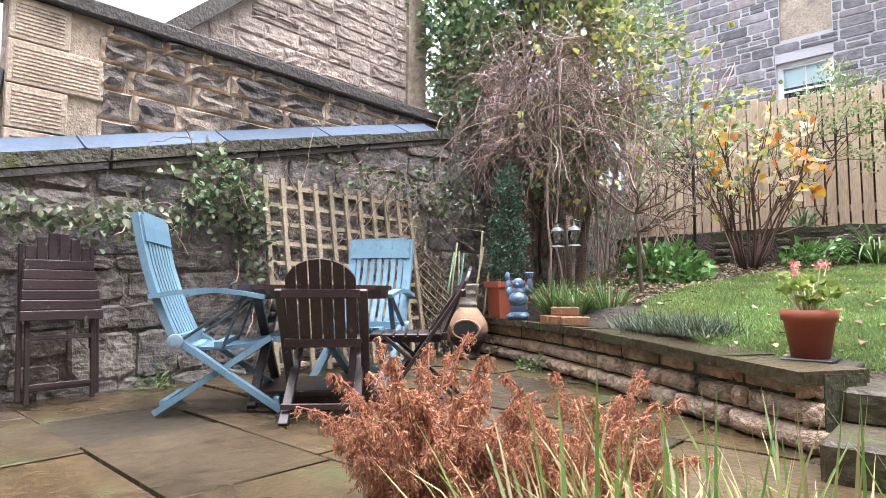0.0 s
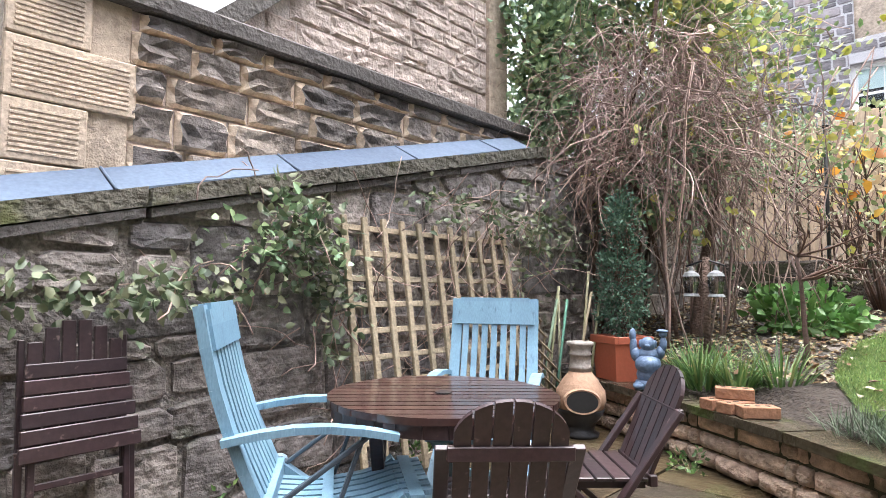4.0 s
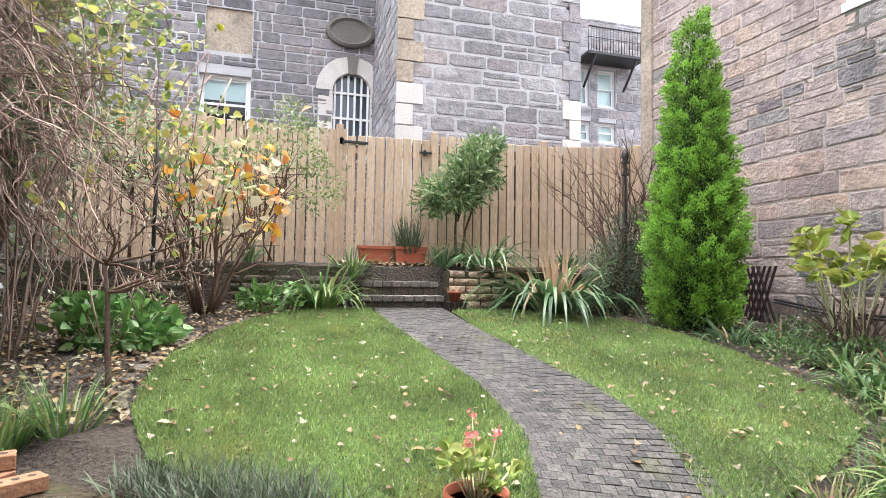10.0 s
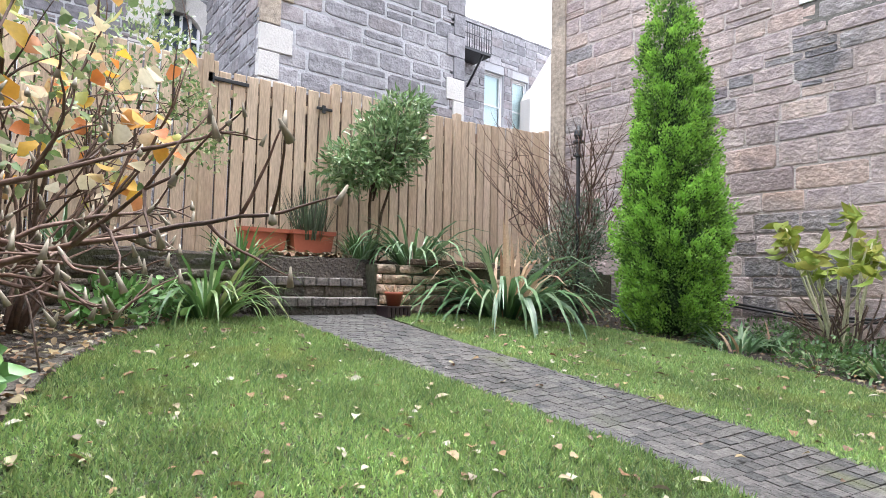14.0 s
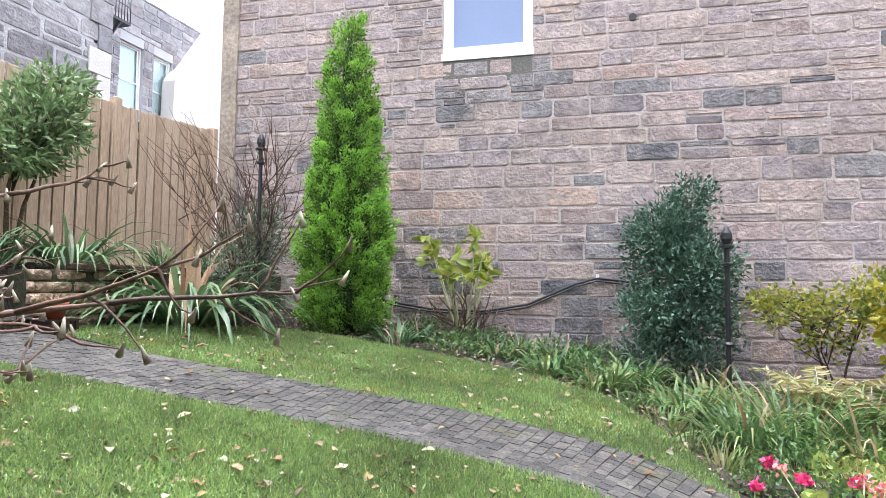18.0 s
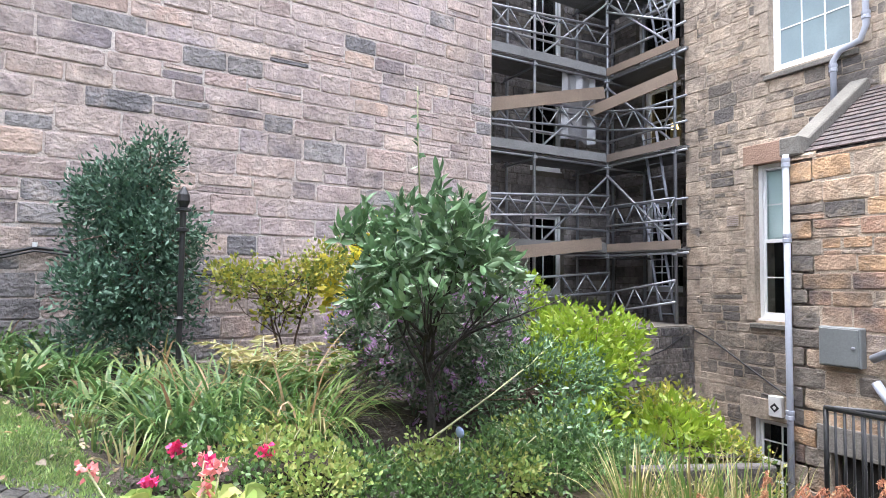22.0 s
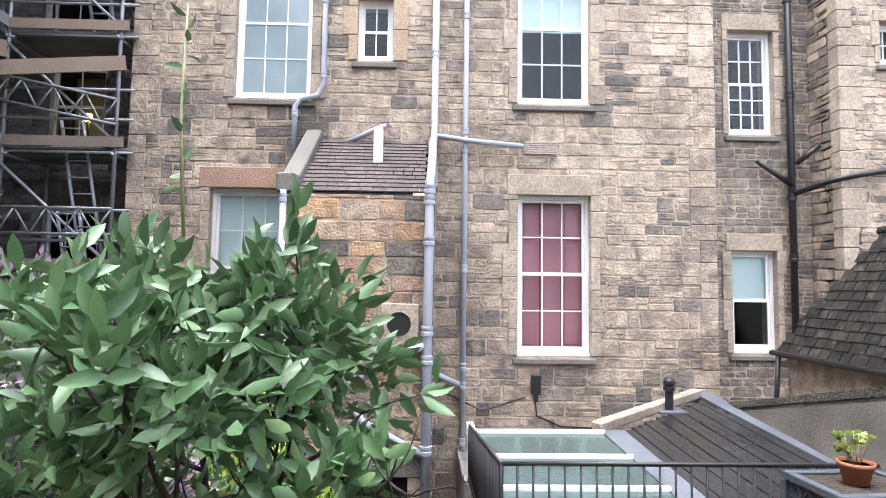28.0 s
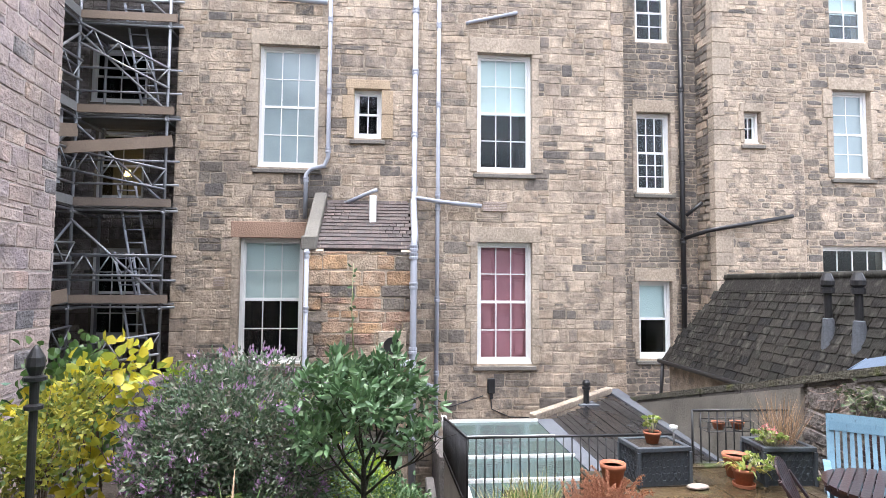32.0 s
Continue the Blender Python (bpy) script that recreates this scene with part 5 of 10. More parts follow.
part("hopper", lathe([(0.04, 1.28), (0.085, 1.36), (0.095, 1.5), (0.08, 1.5), (0.07, 1.38)], 12), M_GREYLEAD, npipe).location = (-0.09, 0.02, 0)
for z in (0.1, 0.9):
    part("collar", lathe([(0.04, z), (0.052, z + 0.005), (0.052, z + 0.055), (0.04, z + 0.06)], 10), M_GREYLEAD, npipe).location = (-0.09, 0.02, 0)
bh, _ = plain_wall("wall_neighbour_house", -4.6, 1.0, 90, 3.7, 0.5, 9.5, 0.4, (0.11, 0.17), (0.22, 0.55), M_PINKBLOCK, M_MORTAR_PALE, "neighbouring house wall of pale rock-faced stone", seed=72, near=(1.0, 3.4, 2.6, 5.5), proud=0.022, joint=0.01, sneck=0.05, shapes=ROCKS,
                   holes=[(3.42, 3.7, 0.0, 9.5)], top=lambda u: 2.1 + (u - 0.82) * 0.93, outline=[(0, 0), (3.7, 0), (3.7, 4.9), (0.82, 2.1), (0, 2.1)])
part("quoin_strip", slab(3.42, 3.7, -0.045, 0.2, 0, 4.7), M_ASHLAR, bh)
part("verge_cope", prism([(0.75, 2.03), (3.75, 4.83), (3.75, 5.0), (0.75, 2.2)], -0.1, 0.42), M_DARKCOPE, bh)

# slate-roofed building beyond the garden wall
roof = thing("slate_roof_building", Matrix(), "low building with a steep mossy slate roof", "building", kind="structure")
part("wall", slab(-6.4, -4.62, -5.0, 0.7, -3.0, 0.75), M_FACADE, roof)
E0, E1, R0, R1 = Vector((-4.5, -5.1, 0.72)), Vector((-4.5, 0.72, 0.72)), Vector((-5.3, -4.0, 2.36)), Vector((-5.3, 0.72, 2.36))
bm = bmesh.new()
vs = [bm.verts.new(p) for p in (E0, E1, R1, R0, (-6.4, -5.1, 0.72), (-6.4, 0.72, 0.72))]
for q in ((0, 1, 2, 3), (0, 3, 4), (3, 2, 5, 4), (1, 5, 2)):
    bm.faces.new([vs[i] for i in q])
roof_body = part("roof", bm, M_FELT, roof)
rng_s = random.Random(8)
slate_kinds = []
for k in range(5):
    b = slab(-0.5, 0.5, -0.5, 0.5, 0, 1)
    for v in b.verts:
        v.co += Vector((rng_s.uniform(-0.03, 0.03), rng_s.uniform(-0.05, 0.05), 0))
    me = bpy.data.meshes.new("slate")
    b.to_mesh(me)
    b.free()
    me.materials.append(M_SLATE)
    slate_kinds.append(me)
slope = (R1 - E1)
rows_n = 13
for r in range(rows_n):
    a, b = E0.lerp(R0, r / rows_n), E1.lerp(R1, r / rows_n)
    y = a.y + rng_s.uniform(0, 0.15)
    p0 = a.lerp(E0.lerp(R0, (r + 1) / rows_n), 0.5)
    xdir, zn = Vector((0, 1, 0)), slope.normalized()
    nrm = xdir.cross(zn)
    while y < b.y - 0.1:
        w = rng_s.uniform(0.16, 0.31)
        c = Vector((p0.x, y + w / 2, p0.z)) + nrm * 0.02
        m = Matrix((xdir, zn, nrm)).transposed().to_4x4()
        m.translation = c
        ob = new("slate", slate_kinds[rng_s.randrange(5)])
        ob.parent = roof_body
        ob.matrix_basis = m @ Matrix.Rotation(radians(-5), 4, "X") @ Matrix.Diagonal((w - 0.012, slope.length / rows_n * 1.22, 0.016, 1))
        y += w
part("ridge", tubes("ridge", [([R0 + Vector((0, -0.05, 0.03)), R1 + Vector((0, 0, 0.03))], 0.07)], M_SLATE), M_SLATE, roof)
part("lead_apron", slab(-0.0, 0.01, -4.0, 0.7, -0.24, 0.0, 0, pose(-5.26, 0, 2.36, 0, -26)), M_SLATE, roof)
part("gutter", tubes("gutter", [([E0 + Vector((0.03, -0.05, -0.03)), E1 + Vector((0.03, 0, -0.03))], 0.045)], M_BLACK), M_BLACK, roof)
part("downpipe", tubes("downpipe", [([(-4.48, -5.0, 0.7), (-4.4, -5.0, -0.4)], 0.035)], M_BLACK), M_BLACK, roof)
for y, z in ((-1.02, 1.5), (-0.5, 1.5)):
    cowl = thing("roof_vent_pipe", at_place(-4.88, y, z + 0.02), "lead-collared vent pipe with a ribbed cap on the slates", "vent")
    part("pipe", lathe([(0.05, 0.0), (0.05, 0.62), (0.085, 0.63), (0.085, 0.70), (0.06, 0.71), (0.09, 0.74), (0.09, 0.80), (0.05, 0.9)], 14), M_BLACK, cowl)
    part("lead_collar", lathe([(0.11, -0.25), (0.07, 0.28), (0.055, 0.29)], 14), M_GREYLEAD, cowl)

# ---- glass lean-to, black flat roof ----
structure("basement_extension", slab(-4.0, 0.02, -4.38, -0.62, -3.0, -0.7), M_MORTAR_DARK, Matrix(), "dark basement extension under the low roofs", "building")


def low_z(y):
    return -0.28 - 0.08 * (y + 4.15)


def sloped(x0, x1, y0, y1, t, xa=None, xb=None):
    """A slab on the gentle slope of the low roofs."""
    xa, xb = x0 if xa is None else xa, x1 if xb is None else xb
    bm = bmesh.new()
    lo = [bm.verts.new((x, y, low_z(y) - 0.1)) for x, y in ((x0, y0), (x1, y0), (xb, y1), (xa, y1))]
    hi = [bm.verts.new((x, y, low_z(y) + t)) for x, y in ((x0, y0), (x1, y0), (xb, y1), (xa, y1))]
    bm.faces.new(lo[::-1])
    bm.faces.new(hi)
    for i in range(4):
        bm.faces.new((lo[i], lo[(i + 1) % 4], hi[(i + 1) % 4], hi[i]))
    return bm


glassroof = thing("glass_roof", Matrix(), "pale green glazed lean-to roof with white bars", "glass roof", kind="structure")
M_GREENGLASS = mat("green_wired_glass", (0.05, 0.08, 0.077), rough=0.15, fine=0.1, stain=0.3, bump=0.05, coat=0.15)
part("glass_sheet", sloped(-1.68, -0.02, -4.2, -0.75, 0.0, -1.95, -0.0), M_GREENGLASS, glassroof)
for y in (-4.2, -3.35, -2.5, -1.65, -0.8):
    bm = bmesh.new()
    bar(bm, (-1.68 - 0.27 * (y + 4.2) / 3.45, y, low_z(y) + 0.02), (0.0, y, low_z(y) + 0.02), 0.05, 0.05)
    part("glazing_bar", bm, M_WHITE, glassroof)
bm = bmesh.new()
bar(bm, (0.05, -4.3, low_z(-4.3) + 0.03), (0.05, -0.7, low_z(-0.7) + 0.03), 0.09, 0.16)
part("fascia", bm, M_WHITE, glassroof)
flatroof = thing("black_flat_roof", Matrix(), "black striped flat roof with lead valleys", "roof", kind="structure")
part("valley", sloped(-2.0, -1.66, -4.3, -0.75, 0.012, -2.25, -1.93), M_GREYLEAD, flatroof)
for k in range(14):
    f0, f1 = k / 14, (k + 0.93) / 14
    xa = lambda f: -1.98 - 1.75 * f
    y0 = -4.3 - 1.5 * f0
    part("roof_strip", sloped(xa(f1), xa(f0), y0, -0.75, 0.02 + 0.006 * (k % 2), xa(f1) - 0.2, xa(f0) - 0.2), M_FELT, flatroof)
part("edge_flashing", sloped(-4.03, -3.72, -6.2, -0.75, 0.05, -4.03, -3.95), M_GREYLEAD, flatroof)
bm = bmesh.new()
bar(bm, (-1.6, -4.3, -0.22), (-3.75, -6.0, -0.06), 0.16, 0.14, 0.02)
part("kerb", bm, M_ASHLAR, flatroof)
part("skylight", slab(-3.2, -2.75, -1.7, -1.2, -0.5, -0.42, 0.01), M_GREYLEAD, flatroof)
structure("wall_leanto_back", slab(-3.8, 0.1, -4.75, -4.4, -3.0, -0.95), M_FACADE_DARK, Matrix(), "low stone wall above the glass roof")
structure("wall_leanto_fill", slab(-4.03, 0.1, -6.29, -4.75, -3.0, -1.05), M_FACADE_DARK, Matrix(), "rubble base behind the lean-to")

# ---- fence, terrace, steps ----
fence = thing("fence", Matrix(), "tall fresh pine board fence with a gate", "fence", kind="structure")
board_kinds = []
for k in range(4):
    b = slab(-0.5, 0.5, -0.012, 0.012, 0, 1, 0.004)
    me = bpy.data.meshes.new("board")
    b.to_mesh(me)
    b.free()
    me.materials.append(M_FENCE)
    board_kinds.append(me)
rng_f = random.Random(9)
x = -4.3
while x < 4.62:
    gate_here = -0.36 < x < 0.95
    top = 3.50 + (0.02 * math.sin(x * 1.7)) + rng_f.uniform(-0.012, 0.012) - (0.09 if gate_here else 0) + max(0, x - 2.5) * 0.045
    wd = 0.118
    ob = new("board", board_kinds[rng_f.randrange(4)])
    ob.parent = fence
    ob.matrix_basis = Matrix.Translation((x, 9.6 + rng_f.uniform(-0.004, 0.004), 1.42)) @ Matrix.Rotation(rng_f.uniform(-0.004, 0.004), 4, "Y") @ Matrix.Diagonal((wd, 1, top - 1.42, 1))
    x += 0.140
bm = bmesh.new()
for z in (1.75, 2.5, 3.15):
    box(bm, -4.3, 4.66, 9.62, 9.67, z, z + 0.09)
part("rail", bm, M_FENCE, fence)
for x in (-4.2, -2.3, -0.42, 1.02, 2.85, 4.6):
    part("post", slab(x - 0.05, x + 0.05, 9.56, 9.66, 1.2, 3.56 + max(0, x - 2.5) * 0.045, 0.008), M_FENCE, fence)
# dark brown backing added to paint the shade in the board gaps
bm = bmesh.new()
for x in range(64):
    box(bm, -4.36 + 0.14 * x + 0.02, -4.36 + 0.14 * x + 0.135, 9.70, 9.72, 1.3, 3.4)
part("back_boards", bm, M_BARK, fence)
for z in (3.31,):
    bm = slab(-0.38, 0.0, 9.565, 9.585, z - 0.02, z + 0.02, 0.004)
    box(bm, -0.42, -0.36, 9.56, 9.585, z - 0.05, z + 0.05)
    part("hinge", bm, M_BLACK, fence)
bm = slab(0.78, 0.98, 9.565, 9.585, 3.22, 3.25, 0.004)
box(bm, 0.84, 0.88, 9.55, 9.57, 3.18, 3.27)
part("latch", bm, M_BLACK, fence)


def block_kinds(material, n=6):
    """Split blocks with a bulging, rough, round-edged face."""
    out = []
    for k in range(n):
        rng = random.Random(200 + k)
        xs, zs = (-0.5, -0.46, -0.36, -0.18, 0.0, 0.18, 0.36, 0.46, 0.5), (-0.5, -0.42, -0.2, 0.05, 0.26, 0.43, 0.5)
        v, f = [], []
        for z in zs:
            for x in xs:
                edge = abs(x) == 0.5 or abs(z) == 0.5
                y = 1.0 if edge else -(1 - abs(2 * x) ** 5) * (1 - abs(2 * z) ** 3.5) * rng.uniform(0.7, 1.3)
                w = 0.0 if edge else 0.02
                v.append((x + rng.uniform(-w, w), y, z + rng.uniform(-w, w)))
        for j in range(6):
            for i in range(8):
                a = j * 9 + i
                f.append((a, a + 1, a + 10, a + 9))
        out.append(mesh_from("block", v, f, material, True))
    return out


def block_run(parent, pts, z0, courses, height, length, kinds, depth, seed, proud=0.04, lean=0.02):
    """Courses of split blocks along a line of (x, y) points."""
    rng = random.Random(seed)
    for c in range(courses):
        off = rng.uniform(0, length)
        for (xa, ya), (xb, yb) in zip(pts, pts[1:]):
            seg = math.hypot(xb - xa, yb - ya)
            d = Vector(((xb - xa) / seg, (yb - ya) / seg, 0))
            nin = Vector((-d.y, d.x, 0))
            u = -off % length - length
            while u < seg:
                a, b = max(u, 0), min(u + length, seg)
                if b - a > 0.04:
                    p = Vector((xa, ya, 0)) + d * ((a + b) / 2) + nin * (lean * c + rng.uniform(-0.006, 0.006))
                    m = Matrix((d, nin, Vector((0, 0, 1)))).transposed().to_4x4()
                    m.translation = (p.x, p.y, z0 + height * (c + 0.5))
                    ob = new("block", kinds[rng.randrange(len(kinds))])
                    ob.parent = parent
                    ob.matrix_basis = m @ Matrix.Diagonal((b - a - 0.008, proud, height - 0.006, 1))
                u += length


K_BLOCK, K_DARKBLOCK = block_kinds(M_BLOCK), block_kinds(M_BLOCK_DARK)
retain = thing("wall_retaining", Matrix(), "low curved retaining wall of split concrete blocks with a wet slab coping", "retaining wall", kind="structure")
block_run(retain, CURVE, 0.0, 3, 0.105, 0.33, K_BLOCK, 0.2, 3)
block_run(retain, [(-0.45, 2.66), (-0.38, 3.12)], 0.0, 3, 0.105, 0.3, K_BLOCK, 0.2, 4)
bm = bmesh.new()
for (xa, ya), (xb, yb) in zip(CURVE, CURVE[1:]):
    d = Vector((xb - xa, yb - ya, 0)).normalized()
    nn = Vector((-d.y, d.x, 0))
    a, b = Vector((xa, ya, 0)), Vector((xb, yb, 0))
    q = [a + nn * 0.035, b + nn * 0.035, b + nn * 0.24, a + nn * 0.24]
    lo = [bm.verts.new((p.x, p.y, -0.02)) for p in q]
    hi = [bm.verts.new((p.x, p.y, 0.315)) for p in q]
    bm.faces.new(hi)
    for i in range(4):
        bm.faces.new((lo[i], lo[(i + 1) % 4], hi[(i + 1) % 4], hi[i]))
part("backing", bm, M_JOINT, retain)
rng_k = random.Random(12)
for (xa, ya), (xb, yb) in zip(CURVE, CURVE[1:]):
    d = Vector((xb - xa, yb - ya, 0))
    n = max(1, round(d.length / 0.62))
    for k in range(n):
        a, b = Vector((xa, ya, 0)) + d * (k / n), Vector((xa, ya, 0)) + d * ((k + 1) / n)
        e = d.normalized()
        nn = Vector((-e.y, e.x, 0))
        q = [a - nn * (0.07 + rng_k.uniform(0, 0.015)) + e * 0.004, b - nn * (0.07 + rng_k.uniform(0, 0.015)) - e * 0.004, b + nn * 0.26 - e * 0.004, a + nn * 0.26 + e * 0.004]
        bm = bmesh.new()
        lo = [bm.verts.new((p.x, p.y, cope_z(p.x) - 0.053)) for p in q]
        hi = [bm.verts.new((p.x, p.y, cope_z(p.x) + rng_k.uniform(-0.004, 0.004))) for p in q]
        bm.faces.new(lo[::-1])
        bm.faces.new(hi)
        for i in range(4):
            bm.faces.new((lo[i], lo[(i + 1) % 4], hi[(i + 1) % 4], hi[i]))
        part("coping_slab", bm, M_COPE, retain)
part("coping_slab", slab(-0.82, -0.36, 2.92, 3.32, 0.27, 0.325, 0.008), M_COPE, retain)
gsteps = thing("garden_steps", Matrix(), "two broad wet stone steps from patio to path", "steps", kind="structure")
part("step", slab(-0.40, 0.76, 2.34, 2.86, -0.02, 0.135, 0.015), M_COPE, gsteps)
part("step", slab(-0.38, 0.76, 2.72, 3.2, 0.13, 0.265, 0.015), M_COPE, gsteps)

terr = thing("wall_terrace", Matrix(), "low terrace wall of damp stacked blocks", "retaining wall", kind="structure")
block_run(terr, [(-4.1, 8.45), (-0.32, 8.4)], 0.93, 5, 0.1, 0.36, K_DARKBLOCK, 0.2, 5, proud=0.04)
block_run(terr, [(0.92, 8.3), (2.9, 8.35)], 0.93, 5, 0.1, 0.36, K_BLOCK, 0.2, 6, proud=0.04)
part("backing", slab(-4.2, -0.3, 8.46, 8.62, 0.7, 1.44), M_JOINT, terr)
part("backing", slab(0.9, 4.6, 8.37, 8.55, 0.7, 1.42), M_JOINT, terr)
part("edge_board", slab(1.3, 2.4, 8.28, 8.42, 1.43, 1.49, 0.01), M_BARK, terr)

bsteps = thing("terrace_steps", Matrix(), "three brick-edged steps up to the terrace", "steps", kind="structure")
rng_b = random.Random(14)
for i, (x0, x1, y) in enumerate(((-0.26, 0.78, 8.1), (-0.2, 0.78, 8.38), (-0.22, 0.72, 8.66))):
    z = 0.93 + 0.175 * i
    part("riser", slab(x0, x1, y + 0.02, y + 0.5, z - 0.1, z + 0.165), M_JOINT, bsteps)
    n = 8
    for k in range(n):
        a, b = x0 + (x1 - x0) * k / n, x0 + (x1 - x0) * (k + 1) / n
        part("paver", slab(a + 0.006, b - 0.006, y - 0.02, y + 0.22, z + 0.095, z + 0.172 + rng_b.uniform(-0.003, 0.003), 0.008), M_STEPBRICK, bsteps)
    for k in range(5):
        a, b = x0 + (x1 - x0) * k / 5, x0 + (x1 - x0) * (k + 1) / 5
        part("paver", slab(a + 0.004, b - 0.004, y + 0.012, y + 0.2, z, z + 0.088, 0.008), M_BLOCK_DARK, bsteps)

# ---- buildings beyond the fence ----
north, _ = plain_wall("wall_north_block", 0.87, 11.9, 0, 3.9, 0.5, 12.0, 0.5, (0.26, 0.38), (0.45, 1.1), M_NORTH_LIGHT, M_WHITEMORTAR, "house wall of grey squared stone with white pointing", near=(0, 3.9, 2.9, 6.6), seed=81, proud=0.015, joint=0.045, sneck=0.15)
for k in range(26):
    w, h = (0.5, 0.3)[k % 2], 0.42
    part("quoin_block", slab(-0.02, w, -0.04, 0.1, k * h + 0.01, k * h + h - 0.01, 0.008), M_WHITESTONE if k in (6, 7, 8, 9, 10) else M_ASHLAR, north)
    part("quoin_block", slab(3.9 - w * 0.8, 3.92, -0.04, 0.1, k * h + 0.005, k * h + h - 0.005, 0.008), M_WHITESTONE if k in (8, 9, 10) else M_NORTH_LIGHT, north)
plain_wall("wall_north_side", 0.87, 15.0, -90, 3.1, 0.5, 12.0, 0.3, (0.2, 0.3), (0.3, 0.7), M_NORTH_LIGHT, M_WHITEMORTAR, "side of the grey stone house", seed=82, joint=0.03, limit=0)
plain_wall("wall_north_east_side", 4.77, 11.9, 90, 4.0, 0.5, 12.0, 0.3, (0.2, 0.3), (0.3, 0.7), M_NORTH_LIGHT, M_WHITEMORTAR, "east side of the grey stone house", seed=86, joint=0.03, limit=0)
ARCH = (6.9, 7.8, 4.2, 6.3)
back, bkm = plain_wall("wall_north_back", -7.0, 15.0, 0, 7.9, 0.5, 8.75, 0.5, (0.16, 0.27), (0.25, 0.75), M_NORTH, M_WHITEMORTAR, "dark stone wall with pale pointing and an arched window", near=(3.2, 7.8, 4.6, 8.7), seed=83, proud=0.02, joint=0.03, sneck=0.2,
                       holes=[ARCH, (4.0, 5.02, 6.48, 7.51), (3.9, 5.02, 4.6, 5.95)], limit=260)
bk = wall_frame(-7.0, 15.0, 0, 0)
aw = thing("window_arched", bk @ Matrix.Translation((7.35, 0.12, 4.2)), "arched window with white bars and a white stone surround", "window", kind="structure")
bm = bmesh.new()
ring = [(math.cos(a), math.sin(a)) for a in [math.pi * k / 16 for k in range(17)]]
for (c0, s0), (c1, s1) in zip(ring, ring[1:]):
    for r0, r1 in ((0.46, 0.86),):
        v = [bm.verts.new(p) for p in ((r0 * c0, -0.16, 1.64 + r0 * s0), (r1 * c0, -0.16, 1.64 + r1 * s0), (r1 * c1, -0.16, 1.64 + r1 * s1), (r0 * c1, -0.16, 1.64 + r0 * s1))]
        w = [bm.verts.new((p.co.x, 0.05, p.co.z)) for p in v]
        bm.faces.new(v)
        for i in range(4):
            bm.faces.new((v[i], w[i], w[(i + 1) % 4], v[(i + 1) % 4]))
part("arch_surround", bm, M_WHITESTONE, aw)
part("keystone", prism([(-0.09, 2.05), (0.09, 2.05), (0.14, 2.52), (-0.14, 2.52)], -0.2, 0.0), M_ASHLAR_DARK, aw)
bm = bmesh.new()
for k in range(6):
    x = -0.4 + 0.16 * k
    box(bm, x - 0.025, x + 0.025, -0.06, 0.0, 0, 1.64 + math.sqrt(max(0.0, 0.21 - x * x)))
for z in (0.4, 1.0, 1.62):
    box(bm, -0.45, 0.45, -0.05, -0.01, z - 0.025, z + 0.025)
part("window_bars", bm, M_WHITE, aw)
part("glass", slab(-0.46, 0.46, 0.02, 0.03, 0, 2.1), M_DARKGLASS, aw)
part("jamb_left", slab(-0.8, -0.45, -0.14, 0.05, 0.0, 1.64), M_WHITESTONE, aw)
part("jamb_right", slab(0.45, 0.5, -0.14, 0.05, 0.0, 1.64), M_WHITESTONE, aw)
oval = thing("oval_plaque", bk @ pose(7.27, -0.02, 7.28, 90), "oval carved stone plaque above the arched window", "plaque", kind="structure")
part("rim", lathe([(0.42, -0.0), (0.58, 0.0), (0.58, 0.12), (0.5, 0.16), (0.42, 0.1)], 28, 0.64), M_ASHLAR_DARK, oval)
part("panel", lathe([(0.44, 0.0), (0.44, 0.06), (0.2, 0.09)], 28, 0.64), M_ASHLAR, oval)
structure("window_boarded", slab(4.0, 5.02, 0.05, 0.1, 5.98, 7.01), M_ASHLAR, bkm, "blocked window in the dark stone wall", "window")
window(bk, 3.9, 5.02, 4.6, 5.95, 2, (1, 1), "white sash window half hidden by leaves", blind=0.4)
part("sill", slab(3.7, 5.2, -0.1, 0.1, 3.75, 4.08), M_WHITESTONE, back)
nroof = structure("roof_north", prism([(0, 8.72), (7.9, 8.72), (7.9, 8.85), (0, 8.85)], -0.25, 0.5), M_LEAD, bk, "eaves gutter of the dark stone house", "roof")
bm = bmesh.new()
for r in range(8):
    for k in range(22):
        u = 0.36 * k + (0.18 if r % 2 else 0)
        box(bm, u, u + 0.345, -0.2 + r * 0.28, 0.15 + r * 0.28, 8.86 + r * 0.24, 8.88 + r * 0.24, None)
nslates = part("slates", bm, M_PALESLATE, nroof)
tagged(nslates, kind="stuff")
farb, _ = plain_wall("wall_far_house", 6.6, 18.0, 0, 8.5, 0.5, 10.2, 0.5, (0.25, 0.35), (0.4, 0.9), M_NORTH_LIGHT, M_WHITEMORTAR, "far pale stone house with a balcony", seed=84, holes=[(1.55, 1.95, 7.2, 8.5), (2.25, 2.95, 7.2, 8.5), (1.6, 2.0, 6.0, 6.7), (2.3, 2.95, 6.0, 6.7), (4.0, 4.9, 6.3, 8.6), (5.3, 6.1, 6.3, 8.6)], limit=0)
fb = wall_frame(6.6, 18.0, 0, 0)
for a in ((1.55, 1.95, 7.2, 8.5), (2.25, 2.95, 7.2, 8.5), (1.6, 2.0, 6.0, 6.7), (2.3, 2.95, 6.0, 6.7), (4.0, 4.9, 6.3, 8.6), (5.3, 6.1, 6.3, 8.6)):
    window(fb, *a, 1, (1, 1), "bright white-framed window of the far house", blind=0.97, border=0.05)
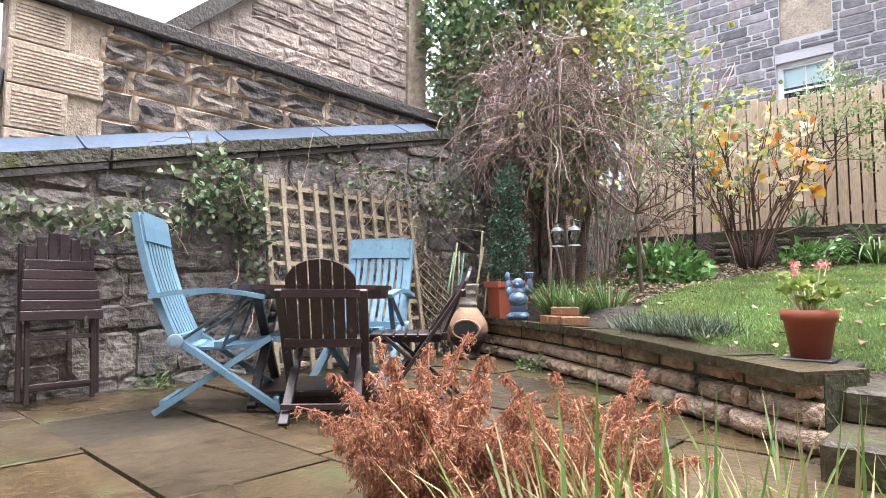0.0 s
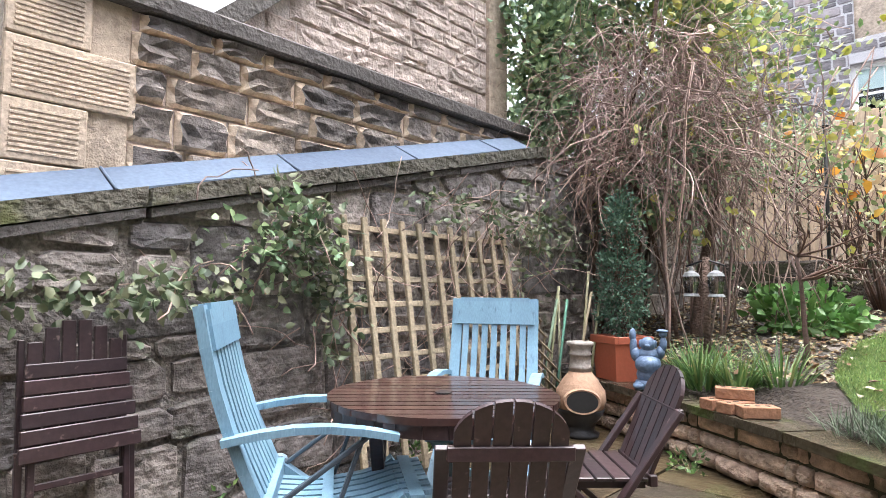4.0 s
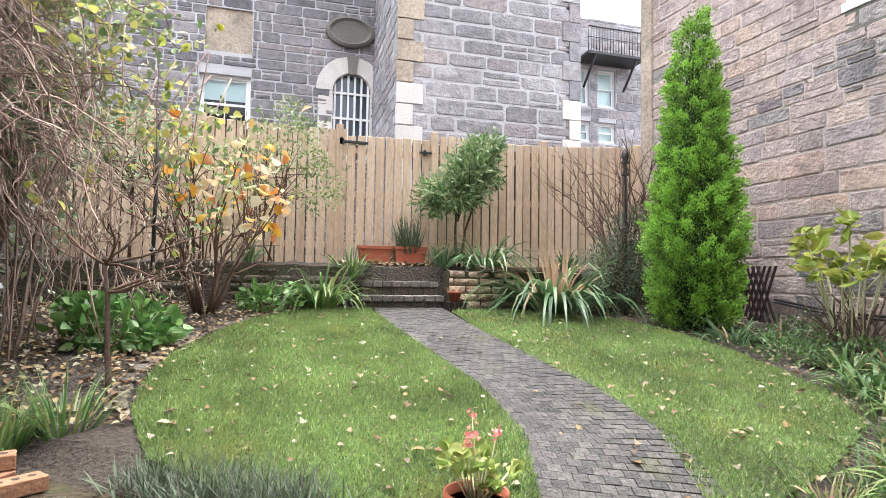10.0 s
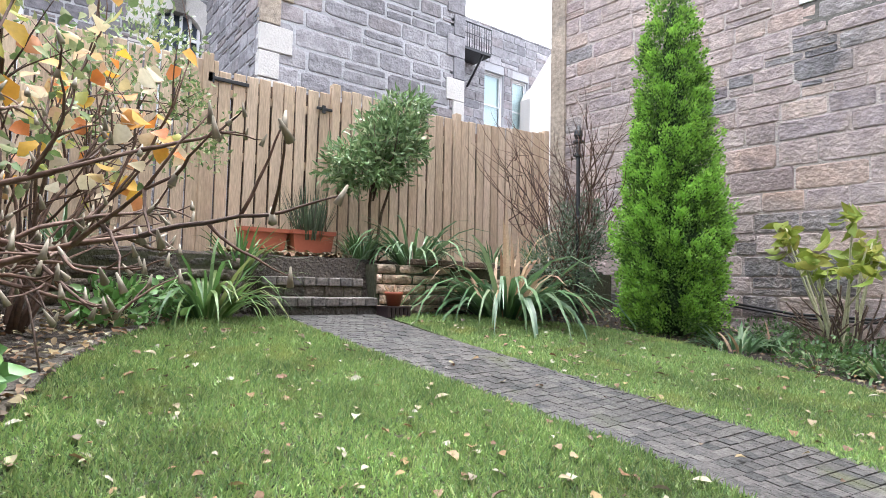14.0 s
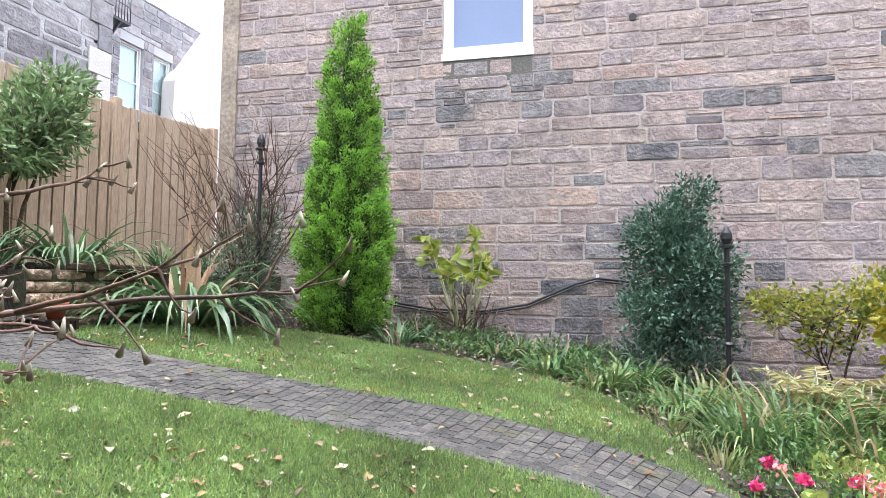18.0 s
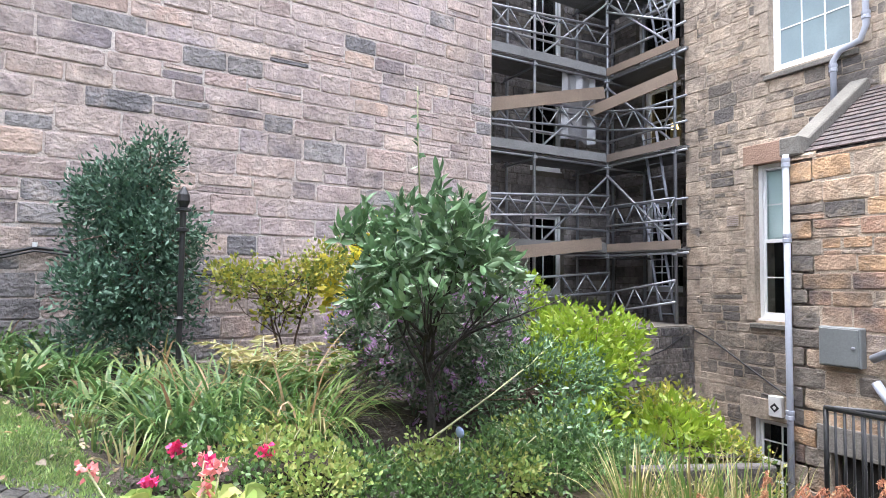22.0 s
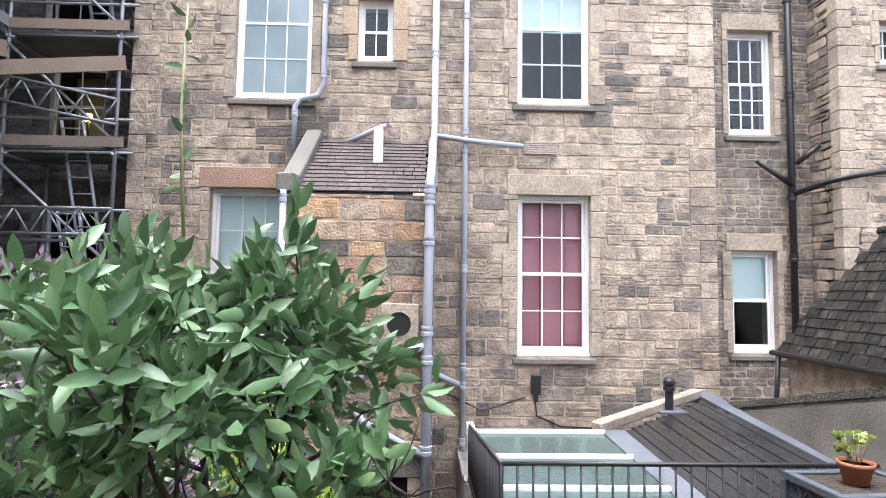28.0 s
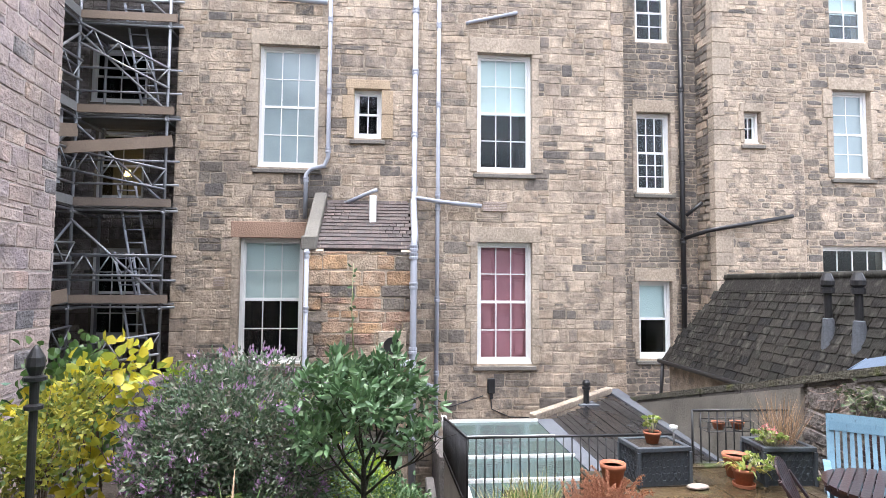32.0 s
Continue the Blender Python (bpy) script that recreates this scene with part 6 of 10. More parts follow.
bal = thing("balcony", fb @ Matrix.Translation((1.4, -0.5, 8.7)), "small black iron balcony on the far house", "balcony")
part("deck", slab(0, 2.1, -0.4, 0.5, -0.08, 0.0), M_BLACK, bal)
part("railing", tubes("railing", [([(x, -0.38, 0), (x, -0.38, 0.8)], 0.012) for x in [0.1 * k for k in range(22)]] + [([(0, -0.38, 0.8), (2.1, -0.38, 0.8)], 0.025), ([(0, -0.38, 0.45), (2.1, -0.38, 0.45)], 0.015)], M_BLACK, 4), M_BLACK, bal)
for x in (0.3, 1.8):
    part("bracket", tubes("bracket", [([(x, -0.35, -0.06), (x, 0.45, -0.9)], 0.04)], M_BLACK, 4), M_BLACK, bal)
structure("wall_far_gable", prism([(0, 0), (5, 0), (5, 11.5), (2.4, 10.6), (0.2, 7.4)], 0, 0.5), M_WHITESTONE, wall_frame(12.2, 17.6, 0, 0.5), "far white-painted gable seen against the sky")

# ---- paving ----
flags = thing("patio_paving", Matrix(), "wet mossy sandstone patio flags", "paving", kind="structure")
rng_p = random.Random(15)
y = -0.58
while y < 4.9:
    h = rng_p.choice((0.45, 0.6, 0.6, 0.75))
    x = -4.03 - rng_p.uniform(0, 0.3)
    while x < 0.75:
        w = rng_p.choice((0.45, 0.6, 0.6, 0.75, 0.9))
        x0, x1, y0, y1 = max(x, -4.04), min(x + w, 0.75), y, min(y + h, 4.9)
        if x1 > -0.6 and y0 < 0.52:
            if y1 > 0.75:
                y0 = 0.525
            else:
                x1 = min(x1, -0.605)
        if x1 > -1.25 and y0 < 0.2:
            if y1 > 0.35:
                y0 = 0.205
            else:
                x1 = min(x1, -1.255)
        if x1 - x0 > 0.06 and y0 < curve_y(min((x0 + x1) / 2, -0.45)) + 0.3:
            z = rng_p.uniform(-0.006, 0.004)
            bm = slab(x0 + 0.007, x1 - 0.007, y0 + 0.007, y1 - 0.007, -0.045, z, 0.003)
            for v in bm.verts:
                v.co.x += rng_p.uniform(-0.006, 0.006)
                v.co.y += rng_p.uniform(-0.006, 0.006)
            part("flagstone", bm, M_FLAG, flags)
        x += w
    y += h
path = thing("path", Matrix(), "curving path of grey block pavers", "path", kind="structure")
pav_kinds = []
for k in range(5):
    b = slab(-0.5, 0.5, -0.5, 0.5, -1, 0)
    me = bpy.data.meshes.new("paver")
    bmesh.ops.bevel(b, geom=[e for e in b.edges if all(v.co.z > -0.5 for v in e.verts)], offset=0.012, segments=1, affect="EDGES")
    b.to_mesh(me)
    b.free()
    me.materials.append(M_PAVER)
    pav_kinds.append(me)


def path_mid(y):
    """The path's middle line, a smooth run through a few stations."""
    pts = [(2.6, 0.06), (3.1, 0.22), (4.0, 0.46), (4.9, 0.53), (6.1, 0.41), (7.0, 0.34), (8.1, 0.33), (8.6, 0.33)]
    for k in range(1, len(pts) - 2):
        (ya, xa), (y0, x0), (y1, x1), (yb, xb) = pts[k - 1:k + 3]
        if y <= y1 or k == len(pts) - 3:
            f, h = (y - y0) / (y1 - y0), y1 - y0
            m0, m1 = (x1 - xa) / (y1 - ya) * h, (xb - x0) / (yb - y0) * h
            return (2 * f ** 3 - 3 * f * f + 1) * x0 + (f ** 3 - 2 * f * f + f) * m0 + (3 * f * f - 2 * f ** 3) * x1 + (f ** 3 - f * f) * m1


bm = bmesh.new()
prev = None
for k in range(27):
    y = 3.1 + 5.05 * k / 26
    pair = [bm.verts.new((path_mid(y) + s * 0.44, y, lawn_z(0, y) + 0.003)) for s in (-1, 1)]
    if prev:
        bm.faces.new((prev[0], prev[1], pair[1], pair[0]))
    prev = pair
part("bedding", bm, M_PATHJOINT, path)
rng_p = random.Random(16)
y, row, laid, more_v, more_f = 3.15, 0, 0, [], []
while y < 8.1:
    bend = (path_mid(y + 0.05) - path_mid(y - 0.05)) / 0.1
    turn = Matrix.Rotation(math.atan((lawn_z(0, y + 0.05) - lawn_z(0, y - 0.05)) / 0.1), 4, "X") @ Matrix.Rotation(-math.atan(bend), 4, "Z")
    for k in range(13 if row % 2 else 12):
        u = (k - 0.5 if row % 2 else k) * 0.071 - 0.426
        a, b = max(u, -0.426), min(u + 0.071, 0.426)
        mid = (a + b) / 2
        yy = y - bend * mid
        m = Matrix.Translation((path_mid(y) + mid / math.sqrt(1 + bend * bend), yy, lawn_z(0, yy) + 0.008 + rng_p.uniform(-0.002, 0.002))) @ turn @ Matrix.Diagonal((b - a - 0.004, 0.063, 0.04, 1))
        me = pav_kinds[rng_p.randrange(5)]
        if laid < 300:
            ob = new("paver", me)
            ob.parent = path
            ob.matrix_basis = m
            laid += 1
        else:
            base = len(more_v)
            more_v += [m @ v.co for v in me.vertices]
            more_f += [tuple(base + q for q in p.vertices) for p in me.polygons]
    y += 0.067 / math.sqrt(1 + bend * bend)
    row += 1
tagged(part("pavers", mesh_from("pavers", more_v, more_f, M_PAVER), M_PAVER, path), kind="stuff")


# ---- patio furniture ----
M_STRUT = mat("dark_slate_blue_paint", (0.045, 0.065, 0.085), rough=0.45, fine=0.2, stain=0.2, bump=0.05)
M_PIVOT = mat("blue_grey_plastic", (0.20, 0.27, 0.33), rough=0.5, fine=0.1, stain=0.2, bump=0.03)


def blue_chair(m):
    """A folding blue recliner: slatted back with a headrest, curved arms, crossed legs."""
    c = thing("reclining_chair", m, "weathered blue wooden folding armchair on the wet patio", "chair", "blue folding chairs")
    W = 0.235
    back0, back1 = Vector((-0.2, 0, 0.36)), Vector((-0.42, 0, 1.03))

    def on_back(s, y, off=0.0):
        p = back0.lerp(back1, s)
        return Vector((p.x - 0.03 * math.sin(math.pi * s) + off, y, p.z))

    for s in (-1, 1):
        bm = bmesh.new()
        pts = [on_back(k / 5, s * (W - 0.01)) for k in range(6)]
        for a, b in zip(pts, pts[1:]):
            bar(bm, a, b, 0.035, 0.06, 0.0, (0, 1, 0))
        part("back_post", bm, M_BLUEPAINT, c)
    for k in range(7):
        y = -0.168 + 0.056 * k
        bm = bmesh.new()
        pts = [on_back(0.04 + 0.76 * j / 4, y, 0.015) for j in range(5)]
        for a, b in zip(pts, pts[1:]):
            bar(bm, a, b, 0.014, 0.034, 0.0, (0, 1, 0))
        part("back_slat", bm, M_BLUEPAINT, c)
    bm = bmesh.new()
    for a, b, w in ((0.78, 0.9, 2 * W), (0.9, 0.98, 2 * W), (0.98, 1.01, 2 * W - 0.06)):
        bar(bm, on_back(a, 0, 0.01), on_back(b, 0, 0.01), w, 0.04, 0.0, (1, 0, 0))
    part("headrest", bm, M_BLUEPAINT, c)
    bm = bmesh.new()
    bar(bm, on_back(0.02, -W, 0.01), on_back(0.02, W, 0.01), 0.04, 0.07)
    part("lower_rail", bm, M_BLUEPAINT, c)
    for k in range(7):
        y = -0.174 + 0.058 * k
        bm = bmesh.new()
        pts = [Vector((-0.2 + 0.56 * j / 5, y, 0.345 - 0.025 * math.sin(j / 5 * math.pi) + 0.075 * (j / 5) ** 2 - (0.03 if j == 5 else 0))) for j in range(6)]
        for a, b in zip(pts, pts[1:]):
            bar(bm, a, b, 0.04, 0.018)
        part("seat_slat", bm, M_BLUEPAINT, c)
    bm = bmesh.new()
    bar(bm, (0.3, -W, 0.38), (0.3, W, 0.38), 0.05, 0.03)
    bar(bm, (0.0, -W, 0.355), (0.0, W, 0.355), 0.04, 0.03)
    part("seat_rail", bm, M_BLUEPAINT, c)
    for s in (-1, 1):
        y = s * (W + 0.03)
        bm = bmesh.new()
        pts = [Vector((-0.33 + 0.56 * k / 5, y, 0.60 + 0.035 * math.sin(k / 5 * math.pi))) for k in range(6)]
        for a, b in zip(pts, pts[1:]):
            bar(bm, a, b, 0.055, 0.024)
        part("armrest", bm, M_BLUEPAINT, c)
        bm = bmesh.new()
        bar(bm, (0.14, y * 0.94, 0.605), (-0.19, y * 0.94, 0.37), 0.014, 0.03, 0.003, (0, 1, 0))
        part("arm_support", bm, M_STRUT, c, "dark slate-blue strut")
        bm = bmesh.new()
        bar(bm, (0.12, y * 0.9, 0.61), (0.02, y * 0.9, 0.33), 0.014, 0.034, 0.003, (0, 1, 0))
        part("arm_support", bm, M_STRUT, c, "dark slate-blue strut")
        bm = bmesh.new()
        bar(bm, (-0.22, y * 0.9, 0.40), (0.32, y * 0.9, 0.015), 0.03, 0.06, 0.0, (0, 1, 0))
        part("leg", bm, M_BLUEPAINT, c)
        bm = bmesh.new()
        bar(bm, (0.26, y * 0.8, 0.39), (-0.3, y * 0.8, 0.015), 0.03, 0.06, 0.0, (0, 1, 0))
        part("leg", bm, M_BLUEPAINT, c)
        part("pivot", lathe([(0.02, -0.024), (0.037, -0.02), (0.041, 0.0), (0.037, 0.02), (0.02, 0.024)], 16), M_PIVOT, c, "blue-grey plastic pivot").matrix_basis = pose(-0.2, y, 0.375, 90)
    bm = bmesh.new()
    bar(bm, (0.29, -W, 0.05), (0.29, W, 0.05), 0.03, 0.04)
    bar(bm, (-0.27, -W * 0.8, 0.05), (-0.27, W * 0.8, 0.05), 0.03, 0.04)
    part("stretcher", bm, M_BLUEPAINT, c)
    return c


def heading(x, y, fx, fy, z=0.0):
    return at_place(x, y, z, math.degrees(math.atan2(fy, fx)))


first_blue = blue_chair(heading(-3.06, 1.58, 0.6, 0.8))
copy_thing(first_blue, heading(-3.19, 2.66, 0.5, -0.87))


def dark_chair(m, folded=False):
    """A dark folding chair with a round-topped slatted back."""
    c = thing("folding_chair", m, "dark-stained wooden folding chair with a rounded slatted back", "chair", "dark folding chairs")
    W = 0.185
    low, high = Vector((-0.12, 0, 0.38)), Vector((-0.30, 0, 0.83))
    run = high - low
    tilt = Matrix((Vector((0, 1, 0)), Vector((0, 1, 0)).cross(run.normalized()), run.normalized())).transposed().to_4x4()
    tilt.translation = low
    for k in range(6):
        y0, y1 = -0.166 + 0.0565 * k, -0.166 + 0.0565 * k + 0.049
        curve = [(y0 + (y1 - y0) * q / 4, run.length * (0.7 + 0.3 * math.sqrt(max(0.0, 1 - ((y0 + (y1 - y0) * q / 4) / 0.172) ** 2)))) for q in (4, 3, 2, 1, 0)]
        bm = prism([(y0, 0.0), (y1, 0.0)] + curve, -0.008, 0.008)
        bmesh.ops.transform(bm, matrix=tilt, verts=bm.verts[:])
        part("back_slat", bm, M_DARKWOOD, c)
    for z in (0.05, 0.62):
        bm = bmesh.new()
        p = low.lerp(high, z)
        bar(bm, (p.x - 0.012, -W, p.z), (p.x - 0.012, W, p.z), 0.03, 0.045, 0.003)
        part("back_rail", bm, M_DARKWOOD, c)
    for s in (-1, 1):
        bm = bmesh.new()
        bar(bm, Vector((0.2, s * (W + 0.012), 0.01)), low.lerp(high, 0.66) + Vector((0, s * (W + 0.012), 0)), 0.022, 0.045, 0.003, (0, 1, 0))
        part("leg", bm, M_DARKWOOD, c)
        bm = bmesh.new()
        bar(bm, Vector((-0.24, s * (W - 0.02), 0.01)), Vector((0.2, s * (W - 0.02), 0.40)), 0.022, 0.045, 0.003, (0, 1, 0))
        part("leg", bm, M_DARKWOOD, c)
    for k in range(6):
        x = -0.12 + 0.068 * k
        part("seat_slat", slab(x, x + 0.06, -W, W, 0.40, 0.416, 0.003), M_DARKWOOD, c)
    for s in (-1, 1):
        part("seat_rail", slab(-0.12, 0.29, s * (W - 0.04) - 0.012, s * (W - 0.04) + 0.012, 0.365, 0.399, 0.003), M_DARKWOOD, c)
    for x, z in ((0.15, 0.09), (-0.2, 0.09)):
        part("stretcher", slab(x - 0.01, x + 0.01, -W, W, z - 0.015, z + 0.015, 0.003), M_DARKWOOD, c)
    return c


first_dark = dark_chair(heading(-2.45, 1.81, -0.72, 0.70) @ Matrix.Diagonal((1, 1, 0.945, 1)))
copy_thing(first_dark, heading(-2.42, 2.46, -0.72, -0.70))

# the chair folded flat against the wall
fc = thing("folded_chair", heading(-3.74, 0.97, 1, 0.05) @ pose(0, 0, 0, 0, -6), "dark wooden folding chair folded flat against the garden wall", "chair")
for k in range(6):
    y = -0.14 + 0.056 * k
    part("back_slat", slab(-0.05, -0.035, y - 0.024, y + 0.024, 0.5, 0.97 - 4.2 * y * y, 0.003), M_DARKWOOD, fc)
for k in range(6):
    z, w = 0.465 + 0.058 * k, 0.205 - 0.006 * k
    part("seat_slat", slab(0.03 - 0.012 * k, 0.048 - 0.012 * k, -w, w, z, z + 0.053, 0.003), M_DARKWOOD, fc)
for s in (-1, 1):
    part("back_post", slab(-0.075, -0.052, s * 0.178 - 0.011, s * 0.178 + 0.011, 0.3, 0.9, 0.003), M_DARKWOOD, fc)
    part("leg", slab(0.0, 0.022, s * 0.16 - 0.012, s * 0.16 + 0.012, 0.02, 0.5, 0.003), M_DARKWOOD, fc)
    part("leg", slab(-0.03, -0.008, s * 0.19 - 0.012, s * 0.19 + 0.012, 0.04, 0.5, 0.003), M_DARKWOOD, fc)
for z in (0.1, 0.36):
    part("stretcher", slab(0.005, 0.018, -0.16, 0.16, z, z + 0.025, 0.003), M_DARKWOOD, fc)
part("stretcher", slab(-0.025, -0.012, -0.19, 0.19, 0.085, 0.11, 0.003), M_DARKWOOD, fc)

table = thing("round_table", at_place(-2.9, 2.03, 0, 45), "round reddish slatted hardwood table, wet with rain", "table")
TR = 0.47
for k in range(13):
    y0, y1 = -TR + 2 * TR * k / 13, -TR + 2 * TR * (k + 1) / 13
    bm = bmesh.new()
    top = []
    for s in (1, -1):
        for j in range(5):
            y = (y0 + 0.005) + (y1 - y0 - 0.01) * (j / 4 if s == 1 else 1 - j / 4)
            top.append((s * math.sqrt(max(TR * TR - y * y, 1e-4)), y))
    a, b = [bm.verts.new((x, y, 0.665)) for x, y in top], [bm.verts.new((x, y, 0.64)) for x, y in top]
    bm.faces.new(a)
    bm.faces.new(b[::-1])
    for i in range(10):
        bm.faces.new((a[i], b[i], b[(i + 1) % 10], a[(i + 1) % 10]))
    part("table_slat", bm, M_TABLEWOOD, table)
bm = bmesh.new()
for i in range(32):
    a0, a1 = 2 * math.pi * i / 32, 2 * math.pi * (i + 1) / 32
    bar(bm, (0.44 * math.cos(a0), 0.44 * math.sin(a0), 0.615), (0.44 * math.cos(a1), 0.44 * math.sin(a1), 0.615), 0.025, 0.05)
part("rim", bm, M_DARKWOOD, table)
for x in (-0.2, 0.2):
    part("cross_rail", slab(x - 0.02, x + 0.02, -0.42, 0.42, 0.60, 0.639), M_DARKWOOD, table)
for s in (-1, 1):
    for d in (-1, 1):
        bm = bmesh.new()
        bar(bm, (s * 0.26, d * 0.3, 0.01), (s * 0.26, -d * 0.26, 0.62), 0.03, 0.05, 0.003, (1, 0, 0))
        part("leg", bm, M_DARKWOOD, table)
for y in (-0.28, 0.28):
    part("stretcher", slab(-0.27, 0.27, y - 0.015, y + 0.015, 0.03, 0.07), M_DARKWOOD, table)
part("lower_shelf", slab(-0.27, 0.27, -0.26, 0.26, 0.072, 0.092, 0.004), M_DARKWOOD, table)
part("parasol_ring", lathe([(0.02, 0.666), (0.035, 0.666), (0.035, 0.67), (0.02, 0.67)], 16), M_BLACK, table)


# ---- trellis and things along the west wall ----
tr = thing("trellis", wall_frame(-3.74, 2.33, 90, 0.02) @ pose(0, 0, 0, -9.5), "weathered square-lattice wooden trellis leaning on the wall", "trellis")
for k in range(11):
    u = 0.155 * k
    part("upright", slab(u - 0.02, u + 0.02, -0.012, 0.012, 0.0, 1.52, 0.003), M_TRELLIS, tr)
for k in range(10):
    v = 0.06 + 0.155 * k
    part("cross_slat", slab(-0.02, 1.57, 0.014, 0.032, v - 0.018, v + 0.018, 0.003), M_TRELLIS, tr)
dl = thing("diamond_trellis", wall_frame(-3.78, 3.85, 78, 0.02) @ pose(0, 0, 0, -14, -12), "expanding diamond-lattice trellis leaning in the corner", "trellis")
for k in range(9):
    for s in (-1, 1):
        u0, u1 = (0.085 * k - 0.3, 0.085 * k + 0.32) if s == 1 else (0.085 * k + 0.32, 0.085 * k - 0.3)
        z0, z1 = 0.0, 0.95
        lo, hi = -0.02, 0.52
        p, q = Vector((u0, 0.012 * s, z0)), Vector((u1, 0.012 * s, z1))
        t0 = max([0.0] + [((lo if q.x > p.x else hi) - p.x) / (q.x - p.x)])
        t1 = min([1.0] + [((hi if q.x > p.x else lo) - p.x) / (q.x - p.x)])
        if t1 - t0 > 0.12:
            bm = bmesh.new()
            bar(bm, p.lerp(q, t0), p.lerp(q, t1), 0.008, 0.024, 0.0, (0, 1, 0))
            part("slat", bm, M_TRELLIS, dl)

rng_t = np.random.default_rng(31)
M_CANE = mat("green_garden_cane", [(0.04, 0.22, 0.16), (0.30, 0.24, 0.15), (0.08, 0.25, 0.10)], rough=0.6, bump=0.1)
for k in range(7):
    x, y = -3.9 + 0.04 * k, 4.2 + 0.06 * k
    cane = thing("garden_cane", at_place(x, y, 0.0), "garden cane leaning in the wall corner", "cane", "garden canes")
    part("cane", tubes("cane", [([(0, 0, 0.0), (-0.1 + 0.25 * rng_t.random(), 0.12, 1.0 + 0.25 * rng_t.random())], 0.011)], M_CANE, 6), M_CANE, cane)

chim = thing("chiminea", at_place(-3.5, 4.2, 0), "pale clay chiminea with a black mouth on a dark base", "chiminea")
M_PALECLAY = mat("bleached_clay", [(0.336, 0.304, 0.272)], rough=0.85, fine=0.25, stain=0.4, bump=0.2)
M_CLAY = mat("pale_clay", [(0.32, 0.20, 0.13)], rough=0.8, fine=0.15, stain=0.35, bump=0.2, spots=((0.46, 0.43, 0.40), 2.0, 0.55, 0.65))
part("base", lathe([(0.13, 0.0), (0.14, 0.03), (0.10, 0.05), (0.11, 0.1), (0.165, 0.17), (0.18, 0.21)], 24), M_BLACK, chim, "sooty dark base", True)
body = part("body", lathe([(0.17, 0.20), (0.188, 0.27), (0.18, 0.34), (0.13, 0.42), (0.082, 0.48)], 28), M_CLAY, chim, "pale clay belly", True)
part("chimney", lathe([(0.082, 0.478), (0.08, 0.5), (0.088, 0.505), (0.08, 0.52), (0.076, 0.60), (0.09, 0.605), (0.078, 0.62), (0.078, 0.66), (0.10, 0.68), (0.10, 0.70), (0.07, 0.70), (0.06, 0.55)], 28), M_PALECLAY, chim, "whitish weathered clay chimney", True)
d = Vector((0.55, -0.83, 0)).normalized()
mouth = lathe([(0.112, -0.06), (0.112, 0.018), (0.128, 0.022), (0.135, 0.0), (0.135, -0.09)], 20, 0.68)
part("mouth_rim", mouth, M_CLAY, chim).matrix_basis = look(d * 0.178 + Vector((0, 0, 0.285)), Vector((0, 0, 0.285)) - d) 
# black disc paints the dark hollow; the belly has no real opening
part("mouth", lathe([(0.001, 0.0), (0.112, 0.0), (0.112, 0.006)], 20, 0.68), M_SHADEBLACK, chim, "black disc painting the dark of the opening").matrix_basis = look(d * 0.193 + Vector((0, 0, 0.285)), Vector((0, 0, 0.285)) - d)


def square_pot(m, w, h, label, material, group=""):
    p = thing("planter", m, label, "planter", group)
    bm = bmesh.new()
    a = [(s * w * 0.40, t * w * 0.40, 0.0) for s, t in ((-1, -1), (1, -1), (1, 1), (-1, 1))]
    b = [(x * 1.2, y * 1.2, h) for x, y, _ in a]
    va, vb = [bm.verts.new(q) for q in a], [bm.verts.new(q) for q in b]
    bm.faces.new(va[::-1])
    for i in range(4):
        bm.faces.new((va[i], va[(i + 1) % 4], vb[(i + 1) % 4], vb[i]))
    part("body", bm, material, p)
    bm = bmesh.new()
    e = w * 0.5
    for q in ((-e, e, -e, -e + 0.035), (-e, e, e - 0.035, e), (-e, -e + 0.035, -e + 0.035, e - 0.035), (e - 0.035, e, -e + 0.035, e - 0.035)):
        box(bm, *q, h - 0.05, h + 0.01, None, 0.004)
    part("rim", bm, material, p)
    part("soil", slab(-e + 0.03, e - 0.03, -e + 0.03, e - 0.03, h - 0.06, h - 0.03), M_SOIL, p)
    return p


def round_pot(m, r, h, label, material=M_TERRA, group="", saucer=False, soil=True):
    p = thing("plant_pot", m, label, "plant pot", group)
    part("body", lathe([(r * 0.66, 0.0), (r * 0.92, h * 0.78), (r * 1.0, h * 0.78), (r * 1.03, h), (r * 0.92, h), (r * 0.88, h * 0.86)], 22), material, p, "", True)
    if soil:
        part("soil", lathe([(0.001, h * 0.84), (r * 0.9, h * 0.85), (r * 0.9, h * 0.86)], 16), M_SOIL, p)
    if saucer:
        part("saucer", lathe([(r * 0.7, -0.0), (r * 0.98, 0.0), (r * 1.02, 0.035), (r * 0.95, 0.035), (r * 0.9, 0.012)], 22), material, p)
    return p


square_pot(at_place(-3.42, 4.72, 0.375, -30), 0.36, 0.34, "square terracotta planter at the wall's end", M_PLASTIC)


